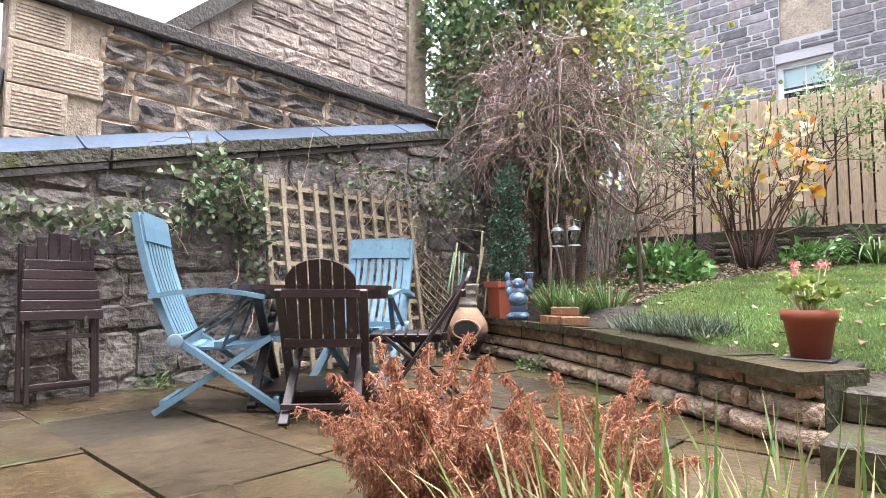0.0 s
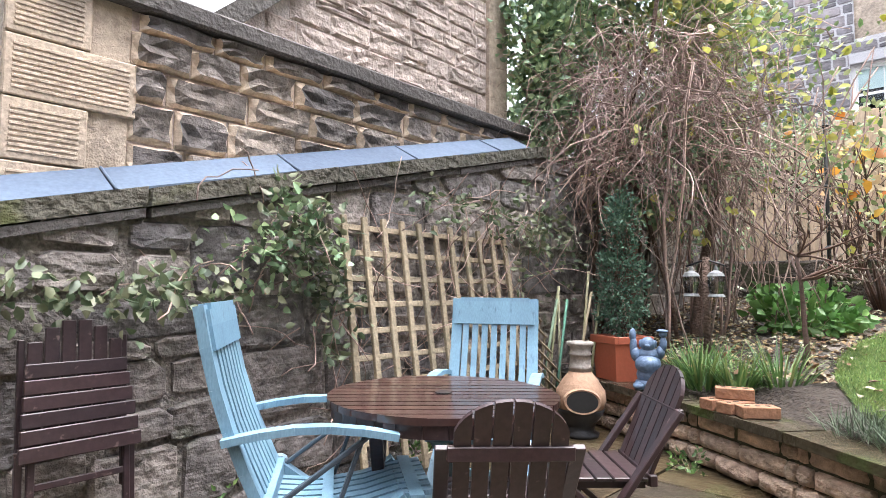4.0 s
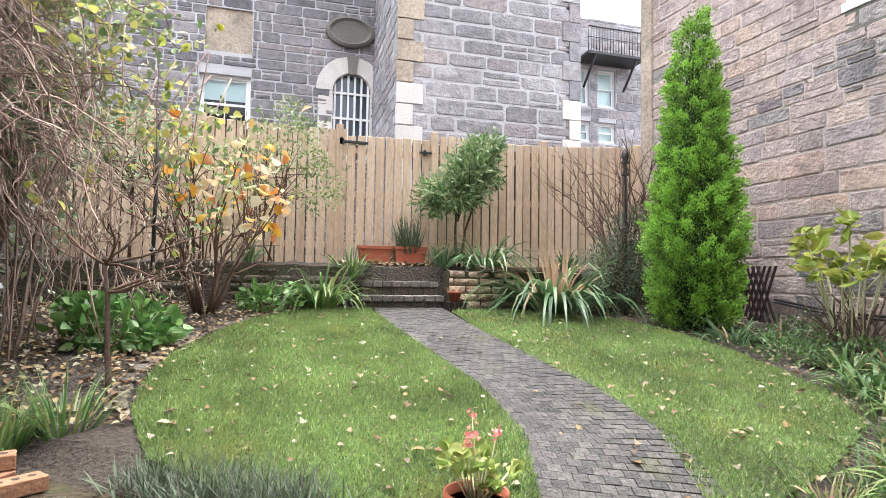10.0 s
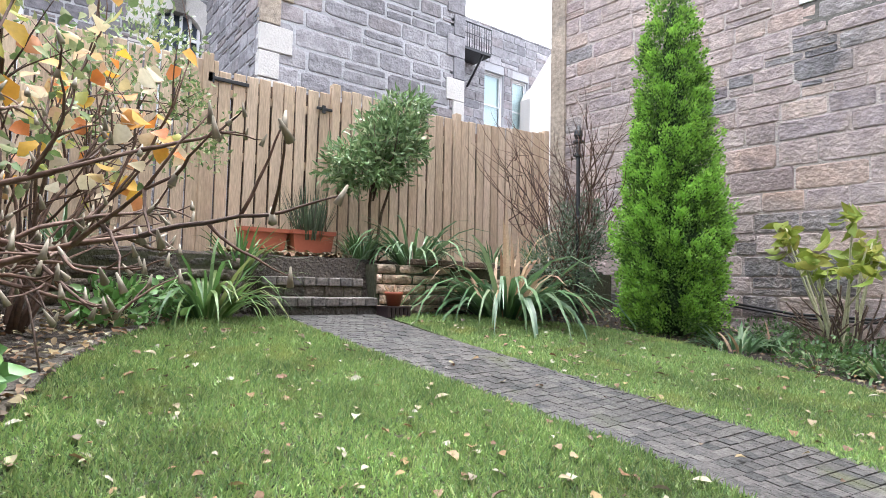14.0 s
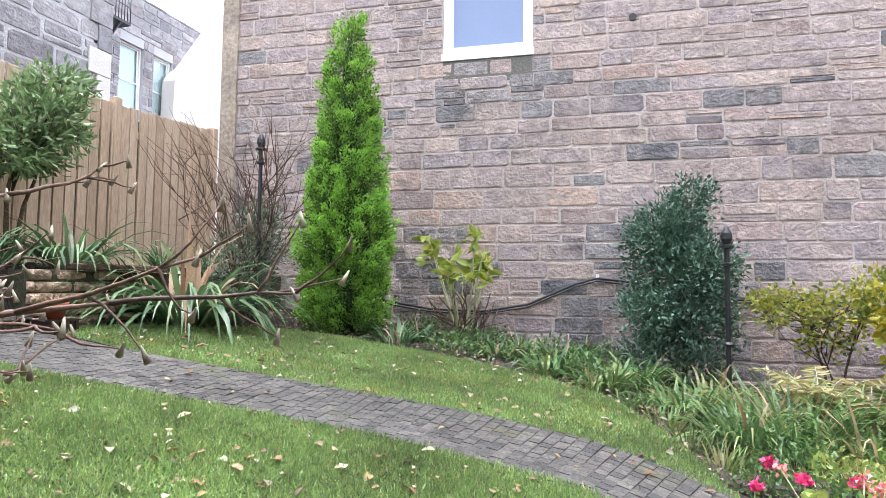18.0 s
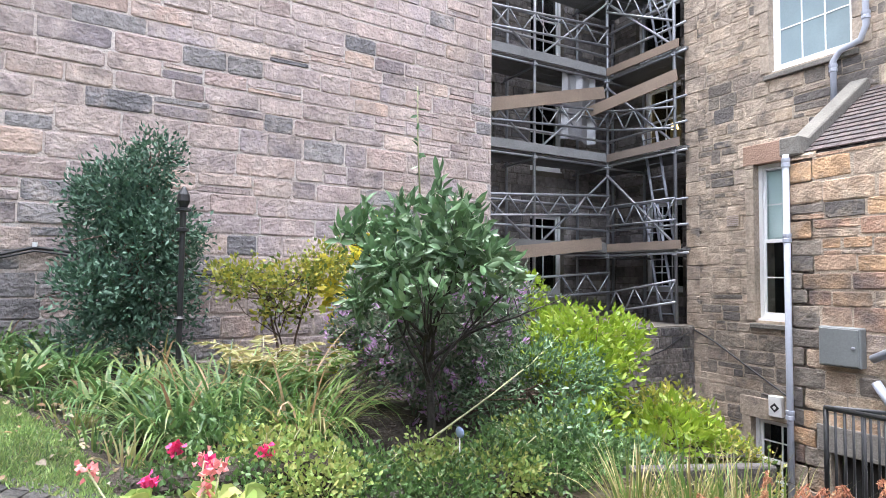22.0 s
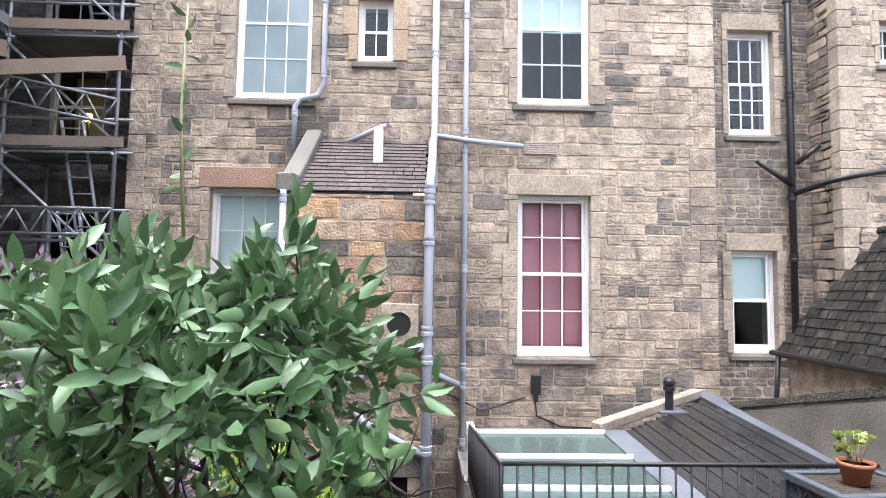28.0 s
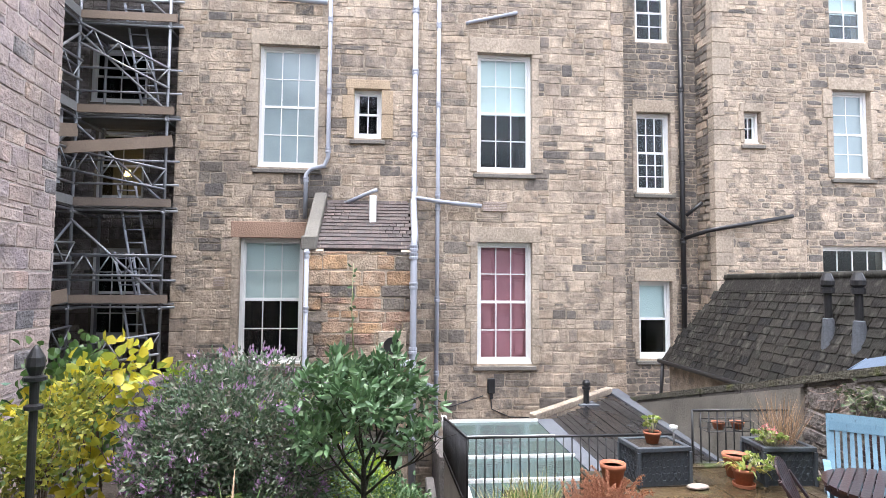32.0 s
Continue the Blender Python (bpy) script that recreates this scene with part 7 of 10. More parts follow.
def shrub(name, m, label, category, material, blobs, leaf, seed, trunk=None, fine=False, per=14, spread=0.05, extra=None, group=""):
    """A bush: woody stems and a crown of leaves in clumps."""
    t = thing(name, m, label, category, group)
    rng = np.random.default_rng(seed)
    P, Wy = [], []
    for c, r, clumps in blobs:
        p, w = cloud(rng, c, r, clumps, per, spread)
        P.append(p)
        Wy.append(w)
    p, w = np.concatenate(P), np.concatenate(Wy)
    n = len(p)
    part("crown", leaves("crown", p, w, leaf[0] * (0.7 + 0.6 * rng.random(n)), leaf[1] * (0.8 + 0.4 * rng.random(n)), material, fine, rng=rng), material, t)
    if trunk:
        paths = []
        for base, top, r in trunk:
            pts = [Vector(base).lerp(Vector(top), k / 5) + Vector(rng.normal(size=3)) * 0.02 * (0 < k < 5) for k in range(6)]
            paths.append((pts, [r * (1 - 0.5 * k / 5) for k in range(6)]))
        for k in range(26):
            c, rr, _ = blobs[int(rng.integers(0, len(blobs)))]
            b, top, r = trunk[int(rng.integers(0, len(trunk)))]
            s = Vector(b).lerp(Vector(top), 0.55 + 0.45 * rng.random())
            e = Vector(c) + Vector(rng.normal(size=3) * np.array(rr) * 0.6)
            mid = s.lerp(e, 0.5) + Vector(rng.normal(size=3)) * 0.05
            paths.append(([s, mid, e], [r * 0.45, r * 0.3, r * 0.12]))
        part("branch_work", tubes("branches", paths, M_BARK, 5), M_BARK, t)
    else:
        low = min(b[0][2] - b[1][2] for b in blobs)
        idx = rng.integers(0, n, 14)
        part("stem_tangle", tubes("stems", [([(0.25 * p[i][0], 0.25 * p[i][1], min(low, 0.0)), (0.7 * p[i][0], 0.7 * p[i][1], 0.6 * p[i][2] + 0.4 * min(low, 0.0)), tuple(p[i])], 0.003) for i in idx], M_STEM, 4), M_STEM, t)
    if extra:
        mt, cnt, size, nm = extra
        c, r = np.array(blobs[0][0]), np.array(blobs[0][1])
        outer = np.argsort(-np.linalg.norm((p - c) / r, axis=1))[:n // 2]
        idx = np.repeat(rng.choice(outer, cnt // 10), 10)
        cnt = len(idx)
        part(nm, leaves(nm, p[idx] + unit(w[idx]) * 0.05 + rng.normal(size=(cnt, 3)) * 0.02, w[idx] + np.array([0, 0, 0.6]), size * (0.7 + 0.6 * rng.random(cnt)), size * 0.5, mt, False, rng=rng), mt, t)
    return t


shrub("potted_shrub", at_place(-3.42, 4.72, 0.67), "upright dark blue-green shrub in the terracotta planter", "shrub", M_EVERGREEN,
      [((0, 0, 0.45), (0.2, 0.2, 0.42), 130), ((0.02, 0, 0.95), (0.13, 0.13, 0.3), 60)], (0.035, 0.02), 41, [((0, 0, -0.02), (0.02, 0, 0.9), 0.012), ((0.03, 0, -0.02), (-0.06, 0.03, 0.7), 0.01)], per=16, spread=0.035)

M_STATUE = mat("blue_grey_glazed_stone", (0.12, 0.18, 0.28), rough=0.45, fine=0.2, stain=0.35, bump=0.2, spots=((0.06, 0.09, 0.14), 9.0, 0.58, 0.7))
bm = bmesh.new()
for c, r in (((0, 0, 0.04), (0.10, 0.085, 0.05)), ((0, 0, 0.11), (0.085, 0.075, 0.08)), ((0, -0.02, 0.185), (0.095, 0.085, 0.075)), ((0, 0, 0.25), (0.08, 0.06, 0.06)), ((0, -0.01, 0.325), (0.055, 0.055, 0.058)),
             ((-0.085, -0.01, 0.25), (0.035, 0.035, 0.055)), ((0.085, 0.0, 0.27), (0.032, 0.032, 0.05)), ((0.105, 0.0, 0.33), (0.026, 0.026, 0.06)), ((0.105, 0.0, 0.40), (0.03, 0.03, 0.025)), ((0.1, 0.0, 0.425), (0.045, 0.04, 0.012)),
             ((-0.06, -0.05, 0.03), (0.045, 0.055, 0.03)), ((0.06, -0.05, 0.03), (0.045, 0.055, 0.03)), ((-0.1, 0.0, 0.30), (0.028, 0.03, 0.09)), ((-0.105, 0.0, 0.39), (0.026, 0.026, 0.05)), ((0, -0.055, 0.318), (0.02, 0.02, 0.016)), ((-0.05, 0, 0.33), (0.014, 0.02, 0.03)), ((0.05, 0, 0.33), (0.014, 0.02, 0.03))):
    blob(bm, c, r, 2)
st = part("garden_statue", bm, M_STATUE, None, "", True)
st.matrix_world = at_place(-3.06, 4.40, 0.373, 20)
tagged(st, "blue-grey stone garden statue with both arms raised on the wall coping", "statue")

brick_me = None
for k, (x, y, z, r) in enumerate(((-2.46, 4.03, 0.378, 62), (-2.35, 3.98, 0.378, 66), (-2.22, 3.93, 0.378, 40), (-2.38, 4.06, 0.445, 20))):
    b = thing("brick", at_place(x, y, z, r), "loose orange perforated brick lying on the coping", "brick", "loose bricks")
    if brick_me is None:
        bm = slab(-0.105, 0.105, -0.05, 0.05, 0, 0.064, 0.004)
        brick_me = part("brick_body", bm, M_BRICK, b).data
        # dark disc laid on top, painting the shade of a perforation
        hole_me = tubes("hole", [([(0, 0, 0.06), (0, 0, 0.0655)], 0.016)], M_SOIL, 10, False)
    else:
        part("brick_body", brick_me, M_BRICK, b)
    for x in (-0.06, 0, 0.06):
        part("hole", hole_me, M_SOIL, b).location = (x, 0, 0)

# lantern post
lp = thing("lantern_post", at_place(-2.79, 4.85, 0.5), "thin post with two glass garden lanterns hung from it", "lantern")
part("post", tubes("post", [([(0, 0, -0.02), (0.0, 0, 0.85)], 0.028)], M_BARK, 8), M_BARK, lp)
part("arm", tubes("arm", [([(-0.14, -0.02, 0.78), (0, 0, 0.83), (0.14, -0.02, 0.78)], 0.008)], M_BLACK, 6), M_BLACK, lp)
M_LANTERN = glass_mat("lantern_glass", (0.75, 0.75, 0.75), 0.6)
for s in (-0.09, 0.09):
    lan = part("lantern", lathe([(0.045, 0.57), (0.06, 0.66), (0.055, 0.7)], 12), M_LANTERN, lp)
    lan.location = (s, -0.06, 0)
    part("cap", lathe([(0.065, 0.7), (0.05, 0.725), (0.015, 0.745), (0.01, 0.78)], 12), M_METERBOX, lan)
    part("base", lathe([(0.05, 0.545), (0.062, 0.55), (0.05, 0.57)], 12), M_METERBOX, lan)

# geranium on the wall end
gp = round_pot(at_place(-0.54, 3.06, 0.328), 0.112, 0.23, "terracotta pot of pink geraniums on the wall end", M_PLASTIC)
part("saucer", slab(-0.1, 0.1, -0.1, 0.1, -0.0, 0.015, 0.004), M_BLACK, gp)


def geranium(name, m, label, seed, n=26, r=0.13, flowers=7):
    g = thing(name, m, label, "flowering plant")
    rng = np.random.default_rng(seed)
    a = rng.random(n) * 2 * math.pi
    rr = r * np.sqrt(rng.random(n))
    tip = np.stack([np.cos(a) * rr, np.sin(a) * rr, 0.06 + 0.12 * rng.random(n)], axis=1)
    part("stem_tangle", tubes("stems", [([(t[0] * 0.2, t[1] * 0.2, -0.02), tuple(t)], 0.003) for t in tip], M_STEM, 4), M_STEM, g)
    d = np.stack([np.cos(a), np.sin(a), 0.1 * np.ones(n)], axis=1)
    P = np.repeat(tip, 5, axis=0)
    ang = np.tile(np.linspace(-1.2, 1.2, 5), n) + np.repeat(a, 5)
    D = np.stack([np.cos(ang), np.sin(ang), 0.15 + 0.3 * rng.random(len(ang))], axis=1)
    part("foliage", leaves("foliage", P, D, 0.05, 0.045, M_LIMELEAF, True, rng=rng), M_LIMELEAF, g)
    for k in range(flowers):
        q = Vector((rng.normal() * r * 0.5, rng.normal() * r * 0.5, 0.15 + 0.09 * rng.random()))
        part("flower_stem", tubes("flower_stem", [([(q.x * 0.3, q.y * 0.3, 0.0), tuple(q)], 0.0025)], M_STEM, 4), M_STEM, g)
        pp = np.tile(np.array(q), (16, 1)) + rng.normal(size=(16, 3)) * 0.008
        part("flower_head", leaves("flower_head", pp, rng.normal(size=(16, 3)) + np.array([0, 0, 0.3]), 0.017, 0.015, M_REDFLOWER, False, rng=rng), M_REDFLOWER, g)
    return g


M_LIMELEAF = mat("light_green_round_leaf", [(0.213, 0.312, 0.074), (0.279, 0.377, 0.098), (0.361, 0.361, 0.115), (0.164, 0.262, 0.066)], rough=0.5, fine=0.1, stain=0.1, bump=0, leafy=0.35)
geranium("geranium", at_place(-0.54, 3.06, 0.53), "pink geranium with pale green and yellowing leaves in its pot", 51, 24, 0.12, 5)

# rust-brown dry astilbe and grasses at the patio edge
ast = thing("dry_astilbe", at_place(-0.96, 1.02, 0.0), "rust-brown dried astilbe plumes at the patio edge", "plant")
rng = np.random.default_rng(61)
paths, P, D = [], [], []
for k in range(62):
    a, rr = rng.random() * 2 * math.pi, 0.30 * math.sqrt(rng.random())
    b = Vector((0.3 * rr * math.cos(a), 0.3 * rr * math.sin(a), 0))
    way = Vector((math.cos(a) * rr * 1.5, math.sin(a) * rr * 1.5, 1))
    pts = wander(rng, b, way, 0.29 + 0.19 * rng.random() + (0.12 if k % 7 == 0 else 0.0), 9, 0.07, 0.0)
    tip = Vector((math.cos(a), math.sin(a), 0)) * 0.05
    pts[-1] += tip + Vector((0, 0, -0.035))
    pts[-2] += tip * 0.4 + Vector((0, 0, -0.008))
    paths.append((pts, 0.0026))
    for i in range(3, 10):
        for j in range(9):
            s = rng.random()
            p = pts[i - 1].lerp(pts[i], s)
            ang = rng.random() * 2 * math.pi
            reach = (0.078 - 0.0062 * i) * (0.5 + 0.6 * rng.random())
            out = Vector((math.cos(ang), math.sin(ang), 0.25))
            for q in range(19):
                f = (q + 0.5) / 19
                P.append(p + out * reach * f - Vector((0, 0, 1.2 * reach * f * f)) + Vector(rng.normal(size=3)) * 0.003)
                D.append(out * (1 - f) + Vector((0, 0, -0.3 - 1.3 * f)) + Vector(rng.normal(size=3)) * 0.45)
part("stem_tangle", tubes("stems", paths, M_RUST, 4), M_RUST, ast)
P, D = np.array(P), np.array(D)
part("plume_mass", leaves("plumes", P, D, 0.007 + 0.008 * rng.random(len(P)), 0.0032, M_RUST, False, rng=rng, curl=0.5), M_RUST, ast)
ast2 = copy_thing(ast, at_place(-0.68, 1.24, -0.0, 140) @ Matrix.Scale(0.88, 4))
M_SEDGE = mat("yellow_green_sedge", [(0.090, 0.176, 0.041), (0.131, 0.221, 0.049), (0.197, 0.230, 0.074), (0.246, 0.189, 0.090)], rough=0.5, fine=0.1, stain=0.1, bump=0, leafy=0.4)
for x, y, s, n in ((-0.16, 0.98, 5, 70), (-0.30, 0.88, 6, 60), (0.06, 1.08, 7, 60), (-0.44, 0.80, 8, 36)):
    g = thing("ornamental_grass", at_place(x, y, 0.0), "yellow-green ornamental grass at the patio edge", "grass", "patio edge grasses")
    part("dead_tuft", tuft("dead_blades", (0, 0, 0), n, 0.08, 0.44, 0.010, 1.1, M_STRAW, s + 40, lean=0.45), M_STRAW, g)
    part("blade_tuft", tuft("blades", (0, 0, 0), n, 0.07, 0.5, 0.011, 0.7, M_SEDGE, s, lean=0.3), M_SEDGE, g)

# lavender and grass clumps on the bed edge
lav = thing("lavender", at_place(0, 0, 0), "low grey-green lavender sprawling over the coping", "shrub")
M_LAV = mat("lavender_leaf", [(0.072, 0.113, 0.060), (0.111, 0.149, 0.088), (0.051, 0.081, 0.044), (0.102, 0.090, 0.076)], rough=0.7, fine=0.1, stain=0.2, bump=0, leafy=0.2)
rng = np.random.default_rng(71)
B, D = [], []
for k in range(3000):
    f = rng.random()
    c = np.array([-1.72 + 0.64 * f, 3.93 - 0.42 * f, 0.38]) + rng.normal(size=3) * np.array([0.09, 0.09, 0.0])
    B.append(c)
    D.append(np.array([rng.normal() * 0.8, rng.normal() * 0.8, 0.9]))
part("sprig_tuft", ribbons("sprigs", B, D, 0.07 + 0.11 * rng.random(3000), 0.007, 0.4, M_LAV, rng, 3), M_LAV, lav)
for x, y, s, L, n in ((-2.72, 4.5, 1, 0.44, 150), (-2.45, 4.4, 2, 0.38, 110), (-2.22, 4.5, 3, 0.46, 80), (-2.95, 4.75, 4, 0.36, 70)):
    g = thing("grass_clump", at_place(x, y, 0.4), "fresh green arching grass clump in the bed", "grass", "bed grasses")
    part("blade_tuft", tuft("blades", (0, 0, 0), n, 0.09, L, 0.014, 1.1, M_STRAP, 80 + s, lean=0.5), M_STRAP, g)
lawn_edge = thing("lawn_edging", Matrix(), "curved edging of damp stones beside the lawn", "edging", kind="structure")
edge_pts = [(-0.9, 8.1), (-1.5, 7.5), (-1.82, 6.75), (-2.08, 5.9), (-2.13, 5.2), (-2.05, 4.7)]
for (xa, ya), (xb, yb) in zip(edge_pts, edge_pts[1:]):
    for k in range(3):
        p, q = Vector((xa, ya, 0)).lerp(Vector((xb, yb, 0)), k / 3 + 0.02), Vector((xa, ya, 0)).lerp(Vector((xb, yb, 0)), (k + 1) / 3 - 0.02)
        bm = bmesh.new()
        bar(bm, (p.x, p.y, lawn_z(0, p.y) - 0.022), (q.x, q.y, lawn_z(0, q.y) - 0.018), 0.12, 0.06, 0.012)
        part("edging_stone", bm, M_BLOCK_DARK, lawn_edge)

# ---- vine thicket, ivy and climbers ----
vine = thing("vine_thicket", at_place(-3.55, 5.75, 0.6), "dense tangle of brown bare vine stems over a dark trunk", "climber")
rng = np.random.default_rng(91)
part("trunk", tubes("trunk", [(wander(rng, (-0.1, -0.35, -0.05), (0.02, -0.02, 1), 1.7, 7, 0.06, 0.1), [0.085, 0.08, 0.07, 0.07, 0.06, 0.05, 0.05, 0.04])], M_BARK, 9), M_BARK, vine)
part("trunk", tubes("trunk", [(wander(rng, (0.35, 0.0, -0.05), (0.1, 0, 1), 1.6, 7, 0.07, 0.1), [0.06, 0.055, 0.05, 0.05, 0.04, 0.04, 0.03, 0.03])], M_BARK, 9), M_BARK, vine)
paths = []
for k in range(1900):
    a = rng.random() * 2 * math.pi
    r = math.sqrt(rng.random())
    top = Vector((0.62 * r * math.cos(a) - 0.12, 0.7 * r * math.sin(a), 1.45 + 1.65 * rng.random() * (1 - 0.35 * r)))
    way = Vector((math.cos(a) * 0.9, math.sin(a) * 0.9, 0.6 + 0.5 * rng.normal())) + Vector(rng.normal(size=3)) * 0.45
    pts = wander(rng, top, way, 0.7 + 0.9 * rng.random(), 12, 0.34, -0.17)
    paths.append((pts, 0.0022 + 0.0045 * rng.random() ** 3))
for k in range(16):
    a = rng.random() * 2 * math.pi
    b = Vector((0.6 * math.cos(a), 0.5 * math.sin(a) - 0.1, -0.05))
    paths.append((wander(rng, b, (rng.normal() * 0.12, rng.normal() * 0.12, 1), 2.0 + 0.6 * rng.random(), 8, 0.1, 0.05), 0.008 + 0.012 * rng.random() ** 2))
part("stem_tangle", tubes("stems", paths, M_TWIG, 3), M_TWIG, vine)
p, w = cloud(rng, (0.1, 0, 2.3), (1.25, 0.95, 1.5), 90, 3, 0.1, 0.4)
part("foliage", leaves("leaves", p, w, 0.06 + 0.06 * rng.random(len(p)), 0.07, M_YELLEAF, True, rng=rng), M_YELLEAF, vine)
dm = thing("ivy_mass", at_place(-3.9, 6.0, 0.6), "dark ivy mass climbing above the vine thicket", "ivy")
rng = np.random.default_rng(92)
P, Wy = [], []
for c, r, n in (((0.15, 0.3, 3.55), (0.75, 0.8, 0.75), 270), ((0.2, 0.9, 2.6), (0.6, 0.7, 1.2), 60), ((0.5, 1.3, 1.6), (0.5, 0.6, 1.2), 40), ((0.5, 0.0, 4.0), (0.5, 0.5, 0.5), 150), ((-0.1, -0.6, 3.2), (0.25, 0.4, 0.9), 60), ((0.2, 1.6, 3.2), (0.7, 0.8, 0.9), 40), ((-0.25, -0.75, 3.5), (0.3, 0.5, 1.2), 150), ((-0.35, -0.95, 2.9), (0.2, 0.35, 0.9), 90), ((-0.5, -1.15, 3.3), (0.25, 0.3, 1.3), 150), ((-0.4, -1.0, 2.2), (0.25, 0.3, 0.6), 110), ((0.3, -0.2, 1.75), (0.7, 0.6, 0.65), 200), ((0.1, -0.3, 4.3), (0.6, 0.7, 0.6), 190), ((0.9, 0.6, 3.7), (0.5, 0.6, 0.7), 60)):
    p, w = cloud(rng, c, r, n, 14, 0.07)
    P.append(p)
    Wy.append(w)
p, w = np.concatenate(P), np.concatenate(Wy)
pale = (rng.random(len(p)) < 0.2 + 0.3 * (p[:, 0] > 0.1)) & (p[:, 2] > 2.4)
for name, mt, keep in (("foliage", M_IVY, ~pale), ("yellow_foliage", M_CLIMBER, pale)):
    q = p[keep]
    part(name, leaves(name, q, w[keep], 0.055 + 0.04 * rng.random(len(q)), 0.05, mt, True, rng=rng), mt, dm)
part("stem_tangle", tubes("stems", [(wander(rng, (rng.normal() * 0.3, rng.normal() * 0.4, 0), (rng.normal() * 0.1, rng.normal() * 0.1, 1), 3.6, 9, 0.12, 0.1), 0.02) for k in range(9)], M_BARK, 5), M_BARK, dm)
ya = thing("yellow_climber", at_place(-3.0, 6.4, 0.8), "sparse climber with pale yellow-green autumn leaves", "climber")
rng = np.random.default_rng(93)
P, Wy = [], []
for c, r, n in (((-0.35, -0.5, 2.9), (0.5, 0.5, 0.6), 90), ((0, 0, 2.6), (0.6, 0.5, 0.8), 100), ((0.6, 0.4, 2.2), (0.6, 0.5, 0.9), 50), ((1.1, 0.6, 1.5), (0.4, 0.5, 0.7), 24)):
    p, w = cloud(rng, c, r, n, 7, 0.09, 0.3)
    P.append(p)
    Wy.append(w)
p, w = np.concatenate(P), np.concatenate(Wy)
part("foliage", leaves("leaves", p, w, 0.045 + 0.05 * rng.random(len(p)), 0.05, M_CLIMBER, True, rng=rng), M_CLIMBER, ya)
i2 = rng.integers(0, len(p), 300)
part("yellow_foliage", leaves("yellow_leaves", p[i2] + 0.03, w[i2], 0.07 + 0.06 * rng.random(300), 0.075, M_YELLEAF, True, rng=rng), M_YELLEAF, ya)
part("stem_tangle", tubes("stems", [(wander(rng, (0.5 * rng.normal(), 0.3 * rng.normal(), 0), (rng.normal() * 0.2, rng.normal() * 0.2, 1), 2.6, 9, 0.14, 0.08), 0.007) for k in range(34)], M_TWIG, 4), M_TWIG, ya)


def wall_climber(name, spots, label, seed, material, leaf=0.05):
    c = thing(name, wall_frame(-4.05, 0.0, 90, 0.0), label, "climber")
    rng = np.random.default_rng(seed)
    P, Wy, paths = [], [], []
    for (u, v), (ru, rv), n in spots:
        q = np.stack([u + rng.normal(size=n) * ru, -0.07 - 0.16 * rng.random(n), v + rng.normal(size=n) * rv], axis=1)
        P.append(np.repeat(q, 5, axis=0) + rng.normal(size=(n * 5, 3)) * 0.045)
        Wy.append(rng.normal(size=(n * 5, 3)) * 0.6 + np.array([0, -0.6, -0.25]))
        for k in range(5):
            paths.append((wander(rng, (u + rng.normal() * ru, -0.08, v + rng.normal() * rv), (rng.normal(), -0.05, -0.3 + rng.normal() * 0.4), 0.25 + rng.random() * 0.3, 6, 0.25, -0.05), 0.004))
    p, w = np.concatenate(P), np.concatenate(Wy)
    p[:, 1] = np.minimum(p[:, 1], -0.06)
    part("foliage", leaves("leaves", p, w, leaf * (0.7 + 0.7 * rng.random(len(p))), leaf * 0.6, material, True, rng=rng), material, c)
    part("stem_tangle", tubes("stems", paths, M_TWIG, 4), M_TWIG, c)
    return c


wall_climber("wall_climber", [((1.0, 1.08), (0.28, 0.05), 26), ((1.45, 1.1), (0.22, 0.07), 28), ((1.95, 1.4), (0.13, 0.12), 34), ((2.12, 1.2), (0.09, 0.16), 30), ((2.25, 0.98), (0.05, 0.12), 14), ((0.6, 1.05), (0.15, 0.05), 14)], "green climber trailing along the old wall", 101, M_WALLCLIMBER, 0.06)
wall_climber("wall_ivy", [((1.95, 1.42), (0.12, 0.1), 22), ((1.75, 1.28), (0.12, 0.08), 12)], "dark green ivy leaves on the old wall", 102, M_IVY, 0.06)
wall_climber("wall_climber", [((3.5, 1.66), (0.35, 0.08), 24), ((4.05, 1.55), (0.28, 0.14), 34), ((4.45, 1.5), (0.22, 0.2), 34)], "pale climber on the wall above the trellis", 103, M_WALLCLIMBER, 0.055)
rng = np.random.default_rng(104)
ws = thing("bare_climber", wall_frame(-4.05, 0, 90, 0), "bare climber stems criss-crossing the wall behind the trellis", "climber")
part("stem_tangle", tubes("stems", [(wander(rng, (2.3 + 2.0 * rng.random(), -0.08, 0.2 + 1.3 * rng.random()), (rng.normal(), 0, rng.normal()), 0.35 + 0.4 * rng.random(), 7, 0.2, 0.0), 0.0035) for k in range(130)], M_TWIG, 4), M_TWIG, ws)

# ---- shrubs of the back border ----
M_REDTWIG = mat("reddish_brown_stem", [(0.105, 0.060, 0.042), (0.14, 0.082, 0.058), (0.075, 0.048, 0.038)], rough=0.8, fine=0.3, stain=0.3, bump=0.3)
cot = thing("smoke_bush", at_place(-1.96, 7.73, 0.93), "many-stemmed shrub with sparse orange and cream autumn leaves", "shrub")
rng = np.random.default_rng(111)
paths, tips = [], []
for k in range(17):
    a = rng.random() * 2 * math.pi
    p2, t2 = branching(rng, (0.1 * math.cos(a), 0.1 * math.sin(a), -0.03), (math.cos(a) * 0.38, math.sin(a) * 0.3, 1), 1.15, 0.019, 2, 0.1, 0.06, 3, 0.45, 0.6)
    paths += p2
    tips += t2
part("stem_tangle", tubes("stems", paths, M_REDTWIG, 5), M_REDTWIG, cot)
T = np.array([t for t in tips if t.z > 0.85])
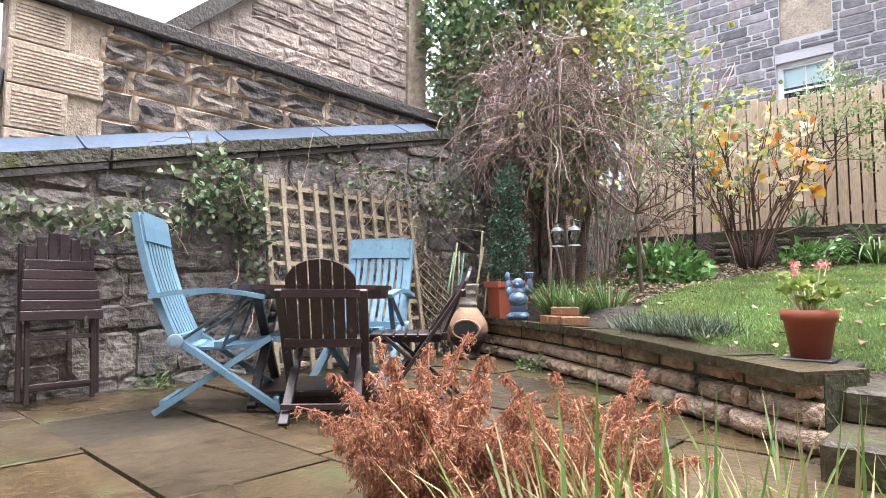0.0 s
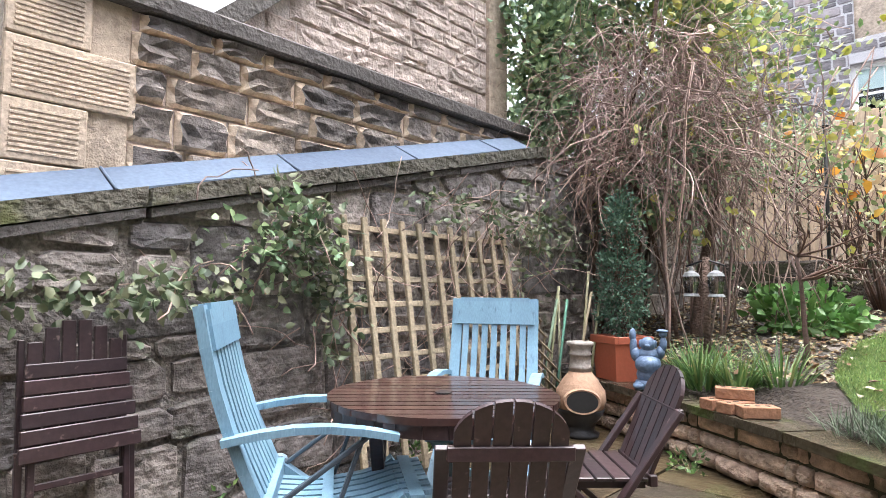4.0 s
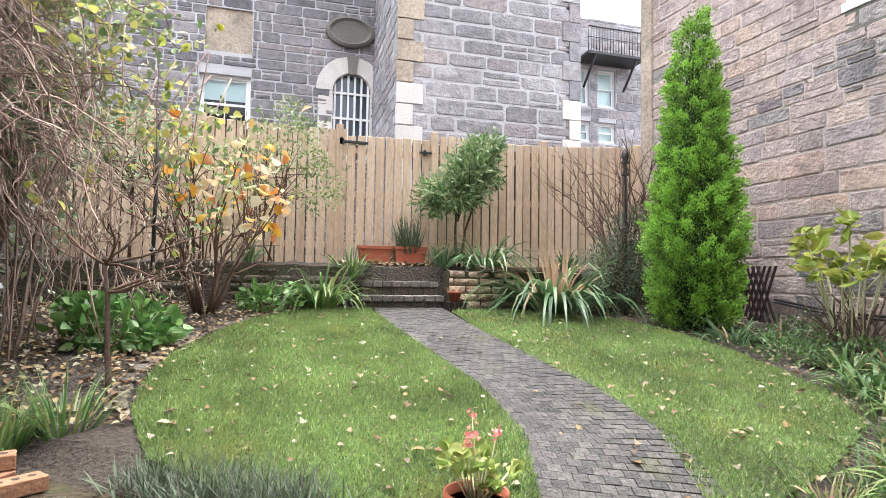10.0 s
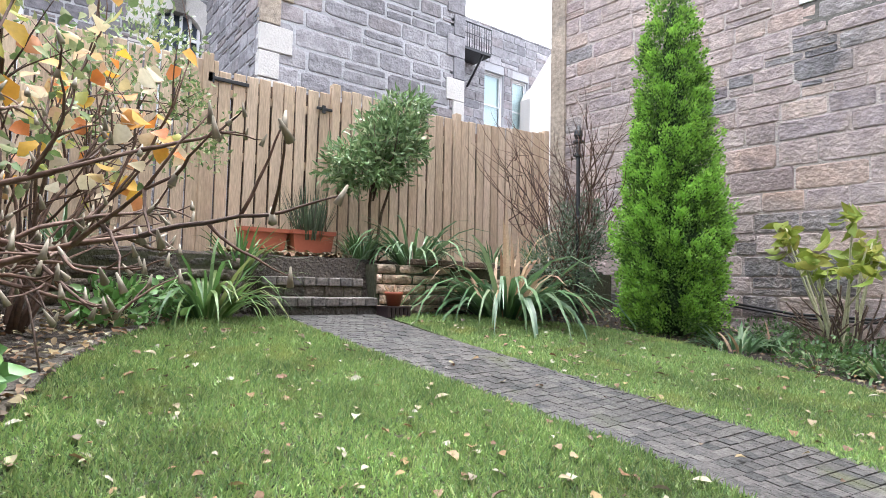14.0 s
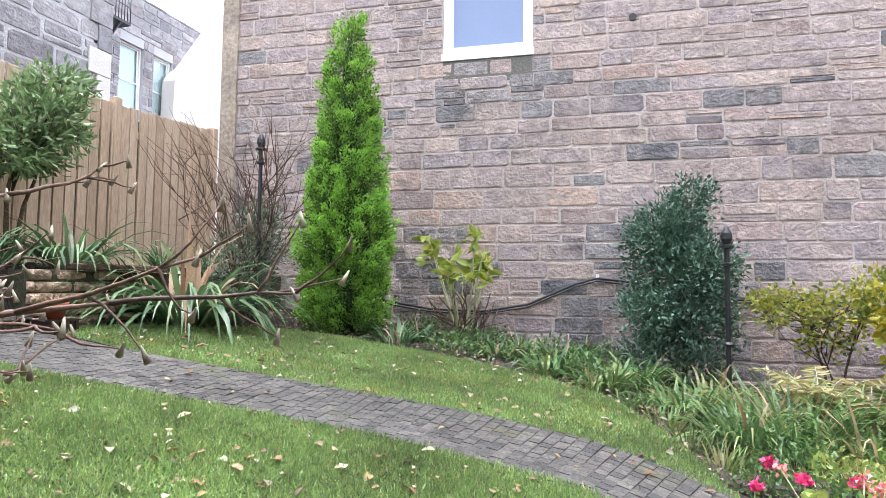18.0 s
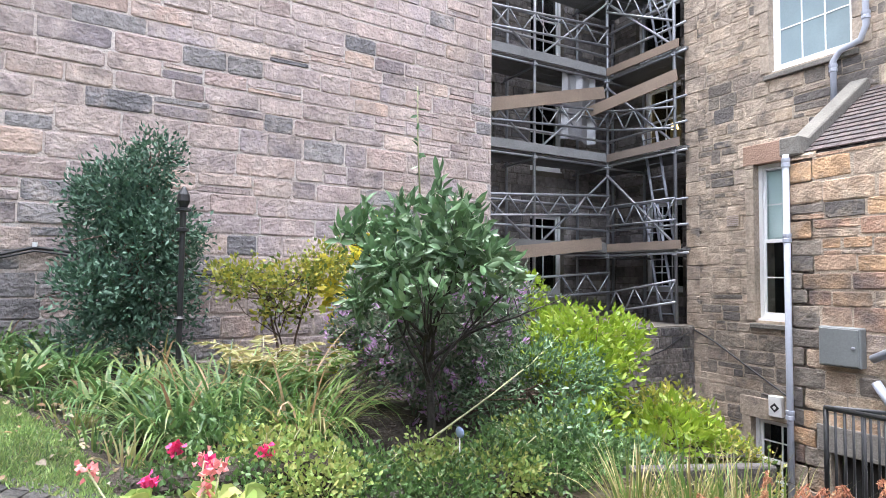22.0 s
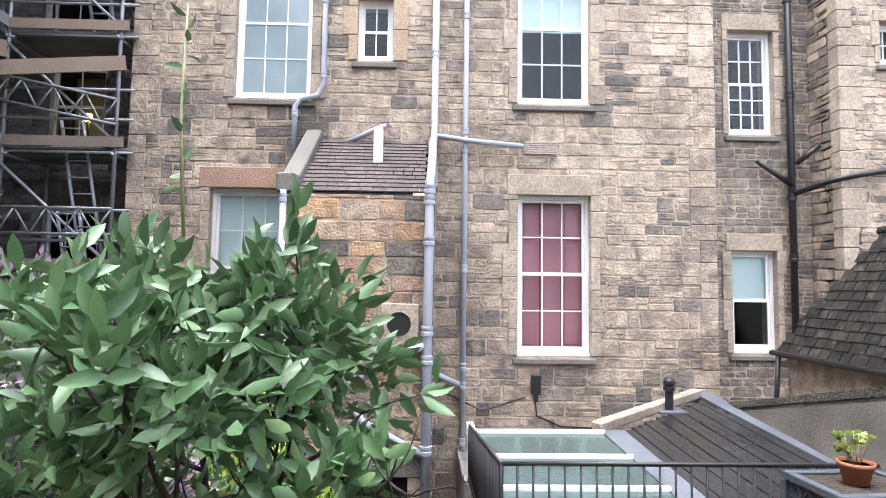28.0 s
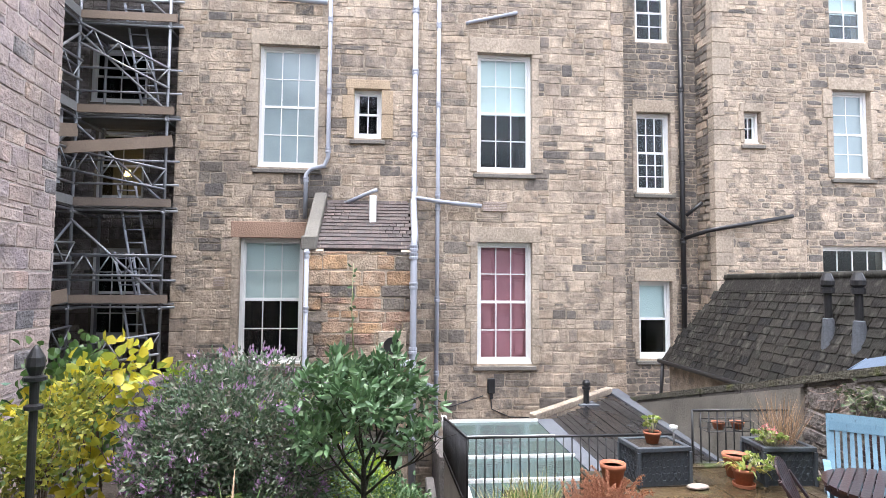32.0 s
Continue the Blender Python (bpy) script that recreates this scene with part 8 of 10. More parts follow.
T = T[np.argsort(-(T[:, 0] + 0.6 * T[:, 2] + rng.normal(size=len(T)) * 0.5))][:int(len(T) * 0.55)]
for name, mt, n, size in (("autumn_foliage", M_ORANGELEAF, 150, 0.12), ("yellow_foliage", M_YELLEAF, 16, 0.09), ("foliage", M_CLIMBER, 60, 0.06)):
    idx = rng.integers(0, len(T), n)
    part(name, leaves(name, T[idx] + rng.normal(size=(n, 3)) * 0.08, rng.normal(size=(n, 3)) * np.array([0.8, 0.8, 0.5]) + np.array([0.3, -0.3, -0.5]), size * (0.7 + 0.6 * rng.random(n)), size * 0.95, mt, True, rng=rng), mt, cot)
shrub("back_shrub", at_place(-1.35, 8.75, 1.5), "feathery green shrub against the fence", "shrub", M_CLIMBER, [((0.2, 0, 1.55), (0.5, 0.3, 0.45), 80), ((-0.3, 0, 1.1), (0.35, 0.3, 0.4), 50), ((0.6, 0.0, 1.0), (0.3, 0.25, 0.4), 36)], (0.06, 0.03), 112,
      [((0, 0, 0), (0.2, 0, 1.3), 0.015), ((0.05, 0, 0), (-0.25, 0, 1.0), 0.012)], per=10, spread=0.06)
shrub("holly_bush", at_place(-2.9, 8.6, 1.5), "dark green bush behind the smoke bush", "shrub", M_IVY, [((0, 0, 1.3), (0.6, 0.4, 0.55), 90), ((-0.7, 0, 1.5), (0.5, 0.4, 0.6), 70)], (0.05, 0.03), 113, [((0, 0, 0), (0.0, 0, 1.2), 0.02)], per=12, spread=0.06)

mag = thing("magnolia", at_place(-2.17, 5.06, 0.52), "budding magnolia with bare spreading branches", "tree")
rng = np.random.default_rng(121)
paths, tips = [], []
stem = wander(rng, (0, 0, -0.03), (-0.04, 0.02, 1), 0.86, 5, 0.05, 0.05)
paths.append((stem, [0.022, 0.021, 0.019, 0.017, 0.015, 0.013]))
for k, (w, L) in enumerate((((0.9, -0.38, 0.18), 0.85), ((0.9, -0.34, 0.3), 0.7), ((0.9, -0.25, 0.45), 0.55), ((0.4, -0.1, 1.0), 0.5), ((0.9, -0.45, 0.1), 0.62), ((0.5, -0.5, 0.8), 0.45), ((-0.4, 0.5, 0.8), 0.55), ((-0.7, -0.1, 0.6), 0.5), ((0.3, 0.6, 0.6), 0.5), ((0.8, -0.2, 0.25), 0.6))):
    p2, t2 = branching(rng, stem[4 + k % 2], (w[0], w[1], w[2] * 0.6 - 0.04), L * 0.8, 0.010, 2, 0.16, 0.05, 4, 0.5, 0.42)
    paths += p2
    tips += t2
part("branch_work", tubes("branches", paths, M_REDTWIG, 6), M_REDTWIG, mag)
bm = bmesh.new()
for t in tips:
    bmesh.ops.create_cone(bm, segments=6, radius1=0.0065, radius2=0.0015, depth=0.032, cap_ends=True, matrix=Matrix.Translation(t) @ Vector((rng.normal() * 0.5, rng.normal() * 0.5, 1.0)).to_track_quat("Z", "Y").to_matrix().to_4x4())
M_BUD = mat("furry_pale_bud", (0.30, 0.265, 0.20), rough=0.8, bump=0.1)
tagged(part("bud_tuft", bm, M_BUD, mag, "furry pale flower buds", True), kind="stuff")

fp = thing("feeder_pole", at_place(-2.32, 6.9, 0.8), "thin black garden pole with a twisted top", "garden pole")
part("pole", tubes("pole", [([(0, 0, -0.03), (0, 0, 1.98)], 0.018)], M_BLACK, 8), M_BLACK, fp)
for z in (0.7, 1.3, 1.9):
    part("collar", lathe([(0.02, z), (0.04, z + 0.02), (0.02, z + 0.04)], 10), M_BLACK, fp)

M_HOSTA = mat("broad_green_leaf", [(0.085, 0.20, 0.05), (0.12, 0.26, 0.06), (0.07, 0.16, 0.05), (0.18, 0.32, 0.08)], rough=0.4, fine=0.12, stain=0.15, bump=0, leafy=0.25)
shrub("broadleaf_clump", at_place(-2.45, 6.25, 0.72), "low clump of broad green leaves in the border", "plant", M_HOSTA, [((0, 0, 0.16), (0.42, 0.3, 0.2), 90)], (0.095, 0.07), 131, fine=True, per=6, spread=0.06)
shrub("broadleaf_clump", at_place(-1.3, 7.9, 0.93), "small clump of green leaves at the lawn edge", "plant", M_HOSTA, [((0, 0, 0.1), (0.3, 0.2, 0.13), 40)], (0.09, 0.05), 132, fine=True, per=6, spread=0.05)


def strappy(name, x, y, z, label, n, spread, length, width, droop, material, seed, lean=0.6, group="", dead=0):
    g = thing(name, at_place(x, y, z), label, "plant", group)
    part("leaf_tuft", tuft("strap_leaves", (0, 0, -0.02), n, spread, length, width, droop, material, seed, lean, 6), material, g)
    if dead:
        part("dead_tuft", tuft("dead_leaves", (0, 0, -0.02), dead, spread * 0.6, length * 1.05, width, droop * 0.8, M_DEAD, seed + 500, lean * 0.6, 6), M_DEAD, g)
    return g


strappy("daylily", -0.72, 8.12, 0.93, "arching green strap-leaved clump beside the steps", 120, 0.16, 0.9, 0.034, 2.8, M_STRAP, 141, 0.7)
strappy("daylily", -0.35, 8.55, 1.3, "arching strap-leaved clump above the steps", 50, 0.1, 0.55, 0.028, 1.5, M_STRAP, 142)
strappy("phormium", 2.15, 7.85, 0.92, "large arching flax with green and dying brown leaves", 150, 0.34, 1.35, 0.055, 2.9, M_PHORM, 143, 1.0, dead=22)
strappy("phormium", 1.5, 8.6, 1.45, "flax clump on the terrace edge", 90, 0.2, 0.95, 0.04, 2.7, M_PHORM, 144, 0.9)
fl = thing("flower_spike", at_place(2.25, 7.9, 0.92), "tall withered pinkish flax leaves", "plant")
part("dead_tuft", tuft("withered_leaves", (0, 0, 0), 7, 0.08, 1.15, 0.075, 0.15, M_DEAD, 145, 0.1, 6), M_DEAD, fl)
for x, y, s in ((1.05, 9.05, 1), (0.95, 8.75, 2), (0.2, 9.35, 3), (2.9, 8.9, 4), (3.4, 8.6, 5), (-1.6, 8.95, 6)):
    strappy("daylily", x, y, 1.5, "dark strap-leaved clump on the terrace", 50, 0.1, 0.45, 0.025, 1.6, M_STRAP if s % 2 else M_PHORM, 150 + s, 0.6, "terrace clumps")

pier = shrub("pieris", at_place(1.2, 9.05, 1.52), "small evergreen tree with pale rosettes against the fence", "tree", M_CLIMBERGREEN, [((-0.15, -0.1, 1.0), (0.42, 0.32, 0.28), 90), ((0.25, -0.1, 1.35), (0.40, 0.32, 0.34), 95), ((0.4, -0.05, 1.72), (0.27, 0.24, 0.18), 44), ((0.1, -0.2, 1.15), (0.34, 0.28, 0.32), 60)], (0.105, 0.032), 161,
             [((0, 0, -0.03), (0.05, -0.05, 1.0), 0.026), ((0.06, 0, -0.03), (0.3, -0.05, 1.3), 0.022)], per=14, spread=0.05)


def trough(x, y, z, label):
    t = thing("trough_planter", at_place(x, y, z), label, "planter", "terracotta troughs")
    bm = bmesh.new()
    w, d, h = 0.215, 0.11, 0.25
    va = [bm.verts.new((s * w * 0.9, q * d * 0.85, 0)) for s, q in ((-1, -1), (1, -1), (1, 1), (-1, 1))]
    vb = [bm.verts.new((s * w * 1.05, q * d, h)) for s, q in ((-1, -1), (1, -1), (1, 1), (-1, 1))]
    bm.faces.new(va[::-1])
    for i in range(4):
        bm.faces.new((va[i], va[(i + 1) % 4], vb[(i + 1) % 4], vb[i]))
    part("body", bm, M_PLASTIC, t)
    bm = bmesh.new()
    for q in ((-0.225, 0.225, -0.12, -0.095), (-0.225, 0.225, 0.095, 0.12), (-0.225, -0.2, -0.095, 0.095), (0.2, 0.225, -0.095, 0.095)):
        box(bm, *q, h - 0.03, h + 0.01)
    bmesh.ops.scale(bm, vec=(1.06, 1.06, 1), verts=bm.verts[:])
    part("rim", bm, M_PLASTIC, t)
    part("soil", slab(-0.2, 0.2, -0.095, 0.095, h - 0.04, h - 0.02), M_SOIL, t)
    return t


trough(0.07, 9.2, 1.5, "empty terracotta trough on the terrace")
trough(0.55, 9.12, 1.5, "terracotta trough with a wispy shrub")
wisp = thing("wispy_shrub", at_place(0.55, 9.12, 1.66), "grey wispy rosemary-like shrub in the trough", "shrub")
part("sprig_tuft", tuft("sprigs", (0, 0, 0), 170, 0.14, 0.6, 0.016, 0.15, M_LAV, 171, 0.25, 4), M_LAV, wisp)
sp = round_pot(at_place(0.88, 7.98, 1.03), 0.085, 0.13, "small terracotta pot with dry stems on a slatted crate", M_PLASTIC)
strappy("dry_potted_plant", 0.88, 7.98, 1.13, "dry straw-coloured stems in a small pot", 50, 0.05, 0.2, 0.008, 1.0, M_DEAD, 172, 0.7)
cr = thing("slatted_crate", at_place(0.88, 7.98, 0.93), "small dark slatted wooden crate under the pot", "crate")
for k in range(6):
    part("slat", slab(-0.12 + 0.043 * k, -0.09 + 0.043 * k, -0.1, 0.1, 0, 0.1, 0.002), M_DARKWOOD, cr)
part("top", slab(-0.125, 0.135, -0.105, 0.105, 0.085, 0.1), M_DARKWOOD, cr)

thj = thing("conifer", at_place(3.4, 6.75, 0.78), "tall narrow bright green conifer", "tree")
rng = np.random.default_rng(181)
n = 540
h = (np.arange(n) + rng.random(n)) / n
h = 1 - np.sqrt(1 - h * 0.995)
a = np.arange(n) * 2.399 + rng.normal(size=n) * 0.5
rad = 0.66 * np.minimum(1.0, 0.66 + h * 1.6) * (1 - h) ** 0.78 * (0.76 + 0.28 * rng.random(n))
root = np.stack([np.cos(a) * rad * 0.62, np.sin(a) * rad * 0.62, h * 3.95 - 0.04], axis=1)
axis = unit(np.stack([np.cos(a) * 0.75, np.sin(a) * 0.75, 0.75 + 0.3 * rng.random(n)], axis=1) + rng.normal(size=(n, 3)) * 0.12)
size = 0.09 + 0.16 * rng.random(n) * (1 - 0.55 * h) + 0.33 * rad
per = 150
grow = rng.random((n, per)) ** 0.75
side = rng.normal(size=(n, per, 3)) * (0.062 * (1.05 - grow) + 0.012)[:, :, None]
P = root[:, None] + axis[:, None] * (grow * size[:, None])[:, :, None] + side
D = axis[:, None] * 1.1 + side * 9 + rng.normal(size=(n, per, 3)) * 0.3
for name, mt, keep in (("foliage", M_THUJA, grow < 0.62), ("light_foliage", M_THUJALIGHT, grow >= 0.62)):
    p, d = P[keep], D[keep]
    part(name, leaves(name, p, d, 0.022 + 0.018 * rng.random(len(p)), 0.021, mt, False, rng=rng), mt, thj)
# solid dark cone stands in for the shade between the sprays
part("core", lathe([(0.1, 0.0), (0.27, 0.3), (0.29, 1.0), (0.19, 2.0), (0.07, 3.0), (0.02, 3.4)], 14), M_THUJASHADE, thj, "dark cone standing in for the shade of the inner foliage", True)
part("trunk", tubes("trunk", [([(0, 0, -0.03), (0, 0, 0.4)], 0.05)], M_BARK, 8), M_BARK, thj)

lat = thing("small_lattice", pose(4.72, 7.05, 0.82, 0, 0, 94), "small dark diamond-lattice panel leaning on the gable wall", "trellis")
for k in range(5):
    for q in (-1, 1):
        bm = bmesh.new()
        bar(bm, (0.08 * k - q * 0.13, 0.009 * q, 0.0), (0.08 * k + q * 0.13, 0.009 * q, 0.72), 0.016, 0.03, 0.0, (0, 1, 0))
        part("slat", bm, M_DARKWOOD, lat)
hyd = thing("hydrangea", at_place(4.22, 5.55, 0.62), "leggy hydrangea with pale stems and yellow-green top leaves", "shrub")
rng = np.random.default_rng(191)
paths, P, D = [], [], []
for k in range(11):
    a = 2 * math.pi * (k + 0.6 * rng.random()) / 11
    lean = 0.12 + 0.3 * rng.random()
    pts = wander(rng, (0.07 * math.cos(a), 0.07 * math.sin(a), 0), (lean * math.cos(a), lean * math.sin(a), 1), 0.85 + 0.6 * rng.random(), 5, 0.05, 0.03)
    paths.append((pts, [0.015, 0.014, 0.013, 0.011, 0.010, 0.008]))
    if k % 2 == 0:
        paths.append((wander(rng, pts[3], (math.cos(a + 1), math.sin(a + 1), 1.2), 0.35, 4, 0.06, 0.05), [0.009, 0.008, 0.007, 0.006, 0.005]))
    for end in (pts[-1], paths[-1][0][-1]):
        for j in range(6):
            P.append(end + Vector(rng.normal(size=3)) * 0.04)
            D.append(Vector((rng.normal(), rng.normal(), 0.5 * rng.normal())))
part("stem_tangle", tubes("stems", paths, M_STEM, 7), M_STEM, hyd)
part("foliage", leaves("leaves", np.array(P), np.array(D), 0.14 + 0.07 * rng.random(len(P)), 0.09, M_HYD, True, rng=rng, curl=0.35), M_HYD, hyd)
part("twig_tangle", tubes("dead_twigs", [(wander(rng, (0.1 * rng.normal(), 0.12 * rng.normal(), 0), (0.5 * rng.normal(), 0.6 * rng.normal(), 1), 0.35 + 0.4 * rng.random(), 5, 0.15, 0.0), 0.008) for k in range(46)], M_BARK, 4), M_BARK, hyd)


def finial_pole(x, y, z, h, label):
    p = thing("finial_pole", at_place(x, y, z), label, "garden pole", "cast garden poles")
    part("pole", lathe([(0.022, -0.03), (0.022, h - 0.3), (0.05, h - 0.29), (0.05, h - 0.27), (0.024, h - 0.26), (0.024, h - 0.14), (0.06, h - 0.13), (0.06, h - 0.11), (0.03, h - 0.1)], 12), M_BLACK, p)
    part("finial", lathe([(0.03, h - 0.1), (0.05, h - 0.05), (0.045, h), (0.02, h + 0.05), (0.005, h + 0.07)], 12), M_BLACK, p)
    part("collar", lathe([(0.022, h - 1.0), (0.045, h - 0.98), (0.022, h - 0.96)], 12), M_BLACK, p)


finial_pole(3.12, 7.72, 0.9, 2.1, "black garden pole with a finial beside the conifer")
finial_pole(3.07, 2.83, 0.33, 1.48, "black garden pole with a finial by the dark shrub")
bare = thing("bare_shrub", at_place(3.35, 8.15, 0.95), "bare twiggy brown shrub in the fence corner", "shrub")
rng = np.random.default_rng(201)
paths, tips = [], []
for k in range(16):
    p2, t2 = branching(rng, (0.1 * rng.normal(), 0.1 * rng.normal(), 0), (0.3 * rng.normal(), 0.28 * rng.normal(), 1), 1.5, 0.015, 2, 0.12, 0.05, 4, 0.6, 0.55)
    part("stem", tubes("stem", p2, M_REDTWIG, 4), M_REDTWIG, bare)
shrub("dark_shrub", at_place(3.05, 7.95, 0.9), "grey-green needle-leaved shrub beside the conifer", "shrub", M_HEBE, [((0, 0, 0.5), (0.42, 0.38, 0.5), 160), ((0.25, -0.15, 0.95), (0.3, 0.3, 0.42), 110)], (0.06, 0.014), 202, [((0, 0, 0), (0.1, 0, 0.6), 0.02)], per=16, spread=0.06)
shrub("evergreen_shrub", at_place(4.0, 3.12, 0.3), "upright dark evergreen shrub against the gable wall", "shrub", M_EVERGREEN, [((0, 0, 0.9), (0.56, 0.56, 0.72), 420), ((0.05, 0.15, 1.55), (0.42, 0.4, 0.36), 220), ((0.1, -0.1, 1.95), (0.24, 0.24, 0.22), 60), ((0, 0, 1.1), (0.3, 0.3, 0.7), 140), ((-0.35, -0.25, 1.25), (0.26, 0.26, 0.24), 60), ((-0.3, 0.35, 0.75), (0.3, 0.3, 0.25), 60), ((0, 0.1, 0.3), (0.6, 0.6, 0.3), 110)], (0.06, 0.026), 203,
      [((0, 0, -0.03), (0.05, 0, 1.5), 0.03)], per=14, spread=0.06)
shrub("golden_euonymus", at_place(3.55, 1.9, 0.22), "golden variegated shrub with bare lower stems", "shrub", M_GOLD, [((0.05, 0.42, 0.92), (0.24, 0.26, 0.14), 50), ((0.0, -0.05, 0.92), (0.26, 0.28, 0.16), 54), ((-0.05, -0.38, 1.08), (0.22, 0.22, 0.15), 44), ((0.0, 0.0, 0.68), (0.22, 0.3, 0.16), 30)], (0.052, 0.034), 204,
      [((0, 0, -0.03), (0.0, 0.2, 0.9), 0.016), ((0.03, 0, -0.03), (0.0, -0.3, 1.0), 0.014), ((-0.03, 0, -0.03), (-0.1, 0.1, 0.7), 0.012)], per=12, spread=0.05)
shrub("golden_vine", at_place(3.6, 0.85, 0.2), "climbing vine with large bright yellow leaves", "climber", M_YELLOWVINE, [((-0.1, 0.1, 1.22), (0.25, 0.3, 0.2), 16), ((0.1, 0.3, 0.85), (0.4, 0.4, 0.35), 24), ((-0.1, 0.45, 0.5), (0.3, 0.25, 0.3), 14)], (0.11, 0.10), 205,
      [((0, 0, -0.03), (0.0, 0.2, 1.3), 0.014)], fine=True, per=6, spread=0.09)
shrub("green_vine", at_place(3.95, 0.7, 0.2), "green climber leaves behind the yellow vine", "climber", M_STRAPLEAF, [((0, 0.1, 1.05), (0.35, 0.4, 0.4), 70), ((0.1, -0.3, 0.7), (0.4, 0.5, 0.6), 60)], (0.09, 0.07), 215, [((0, 0, -0.03), (0.0, 0.2, 1.2), 0.014)], fine=True, per=6, spread=0.09)

# bay tree, hebe, lime and golden shrubs by the sunken area
bay = thing("bay_tree", at_place(1.26, 1.53, 0.2), "round-headed small tree with glossy mid-green leaves", "tree")
rng = np.random.default_rng(211)
paths, tips = [], []
stem = wander(rng, (0, 0, -0.04), (0.02, 0.02, 1), 0.62, 5, 0.03, 0.02)
paths.append((stem, [0.030, 0.027, 0.025, 0.023, 0.022, 0.020]))
for k in range(9):
    a = 2 * math.pi * k / 9 + rng.normal() * 0.25
    p2, t2 = branching(rng, stem[3 + k % 3], (math.cos(a) * 0.75, math.sin(a) * 0.75, 0.55 + 0.7 * rng.random()), 0.58, 0.014, 2, 0.14, 0.06, 3, 0.6, 0.6)
    paths += p2
    tips += t2
part("trunk", tubes("trunk", paths[:1], M_DARKBARK, 8), M_DARKBARK, bay)
part("branch_work", tubes("branches", paths[1:], M_DARKBARK, 5), M_DARKBARK, bay)
T = np.array([tuple(t) for t in tips])
cc = np.array([0, 0, 1.12])
T = T[np.linalg.norm((T - cc) / np.array([0.62, 0.62, 0.52]), axis=1) < 1.0]
lobes = [cloud(rng, np.array(c), r, n, 8, 0.028, 0.35) for c, r, n in (((0.2, 0.08, 1.28), (0.25, 0.25, 0.2), 34), ((-0.22, 0.06, 1.22), (0.24, 0.24, 0.2), 30), ((0.02, -0.24, 1.2), (0.24, 0.2, 0.2), 26), ((0.0, 0.26, 1.08), (0.26, 0.2, 0.16), 26),
                                                                         ((0.42, -0.06, 0.98), (0.18, 0.2, 0.15), 20), ((-0.38, -0.04, 1.12), (0.17, 0.18, 0.14), 17), ((0.34, 0.3, 0.86), (0.15, 0.15, 0.12), 14), ((-0.16, -0.36, 1.04), (0.16, 0.15, 0.12), 12), ((-0.36, 0.3, 0.84), (0.14, 0.14, 0.1), 12))]
p, w = np.concatenate([q[0] for q in lobes]), np.concatenate([q[1] for q in lobes])
crest = T[T[:, 2] > 1.15]
crest = np.concatenate([crest + np.array([0, 0, 0.035 * k]) for k in range(4)])
P = np.concatenate([np.repeat(T, 5, axis=0) + rng.normal(size=(len(T) * 5, 3)) * 0.02, p, np.repeat(crest, 2, axis=0)])
D = np.concatenate([np.repeat(T - cc, 5, axis=0) * 0.9 + rng.normal(size=(len(T) * 5, 3)) * 0.6, w, rng.normal(size=(len(crest) * 2, 3)) * 0.5 + np.array([0, 0, 0.9])])
part("crown", leaves("crown", P, D, 0.075 + 0.045 * rng.random(len(P)), 0.036, M_BAY, True, rng=rng, curl=0.2), M_BAY, bay)
part("shoot", tubes("shoot", [([(0.1, 0.05, 1.5), (0.12, 0.06, 1.85), (0.11, 0.07, 2.2)], [0.006, 0.005, 0.003])], M_STEM, 5), M_STEM, bay)
sp_ = np.array([[0.115, 0.06, 1.65 + 0.04 * k] for k in range(14)])
part("foliage", leaves("shoot_foliage", sp_, rng.normal(size=(14, 3)) + np.array([0, 0, 0.8]), 0.06, 0.025, M_BAY, True, rng=rng), M_BAY, bay)

shrub("hebe", at_place(2.42, 0.92, 0.2), "dense grey-green hebe with mauve flower spikes", "shrub", M_HEBE, [((0, 0, 0.75), (0.80, 0.72, 0.62), 620), ((0.35, -0.5, 0.6), (0.55, 0.55, 0.55), 260), ((-0.4, 0.2, 0.5), (0.5, 0.5, 0.48), 260), ((0.36, 0.32, 0.5), (0.45, 0.42, 0.42), 260)], (0.056, 0.026), 221,
      [((0, 0, -0.03), (0.1, 0, 0.7), 0.03), ((0.1, 0, -0.03), (-0.3, 0.2, 0.6), 0.025), ((0, 0.1, -0.03), (0.4, -0.3, 0.6), 0.025)], per=15, spread=0.045, extra=(M_MAUVE, 4200, 0.04, "flower_spike"))
shrub("lime_choisya", at_place(2.2, -0.55, -0.12), "bright lime-green leafy shrub at the area edge", "shrub", M_LIME, [((0, 0, 0.72), (0.62, 0.55, 0.30), 170), ((-0.35, 0.35, 0.45), (0.45, 0.4, 0.3), 90), ((0.4, -0.35, 0.35), (0.4, 0.35, 0.4), 90)], (0.075, 0.032), 222,
      [((0, 0, -0.03), (0.0, 0, 0.6), 0.02), ((0, 0, -0.03), (-0.3, 0.3, 0.5), 0.016)], fine=True, per=11, spread=0.06)
shrub("lime_choisya", at_place(1.4, -0.75, -0.3), "lime-green leafy bush growing over the area wall", "shrub", M_LIME, [((0.05, -0.1, 0.12), (0.36, 0.42, 0.3), 130), ((0.1, -0.4, 0.0), (0.3, 0.3, 0.3), 60)], (0.08, 0.034), 226, [((0, 0, -0.03), (0.1, -0.1, 0.3), 0.02)], fine=True, per=9, spread=0.055)
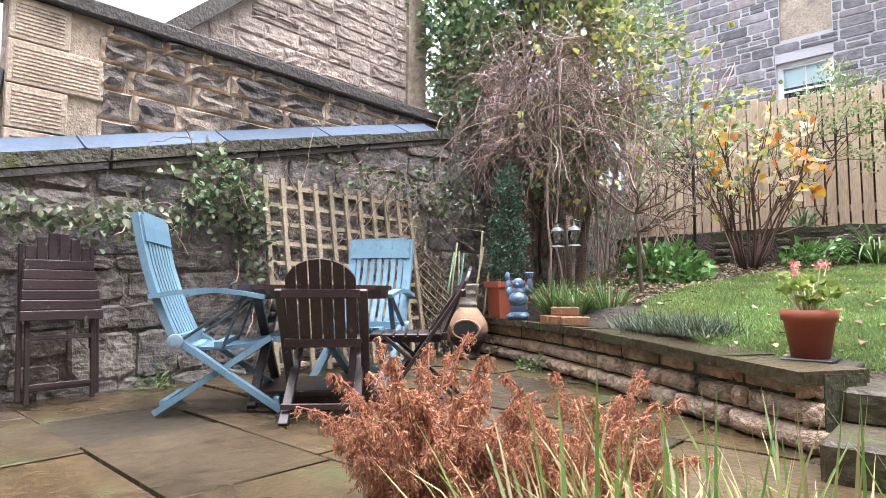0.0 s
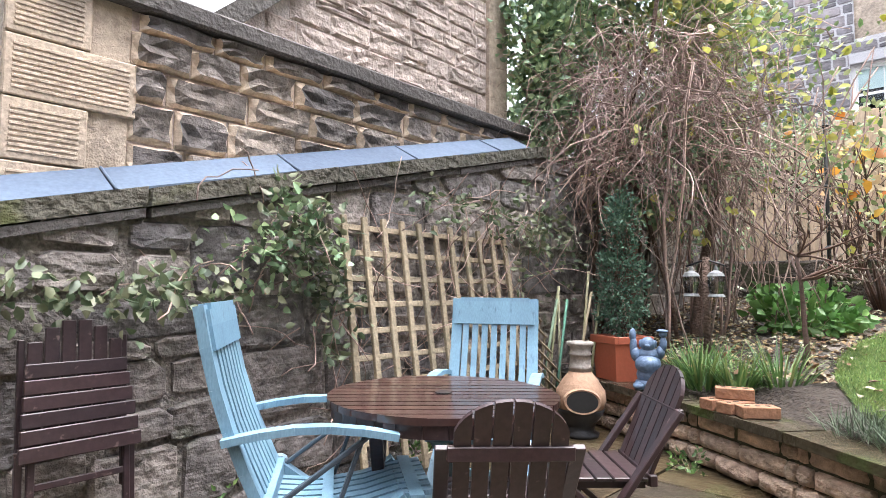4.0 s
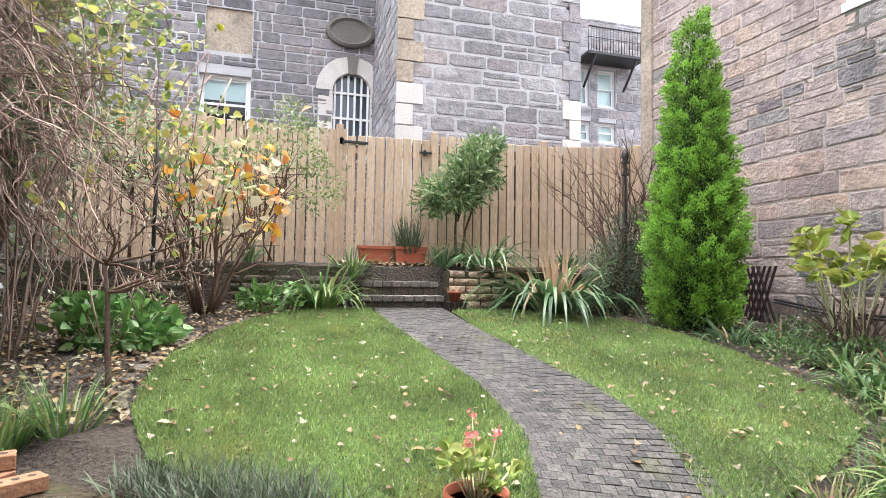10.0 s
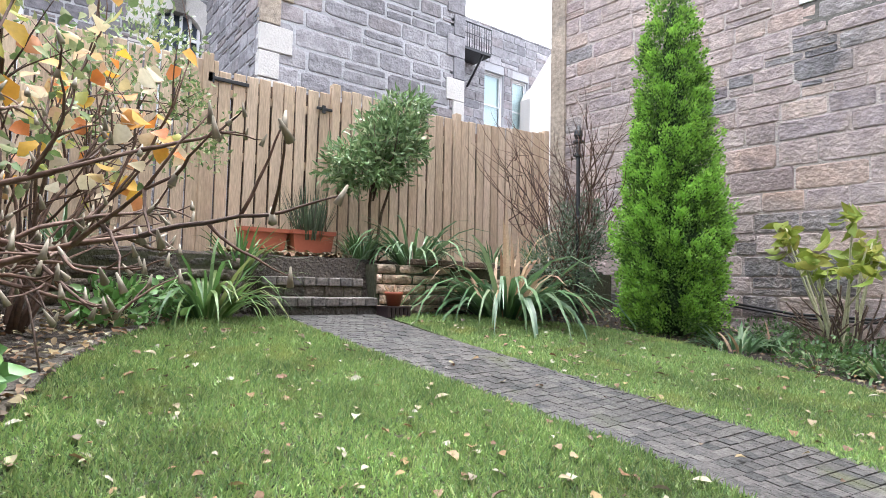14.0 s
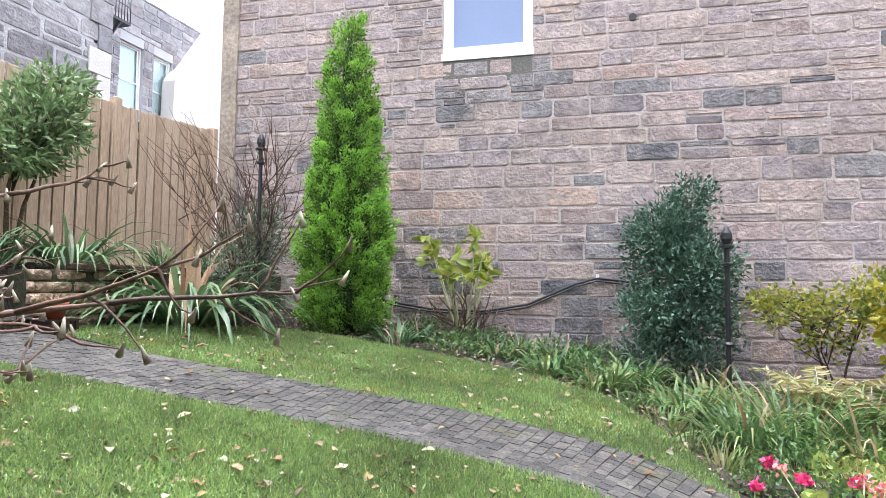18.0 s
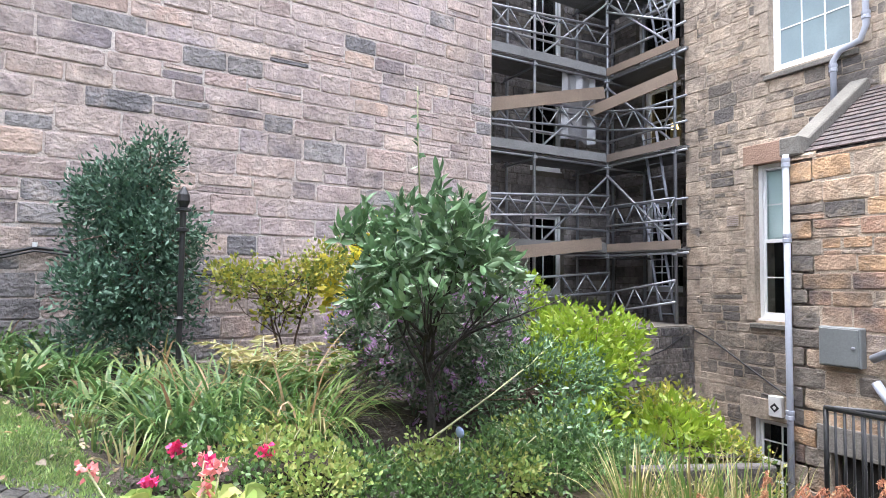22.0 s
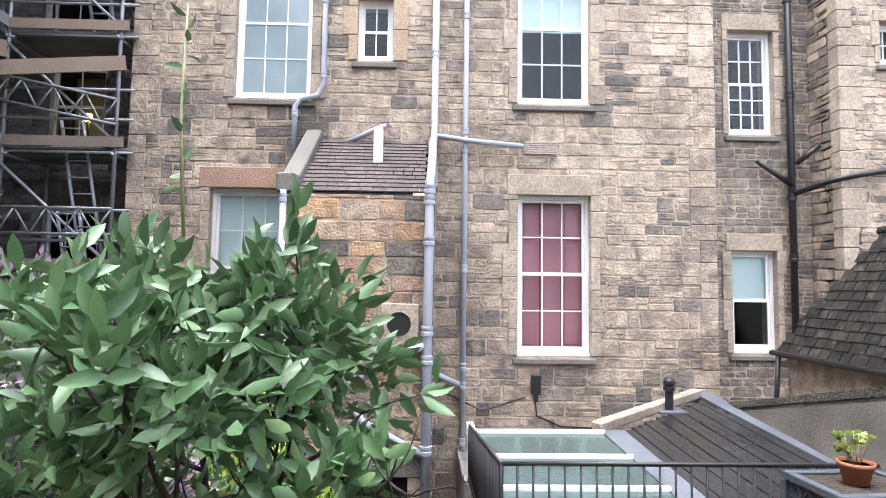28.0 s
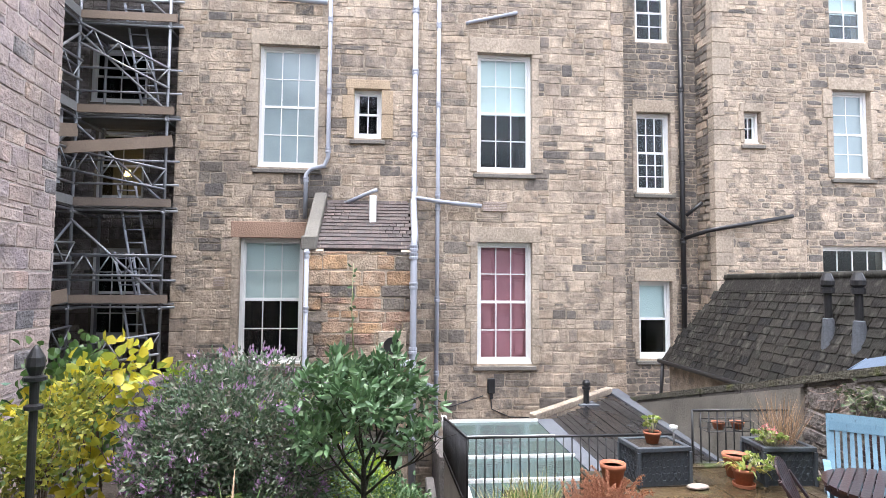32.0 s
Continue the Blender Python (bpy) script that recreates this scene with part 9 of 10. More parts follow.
shrub("lime_choisya", at_place(1.25, 0.35, -0.1), "lime-green leaves low among the dark bushes", "shrub", M_LIME, [((0, 0, 0.2), (0.25, 0.3, 0.2), 50), ((0.1, -0.55, -0.05), (0.2, 0.25, 0.2), 30)], (0.07, 0.032), 227, [((0, 0, -0.03), (0.0, 0, 0.2), 0.01)], fine=True, per=9, spread=0.05)
shrub("dark_bush", at_place(1.75, 0.45, -0.0), "dark green bush under the taller shrubs", "shrub", M_BAY, [((0, 0, 0.35), (0.6, 0.6, 0.4), 230), ((0.4, -0.7, 0.1), (0.6, 0.55, 0.45), 190)], (0.05, 0.022), 223, [((0, 0, -0.03), (0.1, -0.1, 0.3), 0.02)], per=14, spread=0.06)
shrub("golden_shrub", at_place(1.75, -1.15, -0.35), "yellow variegated bush spilling over the area wall", "shrub", M_GOLD, [((0, 0, 0.25), (0.42, 0.35, 0.3), 120), ((0.3, 0.1, 0.05), (0.3, 0.3, 0.35), 60)], (0.05, 0.028), 224, [((0, 0, -0.03), (0.0, 0, 0.3), 0.015)], per=14, spread=0.05)
shrub("golden_shrub", at_place(1.2, -1.25, -0.5), "yellow-leaved bush hanging over the area wall", "shrub", M_GOLD, [((0, 0, 0.12), (0.3, 0.3, 0.24), 90), ((0.1, -0.2, -0.1), (0.25, 0.2, 0.25), 50)], (0.05, 0.028), 228, [((0, 0, -0.03), (0.0, 0, 0.2), 0.012)], per=12, spread=0.05)
shrub("tall_gold_shrub", at_place(3.35, -0.35, -0.05), "tall shrub with yellow-green and gold leaves", "shrub", M_LIME, [((0, 0, 1.0), (0.3, 0.3, 0.35), 50), ((-0.2, -0.2, 0.7), (0.45, 0.4, 0.5), 90)], (0.07, 0.05), 225, [((0, 0, -0.03), (0.0, 0, 0.9), 0.016)], fine=True, per=8, spread=0.07)

# border of mixed greenery along the gable wall
for k, (x, y, n, L, wd, mt) in enumerate(((3.25, 6.05, 60, 0.42, 0.02, M_PHORM), (3.75, 6.0, 50, 0.38, 0.02, M_PHORM), (3.5, 5.0, 60, 0.38, 0.022, M_STRAP), (3.0, 4.4, 70, 0.42, 0.022, M_STRAP), (3.45, 4.3, 70, 0.45, 0.022, M_STRAP), (2.75, 3.85, 80, 0.45, 0.022, M_STRAP), (3.2, 3.6, 80, 0.5, 0.022, M_STRAP),
                                          (2.4, 3.3, 90, 0.5, 0.02, M_STRAP), (2.85, 3.05, 90, 0.55, 0.02, M_SEDGE), (2.3, 2.75, 130, 0.68, 0.018, M_STRAP), (1.9, 2.6, 150, 0.72, 0.014, M_STRAP), (1.65, 2.2, 150, 0.72, 0.013, M_SEDGE), (2.1, 2.2, 150, 0.75, 0.014, M_SEDGE), (2.5, 2.3, 100, 0.6, 0.016, M_STRAP), (1.75, 2.95, 130, 0.55, 0.014, M_STRAP), (3.75, 4.75, 50, 0.35, 0.02, M_PHORM), (4.3, 4.9, 50, 0.35, 0.02, M_STRAP), (4.5, 4.2, 50, 0.4, 0.02, M_STRAP))):
    strappy("border_clump", x, y, lawn_z(x, y) - 0.02, "arching green strap-leaved clump in the border", int(n * 1.15), 0.18, L * 1.05, wd * 1.5, 2.1, mt, 230 + k, 0.75, "border clumps", dead=5 if k > 8 else 2)
for k, (x, y, r) in enumerate(((4.3, 6.2, 0.35), (3.3, 5.4, 0.3), (3.95, 5.3, 0.35), (3.6, 4.5, 0.3), (4.2, 3.9, 0.35), (2.9, 4.0, 0.25))):
    shrub("ground_cover", at_place(x, y, lawn_z(x, y) - 0.02), "low green ground-cover plants", "plant", M_STRAPLEAF, [((0, 0, 0.08), (r, r, 0.12), 60)], (0.05, 0.03), 260 + k, per=7, spread=0.05, group="ground cover")
for k, (x, y) in enumerate(((1.35, 2.75), (1.05, 2.55), (1.5, 3.0))):
    shrub("geranium_bed", at_place(x, y, 0.26), "low bright green leafy clump with pink flowers", "flowering plant", M_LIMELEAF if k == 1 else M_STRAPLEAF, [((0, 0, 0.05), (0.25, 0.22, 0.09), 80)], (0.035, 0.022), 270 + k, fine=True, per=8, spread=0.04)
for k, (x, y, z) in enumerate(((0.95, 2.98, 0.40), (0.76, 2.86, 0.38), (0.68, 3.1, 0.35), (0.86, 2.6, 0.36))):
    f = thing("pink_flower", at_place(x, y, z), "bright pink flower head above the border", "flower", "pink flowers")
    rng = np.random.default_rng(280 + k)
    part("bloom", leaves("petals", rng.normal(size=(40, 3)) * 0.012, rng.normal(size=(40, 3)) * np.array([1, 1, 0.5]) + np.array([0, 0, 0.3]), 0.032, 0.026, M_PINK, True, rng=rng), M_PINK, f)
    part("stem", tubes("stem", [([(0, 0, 0), (0.01, 0.01, -0.3)], 0.003)], M_STEM, 4), M_STEM, f)
for k, (x, y) in enumerate(((0.95, 2.95), (0.92, 2.5), (1.0, 2.1), (0.95, 1.7), (1.25, 2.25), (0.95, 1.3), (1.15, 0.9))):
    shrub("edge_plant", at_place(x, y, 0.12), "bright green leafy plants spilling over the patio edge", "plant", M_STRAPLEAF if k % 3 else M_LIMELEAF, [((0, 0, 0.05), (0.22, 0.24, 0.08), 90)], (0.03, 0.018), 520 + k, fine=True, per=9, spread=0.045, group="edge plants")
for k, (x, y, z) in enumerate(((1.05, 0.45, -0.15), (1.05, 0.1, -0.3), (1.05, -0.25, -0.5), (1.0, 0.75, -0.02))):
    shrub("dark_bush", at_place(x, y, z), "dark green leaves spilling over the edge of the stairs", "shrub", M_BAY if k % 2 else M_STRAPLEAF, [((0, 0, 0.12), (0.3, 0.3, 0.26), 110)], (0.045, 0.024), 560 + k, fine=True, per=9, spread=0.05, group="edge bushes")
for k, (x, y) in enumerate(((0.86, 3.05), (0.78, 2.75), (0.74, 2.4), (0.76, 2.05), (0.72, 1.7), (0.76, 1.35), (0.72, 1.0), (0.78, 0.7))):
    shrub("edge_plant", at_place(x, y, 0.2 if y > 2.3 else 0.05), "soft green leaves spilling over the patio edge", "plant", (M_STRAPLEAF, M_STRAPLEAF, M_LIMELEAF)[k % 3], [((0, 0, 0.03), (0.2, 0.24, 0.07), 110), ((0.12, 0, 0.06), (0.15, 0.2, 0.07), 50)], (0.03, 0.018), 580 + k, fine=True, per=9, spread=0.045, group="edge plants")
for k, (x, y) in enumerate(((1.15, 3.18), (1.5, 3.3), (1.85, 3.42), (2.2, 3.6), (2.5, 3.95), (2.75, 4.4))):
    strappy("border_clump", x, y, lawn_z(x, y) - 0.02, "small green grassy clump at the lawn's edge", 60, 0.12, 0.24, 0.012, 1.4, M_STRAP if k % 2 else M_SEDGE, 600 + k, 0.6, "lawn edge clumps")
tag = thing("plant_label", at_place(0.88, 1.55, 0.27), "small pale blue plastic label among the bushes", "label")
part("plate", blob(bmesh.new(), (0, 0, 0.05), (0.045, 0.012, 0.032), 2), M_FROST, tag, "", True)
part("stake", tubes("stake", [([(0, 0, -0.25), (0, 0, 0.03)], 0.004)], M_WHITE, 5), M_WHITE, tag)
def fern(x, y, z, label, material, seed, n=13, size=0.55):
    """Arching fronds with paired leaflets."""
    f = thing("dry_fern", at_place(x, y, z), label, "fern", "ferns")
    rng = np.random.default_rng(seed)
    P, D, L, stalks = [], [], [], []
    for k in range(n):
        a = 2 * math.pi * (k + 0.7 * rng.random()) / n
        out = Vector((math.cos(a), math.sin(a), 0))
        reach = size * (0.7 + 0.5 * rng.random())
        pts = [out * reach * 0.75 * q + Vector((0, 0, reach * (1.25 * q - 0.75 * q * q))) for q in [i / 12 for i in range(13)]]
        stalks.append((pts, 0.003))
        across = Vector((0, 0, 1)).cross(out)
        for i in range(2, 13):
            for side in (-1, 1):
                for step in (0.0, 0.5):
                    P.append(pts[i - 1].lerp(pts[i], step))
                    D.append(across * side + out * 0.45 + Vector((0, 0, -0.15)) + Vector(rng.normal(size=3)) * 0.1)
                    L.append(0.11 * math.sin(math.pi * (i + 1) / 14.5) + 0.012)
    part("leaf_tuft", leaves("fronds", np.array(P), np.array(D), np.array(L), 0.022, material, True, rng=rng, curl=0.25), material, f)
    part("stem_tangle", tubes("stalks", stalks, M_STEM, 4), M_STEM, f)


fern(2.5, 2.3, 0.35, "straw-coloured dying fern fronds", M_STRAW, 290)
fern(2.25, 2.05, 0.32, "yellow-green fern fronds among the grasses", M_SEDGE, 291, 11, 0.5)
fern(1.05, 0.95, 0.02, "dark green fern under the bushes", M_STRAPLEAF, 292, 10, 0.35)
hose = thing("garden_hose", Matrix(), "black hose looped along the gable wall", "hose")
hp = []
for y, z in ((7.0, 1.12), (6.2, 1.0), (5.5, 0.98), (4.9, 1.08), (4.3, 1.35), (4.02, 1.43), (3.6, 1.38), (3.0, 1.22), (2.4, 1.18), (1.8, 1.2), (1.2, 1.15)):
    hp.append((4.67 + math.tan(radians(4)) * (9.5 - y) - 0.06, y, z))
part("hose", tubes("hose", [(hp, 0.016), ([(p[0] - 0.01, p[1], p[2] - 0.035) for p in hp], 0.012)], M_BLACK, 6), M_BLACK, hose)
part("clip", slab(-0.02, 0.02, -0.02, 0.02, -0.02, 0.03), M_WHITE, hose).location = (5.0, 4.02, 1.45)
wd = thing("dead_branch", Matrix(), "thin dead branch lying across the shrubs", "branch")
part("branch", tubes("branch", [([(0.95, 1.7, 0.28), (1.25, 1.1, 0.42), (1.6, 0.5, 0.55), (2.0, -0.1, 0.7)], [0.007, 0.006, 0.005, 0.003])], M_STEM, 5), M_STEM, wd)

# fallen leaves


def litter(name, label, n, region, seed, size=0.05):
    rng = np.random.default_rng(seed)
    p = []
    while len(p) < n:
        x, y = region(rng)
        p.append((x, y, (lawn_z(x, y) if y < 8.42 else terrace_z(y)) + 0.022 + 0.01 * rng.random()))
    p = np.array(p)
    d = rng.normal(size=(n, 3)) * np.array([1, 1, 0.12])
    me = leaves(name, p, d, size * (0.6 + 0.8 * rng.random(n) ** 2), size * (0.5 + 0.3 * rng.random(n)), M_LITTER, True, rng=rng, curl=0.25, flat=True)
    tagged(part(name, me, M_LITTER), label, "fallen leaves", kind="stuff")


def on_lawn(rng):
    while True:
        x, y = rng.uniform(-2.0, 2.9), rng.uniform(3.2, 8.0)
        if inside(LAWN_W, x, y) or inside(LAWN_E, x, y) or (rng.random() < 0.1 and abs(x - path_mid(y)) < 0.4):
            return x, y


def on_border(rng):
    while True:
        x, y = rng.uniform(-4.0, -0.8), rng.uniform(4.4, 8.4)
        if not inside(LAWN_W, x, y) and y > curve_y(x) + 0.3:
            return x, y


def on_east(rng):
    while True:
        x, y = rng.uniform(0.9, 4.6), rng.uniform(2.4, 8.3)
        if not inside(LAWN_E, x, y) and x > path_mid(y) + 0.45:
            return x, y


litter("fallen_leaves", "scattered fallen leaves on the lawn", 380, on_lawn, 302, 0.06)
litter("fallen_leaves", "small brown leaf scraps in the grass", 450, on_lawn, 306, 0.03)
litter("fallen_leaves", "brown fallen leaves thick on the border soil", 2600, on_border, 303, 0.06)
litter("fallen_leaves", "fallen leaves on the soil by the gable wall", 1500, on_east, 304, 0.05)
litter("fallen_twigs", "dry cut twigs and leaves on the terrace", 500, lambda r: (r.uniform(-0.4, 0.9), r.uniform(8.75, 9.3)), 305, 0.09)


# ---- details of the house wall ----
def pipe_run(name, runs, r, material, label, collars=(), category="drainpipe"):
    p = thing(name, Matrix(), label, category)
    for pts in runs:
        part("pipe", tubes("pipe", [(pts, r)], material, 10), material, p)
    for x, y, z in collars:
        part("collar", lathe([(r, -0.07), (r * 1.28, -0.065), (r * 1.28, -0.02), (r * 1.12, -0.01), (r * 1.28, 0.02), (r * 1.28, 0.05), (r, 0.055)], 12), material, p).location = (x, y, z)
    return p


FW = HY - 0.0
pipe_run("soil_pipe", [[(0.62, -4.40, -3.0), (0.62, -4.40, 2.95), (0.60, -4.5, 3.15), (0.57, -5.9, 3.95), (0.55, -6.16, 4.1), (0.55, -6.18, 10.9)]], 0.062, M_PIPE, "pale grey soil pipe down the house and outhouse",
         [(0.62, -4.40, z) for z in (-1.6, -0.55, 0.62, 1.0, 2.2, 2.75, 2.9)] + [(0.55, -6.18, z) for z in (4.3, 5.5, 6.9, 8.3)])
pipe_run("downpipe", [[(0.03, -6.2, -3.0), (0.03, -6.2, 10.9)]], 0.046, M_PIPE, "slim pale grey pipe down the house wall", [(0.03, -6.2, z) for z in (-0.9, 0.0, 0.3, 1.9, 3.9, 4.2, 6.2, 8.0)])
pipe_run("downpipe", [[(2.58, -4.40, -3.0), (2.58, -4.40, 2.85)]], 0.042, M_PIPE, "pale grey rainwater pipe on the outhouse corner", [(2.58, -4.40, z) for z in (-1.8, -0.55, 1.75, 2.75)])
pipe_run("waste_pipe", [[(2.42, -6.18, 10.9), (2.42, -6.18, 4.95), (2.5, -6.18, 4.75), (2.78, -6.18, 4.68), (2.88, -6.18, 4.55), (2.88, -6.18, 3.6)]], 0.046, M_PIPE, "pale grey waste pipe with a kink beside the window", [(2.42, -6.18, z) for z in (5.1, 6.4, 8.0)] + [(2.88, -6.18, 4.45)])
pipe_run("waste_pipe", [[(0.55, -6.14, 4.1), (0.0, -6.12, 4.02), (-0.93, -6.12, 3.94)]], 0.045, M_PIPE, "pale grey branch pipe crossing the wall")
pipe_run("waste_pipe", [[(0.66, -4.40, 0.80), (0.85, -4.40, 0.72), (1.62, -4.40, 0.28)]], 0.05, M_PIPE, "pale grey sloping waste pipe under the round vent")
pipe_run("waste_pipe", [[(0.66, -4.40, -0.62), (0.85, -4.40, -0.52), (1.45, -4.40, -0.2), (1.60, -4.42, 0.02)]], 0.052, M_PIPE, "pale grey curved waste pipe low on the outhouse")
pipe_run("waste_pipe", [[(2.1, -6.2, 3.92), (1.45, -6.15, 4.22), (1.35, -6.15, 4.25)]], 0.042, M_PIPE, "pale grey pipe above the outhouse roof")
pipe_run("waste_pipe", [[(0.08, -6.2, 0.0), (0.5, -6.2, 0.18)]], 0.045, M_PIPE, "short grey branch pipe beside the outhouse")
pipe_run("waste_pipe", [[(-0.6, -6.28, 8.1), (-0.65, -6.24, 8.12), (-1.75, -6.24, 8.4)]], 0.04, M_PIPE, "grey branch pipe high on the wall")
pipe_run("waste_pipe", [[(3.6, -6.18, 8.42), (2.5, -6.18, 8.38)]], 0.05, M_PIPE, "grey pipe running to the tall downpipe")
vs = thing("vent_stack", at_place(1.42, -5.5, 3.3), "white square vent stack on the outhouse roof", "vent")
part("flue_box", slab(-0.07, 0.07, -0.07, 0.07, 0.0, 0.72, 0.01), M_WHITE, vs)
part("flashing", slab(-0.14, 0.14, -0.14, 0.14, 0.05, 0.12), M_LEAD, vs)
pipe_run("black_soil_pipe", [[(-5.95, -6.86, -1.0), (-5.95, -6.86, 10.9)]], 0.06, M_BLACK, "black iron soil pipe in the recess", [(-5.95, -6.86, z) for z in (0.5, 2.2, 3.3, 5.2, 7.0)])
pipe_run("black_waste_pipe", [[(-5.95, -6.84, 3.35), (-6.25, -6.3, 3.5), (-6.5, -6.1, 3.55), (-8.2, -6.1, 3.85)]], 0.05, M_BLACK, "black iron waste pipe along the wing")
pipe_run("black_waste_pipe", [[(-5.95, -6.84, 3.5), (-5.3, -6.84, 3.95)]], 0.045, M_BLACK, "black iron branch pipe in the recess")
pipe_run("black_waste_pipe", [[(-6.0, -6.8, 3.9), (-6.3, -6.6, 4.2)]], 0.045, M_BLACK, "short black branch pipe")
pipe_run("overflow_pipe", [[(-8.75, -6.47, 4.7), (-8.75, -6.43, 4.45), (-8.68, -6.43, 4.3), (-8.68, -6.43, 2.2)]], 0.03, M_BLACK, "thin black bent pipe beside the big window")

om2 = wall_frame(OX1, OY, 180, 0)
rv = thing("round_vent", om2 @ pose(1.6, -0.03, 1.08, 90), "round black vent hole in a square stone block", "vent", kind="structure")
part("block", slab(-0.26, 0.26, -0.28, 0.27, -0.02, 0.035, 0.01), M_ASHLAR, rv)
# closed black disc with a rim, painting the shade in the vent
part("hole", lathe([(0.001, 0.037), (0.135, 0.037), (0.135, 0.045), (0.155, 0.047), (0.16, 0.036)], 24), M_SHADEBLACK, rv)
mb = thing("meter_box", om2 @ Matrix.Translation((0.41, -0.14, 0.15)), "grey metal meter box on the outhouse wall", "meter box")
part("box", slab(0, 0.47, 0, 0.14, 0, 0.48, 0.012), M_METERBOX, mb)
mdoor = part("door", slab(0.02, 0.45, -0.012, 0.0, 0.02, 0.46, 0.005), M_METERBOX, mb)
part("lock", lathe([(0.02, 0.0), (0.02, 0.012), (0.012, 0.016)], 10), M_STEEL, mdoor).matrix_basis = pose(0.4, -0.012, 0.24, 90)
al = thing("alarm_box", hm @ Matrix.Translation((1.62, -0.12, -1.05)), "white alarm box with a black diamond sign", "alarm box")
part("box", slab(0, 0.22, 0, 0.1, 0, 0.34, 0.012), M_WHITE, al)
part("sign", slab(-0.055, 0.055, -0.006, 0.0, -0.055, 0.055, 0, pose(0.11, 0, 0.15, 0, 45)), M_BLACK, al)
part("sign_centre", slab(-0.025, 0.025, -0.009, -0.004, -0.025, 0.025, 0, pose(0.11, 0, 0.15, 0, 45)), M_WHITE, al)
for u, z, w, h in ((6.6, 3.85, 0.55, 0.22), (0.85, 2.15, 0.24, 0.2)):
    lv = thing("louvre_vent", hm @ Matrix.Translation((u, -0.035, z)), "pale louvred vent in the house wall", "vent")
    part("backing", slab(0, w, 0.0, 0.03, 0, h), M_ASHLAR, lv)
    for k in range(6):
        part("slat", slab(0.01, w - 0.01, -0.012, 0.0, h * (k + 0.15) / 6, h * (k + 0.6) / 6), M_MORTAR_PALE, lv)
wl = thing("wall_lamp", hm @ Matrix.Translation((6.72, -0.1, -0.25)), "small black lamp on the house wall", "lamp")
part("body", slab(0, 0.16, 0, 0.1, 0.1, 0.42, 0.01), M_BLACK, wl)
part("spike", slab(0.05, 0.11, 0.0, 0.08, -0.02, 0.1), M_BLACK, wl)
part("cable", tubes("cable", [([(0.08, 0.08, -0.02), (0.1, 0.08, -0.25), (0.5, 0.08, -0.42), (1.1, 0.08, -0.45), (-0.4 + 0, 0.08, -0.4)][:4], 0.012)], M_BLACK, 5), M_BLACK, wl)
for k, pts in enumerate(([(5.6, -6.25, 0.3), (5.0, -6.24, 0.05), (4.4, -6.24, -0.3), (3.6, -6.24, -0.75), (2.7, -6.24, -0.7)], [(0.4, -6.24, -0.1), (-0.3, -6.24, -0.42), (-1.0, -6.24, -0.2)], [(5.45, -4.2, -0.4), (5.45, -5.4, -0.1), (5.5, -6.25, 0.25)])):
    cb = thing("cable", Matrix(), "loose black cable on the wall", "cable", "wall cables")
    part("cable_run", tubes("cable_run", [(pts, 0.014)], M_BLACK, 5), M_BLACK, cb)

# ---- outhouse roof ----
oroof = thing("outhouse_roof", Matrix(), "small lean-to roof of purple slates with a stone skew", "roof", kind="structure")
A0, A1, B0, B1 = Vector((0.62, -4.6, 2.86)), Vector((2.45, -4.6, 2.86)), Vector((0.62, -6.28, 4.0)), Vector((2.45, -6.28, 4.0))
bm = bmesh.new()
q = [bm.verts.new(p) for p in (A0, A1, B1, B0)]
w = [bm.verts.new(p - Vector((0, 0, 0.1))) for p in (A0, A1, B1, B0)]
bm.faces.new(q)
bm.faces.new(w[::-1])
for i in range(4):
    bm.faces.new((q[i], w[i], w[(i + 1) % 4], q[(i + 1) % 4]))
rb = part("roof_deck", bm, M_FELT, oroof)
me = bpy.data.meshes.new("slate")
b = slab(-0.5, 0.5, -0.5, 0.5, 0, 1)
b.to_mesh(me)
b.free()
me.materials.append(M_SLATE_RED)
sl = B0 - A0
nr = Vector((1, 0, 0)).cross(sl.normalized())
nr = nr if nr.z > 0 else -nr
rng_o = random.Random(33)
for r in range(14):
    x = 0.6 + (0.08 if r % 2 else 0)
    c0 = A0.lerp(B0, (r + 0.5) / 14)
    while x < 2.42:
        wd = rng_o.uniform(0.13, 0.18)
        m = Matrix((Vector((-1, 0, 0)), sl.normalized(), nr)).transposed().to_4x4()
        m.translation = Vector((x + wd / 2, c0.y, c0.z)) + nr * 0.02
        ob = new("slate", me)
        ob.parent = rb
        ob.matrix_basis = m @ Matrix.Rotation(radians(-6), 4, "X") @ Matrix.Diagonal((wd - 0.01, sl.length / 14 * 1.25, 0.014, 1))
        x += wd
bm = bmesh.new()
bar(bm, (2.56, -4.62, 2.96), (2.56, -6.28, 4.12), 0.26, 0.16, 0.02)
part("skew_stone", bm, M_ASHLAR_DARK, oroof)
part("skew_foot", slab(2.43, 2.70, -4.78, -4.45, 2.84, 3.1, 0.02), M_ASHLAR_DARK, oroof)
bm = bmesh.new()
bar(bm, (0.58, -4.62, 2.92), (0.58, -6.28, 4.05), 0.14, 0.1, 0.01)
part("verge_stone", bm, M_ASHLAR_DARK, oroof)
part("gutter", tubes("gutter", [([(0.55, -4.68, 2.84), (2.62, -4.68, 2.82)], 0.055)], M_METERBOX, 10), M_METERBOX, oroof)

# chimney cowl on the black roof
ck = thing("roof_cowl", at_place(-2.95, -5.2, low_z(-5.2)), "black ribbed flue cowl on the flat roof", "vent")
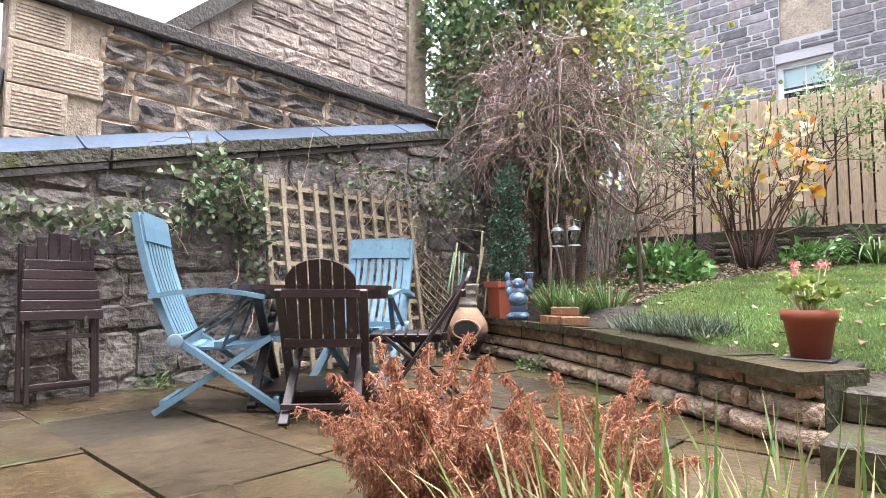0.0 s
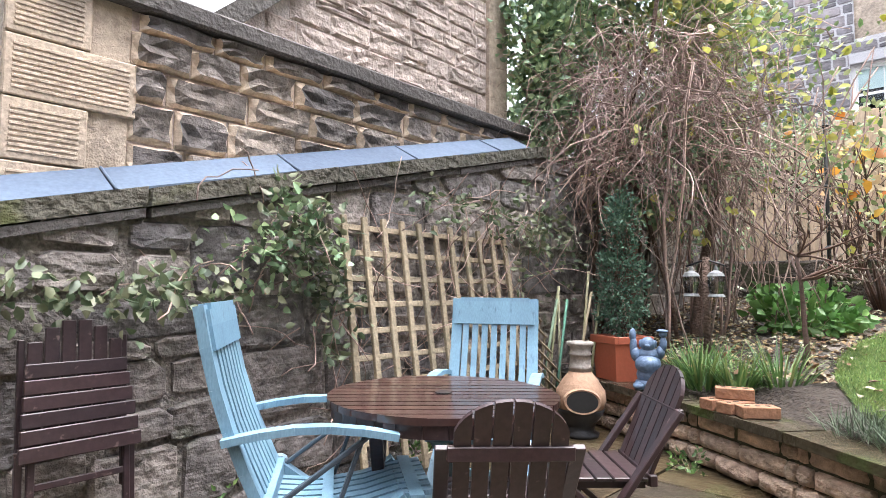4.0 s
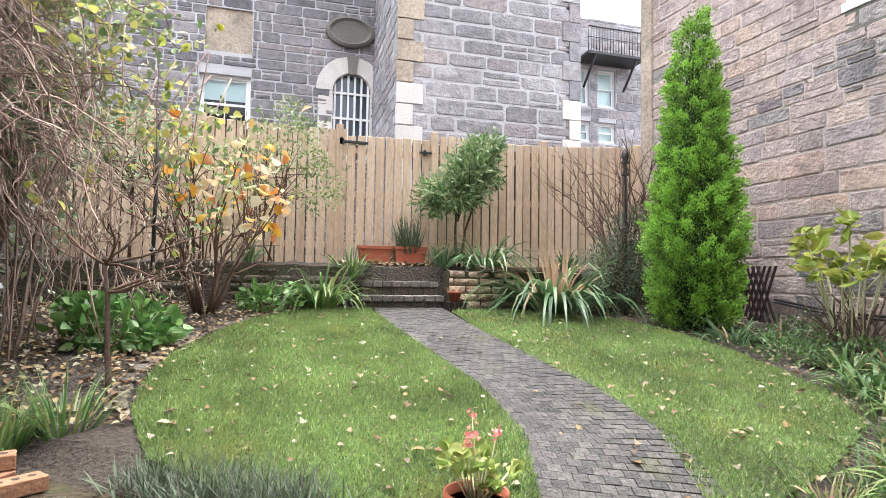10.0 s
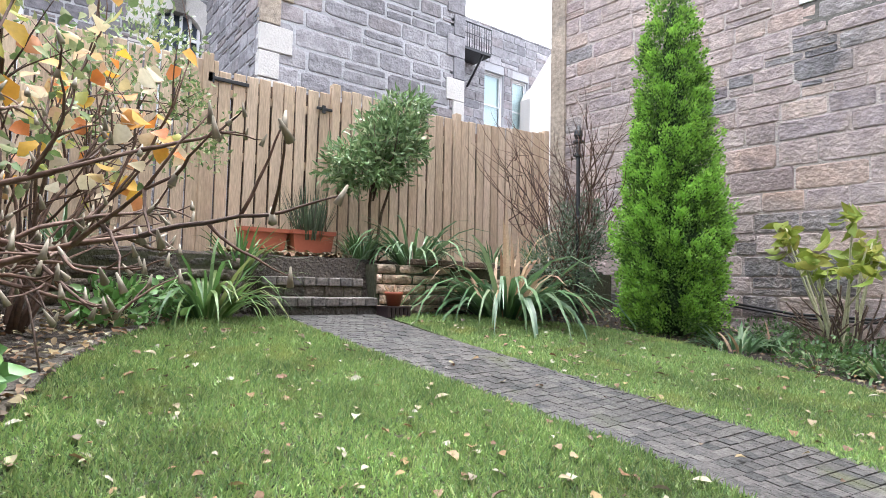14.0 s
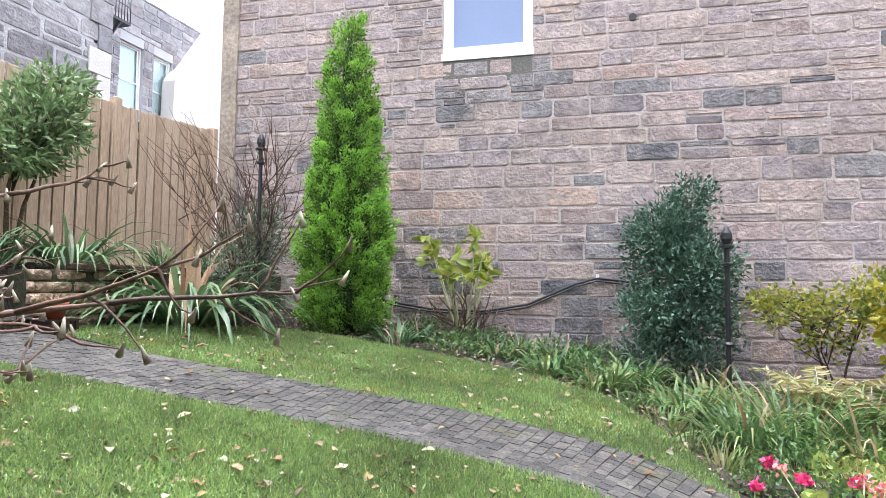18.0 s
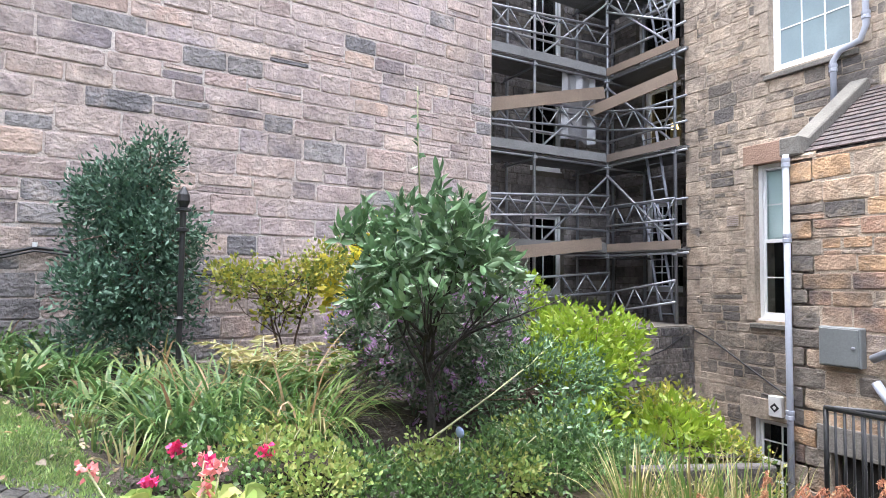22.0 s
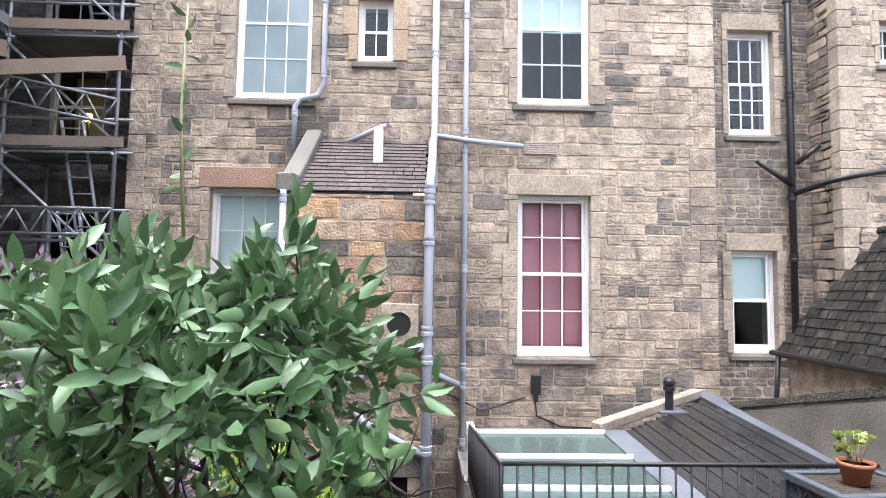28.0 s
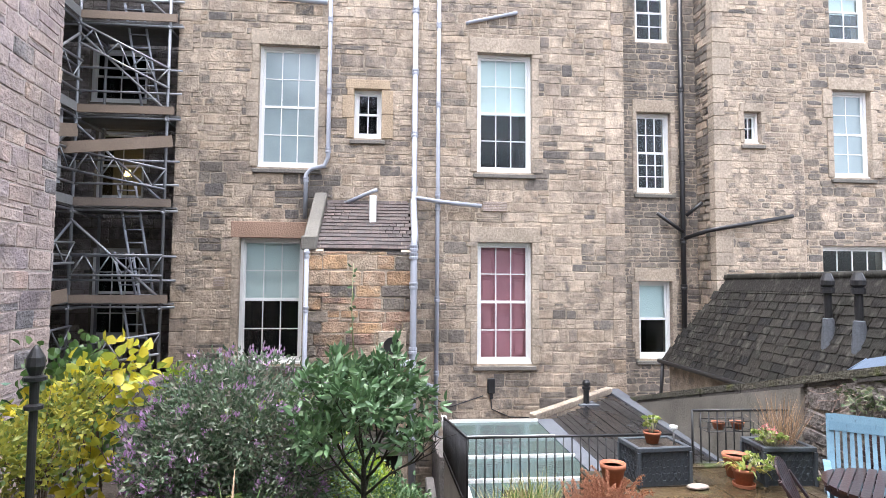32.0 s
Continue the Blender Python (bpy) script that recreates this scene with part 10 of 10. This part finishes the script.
part("flue", lathe([(0.06, 0.0), (0.06, 0.3), (0.085, 0.31), (0.085, 0.36), (0.06, 0.37), (0.08, 0.4), (0.08, 0.45), (0.05, 0.5)], 14), M_BLACK, ck)
part("flashing", slab(-0.2, 0.2, -0.2, 0.2, 0.0, 0.03), M_GREYLEAD, ck)

# ---- railings ----
def railing(name, pts, bottom, gap, label, top_r=0.016):
    rl = thing(name, Matrix(), label, "railing")
    for (a, b), (za, zb) in zip(zip(pts, pts[1:]), zip(bottom, bottom[1:])):
        a, b = Vector(a), Vector(b)
        L = (b - a).length
        part("top_rail", tubes("top_rail", [([a, b], top_r)], M_BLACK, 6), M_BLACK, rl)
        part("low_rail", tubes("low_rail", [([(a.x, a.y, za + 0.08), (b.x, b.y, zb + 0.08)], 0.012)], M_BLACK, 6), M_BLACK, rl)
        n = round(L / gap)
        for k in range(n):
            p, zz = a.lerp(b, k / n), za + (zb - za) * k / n
            part("baluster", tubes("baluster", [([(p.x, p.y, zz), tuple(p)], 0.0085 if k else 0.015)], M_BLACK, 6), M_BLACK, rl)
        part("end_post", tubes("end_post", [([(b.x, b.y, zb), tuple(b)], 0.015)], M_BLACK, 6), M_BLACK, rl)
    return rl


railing("area_railing", [(-2.45, -0.62, 0.40), (0.12, -0.62, 0.40), (0.10, -3.7, -0.06)], [-0.48, -0.48, -0.72], 0.105, "black iron railing round the glass roof")
railing("area_railing", [(-2.72, -0.66, 0.68), (-4.0, -0.6, 0.68)], [-0.05, -0.05], 0.105, "black iron railing at the patio end")
structure("patio_kerb", slab(-4.04, -2.5, -0.72, -0.55, -0.6, 0.03, 0.01), M_COPE, Matrix(), "mossy stone kerb at the patio's end", "kerb")
structure("railing_kerb", slab(-2.5, 0.2, -0.72, -0.585, -0.9, -0.46, 0.01), M_COPE, Matrix(), "stone kerb under the railing", "kerb")
mt_ = thing("mossy_timber", at_place(0.62, 0.0, 0.0), "mossy old timber edging beside the stairs", "timber")
bm = bmesh.new()
bar(bm, (0.0, 0.55, -0.02), (-0.06, -0.75, -0.17), 0.1, 0.16, 0.012)
part("beam", bm, M_DARKCOPE, mt_)

# ---- planters and pots at the patio's south end ----
M_LEADPOT = mat("lead_grey_planter", (0.05, 0.06, 0.072), rough=0.55, fine=0.2, stain=0.35, bump=0.2)


def lattice_planter(m, w, d, h, label):
    p = thing("lattice_planter", m, label, "planter", "lead-grey planters")
    part("body", slab(-w / 2 + 0.02, w / 2 - 0.02, -d / 2 + 0.02, d / 2 - 0.02, 0, h - 0.02), M_LEADPOT, p)
    bm = bmesh.new()
    for q in ((-w / 2 - 0.015, w / 2 + 0.015, -d / 2 - 0.015, -d / 2 + 0.04), (-w / 2 - 0.015, w / 2 + 0.015, d / 2 - 0.04, d / 2 + 0.015), (-w / 2 - 0.015, -w / 2 + 0.04, -d / 2 + 0.04, d / 2 - 0.04), (w / 2 - 0.04, w / 2 + 0.015, -d / 2 + 0.04, d / 2 - 0.04)):
        box(bm, *q, h - 0.05, h, None, 0.006)
    part("rim", bm, M_LEADPOT, p)
    for s in (-1, 1):
        for t in (-1, 1):
            part("corner_post", slab(s * w / 2 - 0.02, s * w / 2 + 0.02, t * d / 2 - 0.02, t * d / 2 + 0.02, 0, h - 0.052, 0.004), M_LEADPOT, p)
    for face in (0, 1):
        L = w if face == 0 else d
        n = round(L / 0.085)
        bm = bmesh.new()
        for k in range(n):
            for j in range(4):
                c = -L / 2 + L * (k + 0.5 + (0.5 if j % 2 else 0)) / n
                if c > L / 2 - 0.03:
                    continue
                z = 0.06 + (h - 0.14) * (j + 0.5) / 4
                for s in (-1, 1):
                    r = 0.036
                    for a0 in range(6):
                        t0, t1 = 2 * math.pi * a0 / 6, 2 * math.pi * (a0 + 1) / 6
                        if face == 0:
                            bar(bm, (c + r * math.cos(t0), s * (d / 2 - 0.014), z + 1.3 * r * math.sin(t0)), (c + r * math.cos(t1), s * (d / 2 - 0.014), z + 1.3 * r * math.sin(t1)), 0.012, 0.01)
                        else:
                            bar(bm, (s * (w / 2 - 0.014), c + r * math.cos(t0), z + 1.3 * r * math.sin(t0)), (s * (w / 2 - 0.014), c + r * math.cos(t1), z + 1.3 * r * math.sin(t1)), 0.012, 0.01)
        tagged(part("lattice_relief", bm, M_LEADPOT, p), kind="stuff")
    part("soil", slab(-w / 2 + 0.03, w / 2 - 0.03, -d / 2 + 0.03, d / 2 - 0.03, h - 0.06, h - 0.018), M_SOIL, p)
    return p


lattice_planter(at_place(-2.0, -0.2, 0.0, 4), 0.62, 0.46, 0.43, "lead-grey lattice-patterned planter on the patio")
lattice_planter(at_place(-3.45, -0.1, 0.0, -3), 0.58, 0.46, 0.43, "lead-grey lattice planter with flowers and dry stems")
round_pot(at_place(-1.98, -0.2, 0.42), 0.1, 0.13, "small terracotta pot standing in the planter")
geranium("geranium", at_place(-1.98, -0.2, 0.53), "small yellow-green plant in a pot", 401, 14, 0.08, 0)
geranium("geranium", at_place(-3.3, 0.0, 0.42), "red and yellow flowering plants in the planter", 402, 30, 0.18, 8)
geranium("geranium", at_place(-3.05, 0.2, 0.2), "leafy green plant beside the planter", 403, 26, 0.15, 0)
geranium("geranium", at_place(-3.75, 0.35, 0.05), "green leafy plant by the wall", 404, 22, 0.12, 0)
dry = thing("dry_plant", at_place(-3.55, -0.15, 0.4), "bushy dry brown stems in the planter", "plant")
part("stem_tangle", tuft("stem_tangle", (0, 0, 0), 140, 0.14, 0.62, 0.008, 0.15, M_DEAD, 405, 0.3, 4), M_DEAD, dry)
round_pot(at_place(-1.42, 0.02, 0.01), 0.14, 0.26, "terracotta pot on a saucer beside the planter", saucer=True)
round_pot(at_place(-2.9, 0.1, 0.01), 0.12, 0.2, "terracotta pot with drooping yellow leaves", saucer=True)
round_pot(at_place(-3.0, -0.22, 0.01), 0.14, 0.26, "terracotta pot standing by the railing")
strappy("yellow_drooping_plant", -2.9, 0.12, 0.18, "limp bright yellow leaves hanging from a pot", 16, 0.06, 0.32, 0.035, 2.4, M_GOLD, 406, 0.9)
round_pot(at_place(-0.5, 0.62, -0.02), 0.09, 0.1, "small pot with a yellow-green sprig")
stn = thing("flat_stone", at_place(-2.35, 0.12, 0.003), "pale flat stone lying on the patio", "stone")
part("stone_body", blob(bmesh.new(), (0, 0, 0.02), (0.13, 0.08, 0.03), 2), M_PINKBLOCK, stn, "", True)
lite = thing("solar_light", at_place(-2.2, -0.12, 0.4), "small white-topped solar garden light", "lamp")
part("stake", tubes("stake", [([(0, 0, 0), (0, 0, 0.2)], 0.01)], M_STEEL, 6), M_STEEL, lite)
part("head", lathe([(0.02, 0.19), (0.045, 0.2), (0.045, 0.23), (0.01, 0.24)], 12), M_WHITE, lite)
hb = thing("railing_basket", at_place(-3.2, -0.72, 0.42), "wire basket with terracotta pots hung on the railing", "basket")
part("wire_frame", tubes("wire_frame", [([(-0.3, dy, z), (0.3, dy, z)], 0.006) for dy in (-0.1, 0.1) for z in (0.0, 0.12)] + [([(x, -0.1, 0), (x, 0.1, 0), (x, 0.1, 0.12), (x, -0.1, 0.12), (x, -0.1, 0)], 0.005) for x in (-0.3, -0.1, 0.1, 0.3)], M_BLACK, 5), M_BLACK, hb)
for x in (-0.15, 0.1):
    round_pot(at_place(-3.2 + x, -0.72, 0.43), 0.085, 0.09, "small terracotta pot in the railing basket", group="basket pots")

# ---- scaffold ----
scaf = thing("scaffold", Matrix(), "tubular steel scaffold filling the courtyard corner", "scaffold")
LIFTS = (1.75, 3.75, 5.7, 7.7, 9.7)
south = [(5.78, -6.15), (7.6, -6.15)]
inner_s = [(5.78, -7.3), (7.6, -7.3), (8.6, -7.3)]
east = [(7.6, -4.1), (7.6, -1.95)]
inner_e = [(8.6, -6.15), (8.6, -4.1), (8.6, -1.95)]
for x, y in south + inner_s + east + inner_e:
    part("standard", tubes("standard", [([(x, y, 0.32), (x, y, 11.0)], 0.034)], M_STEEL, 8), M_STEEL, scaf)
    for z in LIFTS:
        part("coupler", slab(x - 0.05, x + 0.05, y - 0.05, y + 0.05, z - 0.1, z - 0.02, 0.01), M_STEEL, scaf)


def tube_part(name, a, b, r=0.026):
    part(name, tubes(name, [([a, b], r)], M_STEEL, 6), M_STEEL, scaf)


rng_g = random.Random(44)
for z in LIFTS:
    for dz in (-0.05, 0.5, 1.0):
        tube_part("ledger", (5.5, -6.15, z + dz), (7.75, -6.15, z + dz))
        tube_part("ledger", (7.6, -6.3, z + dz), (7.6, -1.7, z + dz))
    for x, y in south:
        tube_part("transom", (x, -6.05, z - 0.09), (x, -7.5, z - 0.09))
    for y in (-6.15, -4.1, -1.95):
        tube_part("transom", (7.5, y, z - 0.09), (8.75, y, z - 0.09))
    for k in range(5):
        part("deck_board", slab(5.55, 8.7, -7.35 + 0.235 * k, -7.35 + 0.235 * k + 0.225, z, z + 0.038), M_GREYBOARD, scaf)
    for k in range(4):
        part("deck_board", slab(7.62 + 0.235 * k, 7.62 + 0.235 * k + 0.225, -6.16, -1.75, z, z + 0.038), M_GREYBOARD, scaf)
    part("toe_board", slab(5.62, 7.55, -6.1, -6.07, z + 0.03, z + 0.2), M_SCAFBOARD if z < 9 else M_GREYBOARD, scaf)
    part("toe_board", slab(7.54, 7.57, -6.05, -1.75, z + 0.03, z + 0.22), M_GREYBOARD, scaf)
    tube_part("brace", (5.7, -6.12, z + 0.05), (7.6, -6.12, z + 1.75))
    tube_part("brace", (7.58, -6.1, z + 1.7), (7.58, -4.1, z + 0.05))
    tube_part("brace", (7.58, -4.1, z + 0.1), (7.58, -2.0, z + 1.7))
for z, slope in ((4.15, -0.35), (2.35, 0.0), (0.75, 0.3), (6.3, -0.9)):
    a0, a1 = Vector((5.75, -6.08, z)), Vector((7.55, -6.08, z - slope))
    tube_part("girder_chord", a0, a1)
    tube_part("girder_chord", a0 + Vector((0, 0, 0.42)), a1 + Vector((0, 0, 0.42)))
    for k in range(7):
        p, q = a0.lerp(a1, k / 7), a0.lerp(a1, (k + 1) / 7)
        tube_part("girder_web", p if k % 2 else p + Vector((0, 0, 0.42)), q + Vector((0, 0, 0.42)) if k % 2 else q, 0.016)
for z in (0.9, 2.6, 4.5, 6.4):
    a0, a1 = Vector((7.5, -6.1, z)), Vector((7.5, -2.0, z - 0.25))
    tube_part("girder_chord", a0, a1)
    tube_part("girder_chord", a0 + Vector((0, 0, 0.42)), a1 + Vector((0, 0, 0.42)))
    for k in range(12):
        p, q = a0.lerp(a1, k / 12), a0.lerp(a1, (k + 1) / 12)
        tube_part("girder_web", p if k % 2 else p + Vector((0, 0, 0.42)), q + Vector((0, 0, 0.42)) if k % 2 else q, 0.016)
for z in (0.35, 1.8, 5.75):
    ld = thing("ladder", Matrix(), "aluminium ladder leaning inside the scaffold", "ladder", "scaffold ladders")
    for dx in (0.0, 0.36):
        part("rail", tubes("rail", [([(6.0 + dx, -6.4, z), (6.5 + dx, -6.45, z + 2.5)], 0.028)], M_PIPE, 6), M_PIPE, ld)
    for k in range(9):
        s = (k + 0.5) / 9
        part("rung", tubes("rung", [([(6.0 + 0.5 * s, -6.42, z + 2.5 * s), (6.36 + 0.5 * s, -6.42, z + 2.5 * s)], 0.015)], M_PIPE, 6), M_PIPE, ld)
for a, b, w in (((5.6, -6.0, 5.15), (7.7, -5.6, 4.85), 0.24), ((7.45, -2.0, 4.35), (7.45, -5.9, 5.3), 0.26), ((7.45, -1.9, 1.5), (7.45, -5.8, 1.95), 0.26)):
    pk = thing("scaffold_plank", Matrix(), "rough orange-brown scaffold plank tied to the tubes", "plank", "scaffold planks")
    bm = bmesh.new()
    bar(bm, a, b, 0.04, w, 0.0, (0, 0, 1) if abs(a[0] - b[0]) < 0.1 else (0, 0, 1))
    part("plank", bm, M_SCAFBOARD, pk)
net = thing("debris_netting", at_place(7.72, -5.4, 3.8), "grey debris netting hanging from the scaffold", "netting")
bm = bmesh.new()
rows = [[bm.verts.new((0.05 * math.sin(j * 1.7) + 0.02 * i * math.sin(j), -0.5 + 0.14 * j, 1.9 - 0.3 * i)) for j in range(8)] for i in range(6)]
for r0, r1 in zip(rows, rows[1:]):
    for j in range(7):
        bm.faces.new((r0[j], r0[j + 1], r1[j + 1], r1[j]))
part("sheet", bm, M_STEEL, net)
lampw = thing("lamp", at_place(7.35, -8.05, 4.75), "warm lamp glowing behind the scaffolded window", "lamp")
part("shade", lathe([(0.09, 0.0), (0.05, 0.15)], 14), M_WARMLIGHT, lampw)
part("stand", tubes("stand", [([(0, 0, -0.6), (0, 0, 0.02)], 0.015)], M_BLACK, 6), M_BLACK, lampw)
part("wall_behind", slab(-0.6, 0.6, -0.6, -0.55, -0.8, 1.2), M_CREAM, lampw)

# small plants in the patio joints
for k, (x, y) in enumerate(((-3.95, 1.55), (-3.9, 2.9), (-2.6, 3.95), (-3.95, 0.6))):
    shrub("weed", at_place(x, y, -0.005), "small green weed at the foot of the wall", "plant", M_STRAPLEAF, [((0, 0, 0.05), (0.1, 0.12, 0.06), 14)], (0.04, 0.025), 510 + k, per=5, spread=0.03, group="patio weeds")

# joined masses too fine to pick apart
FINE = {"light_foliage", "stem_tangle", "branch_work", "blade_tuft", "foliage", "sprig_tuft", "plume_mass", "leaf_tuft", "dead_tuft", "autumn_foliage", "yellow_foliage", "bloom", "frond_tuft", "crown", "bud_tuft", "flower_spike", "twig_tangle"}
for ob in scene.objects:
    if ob.type == "MESH" and ob.name.split(".")[0] in FINE:
        ob["kind"] = "stuff"
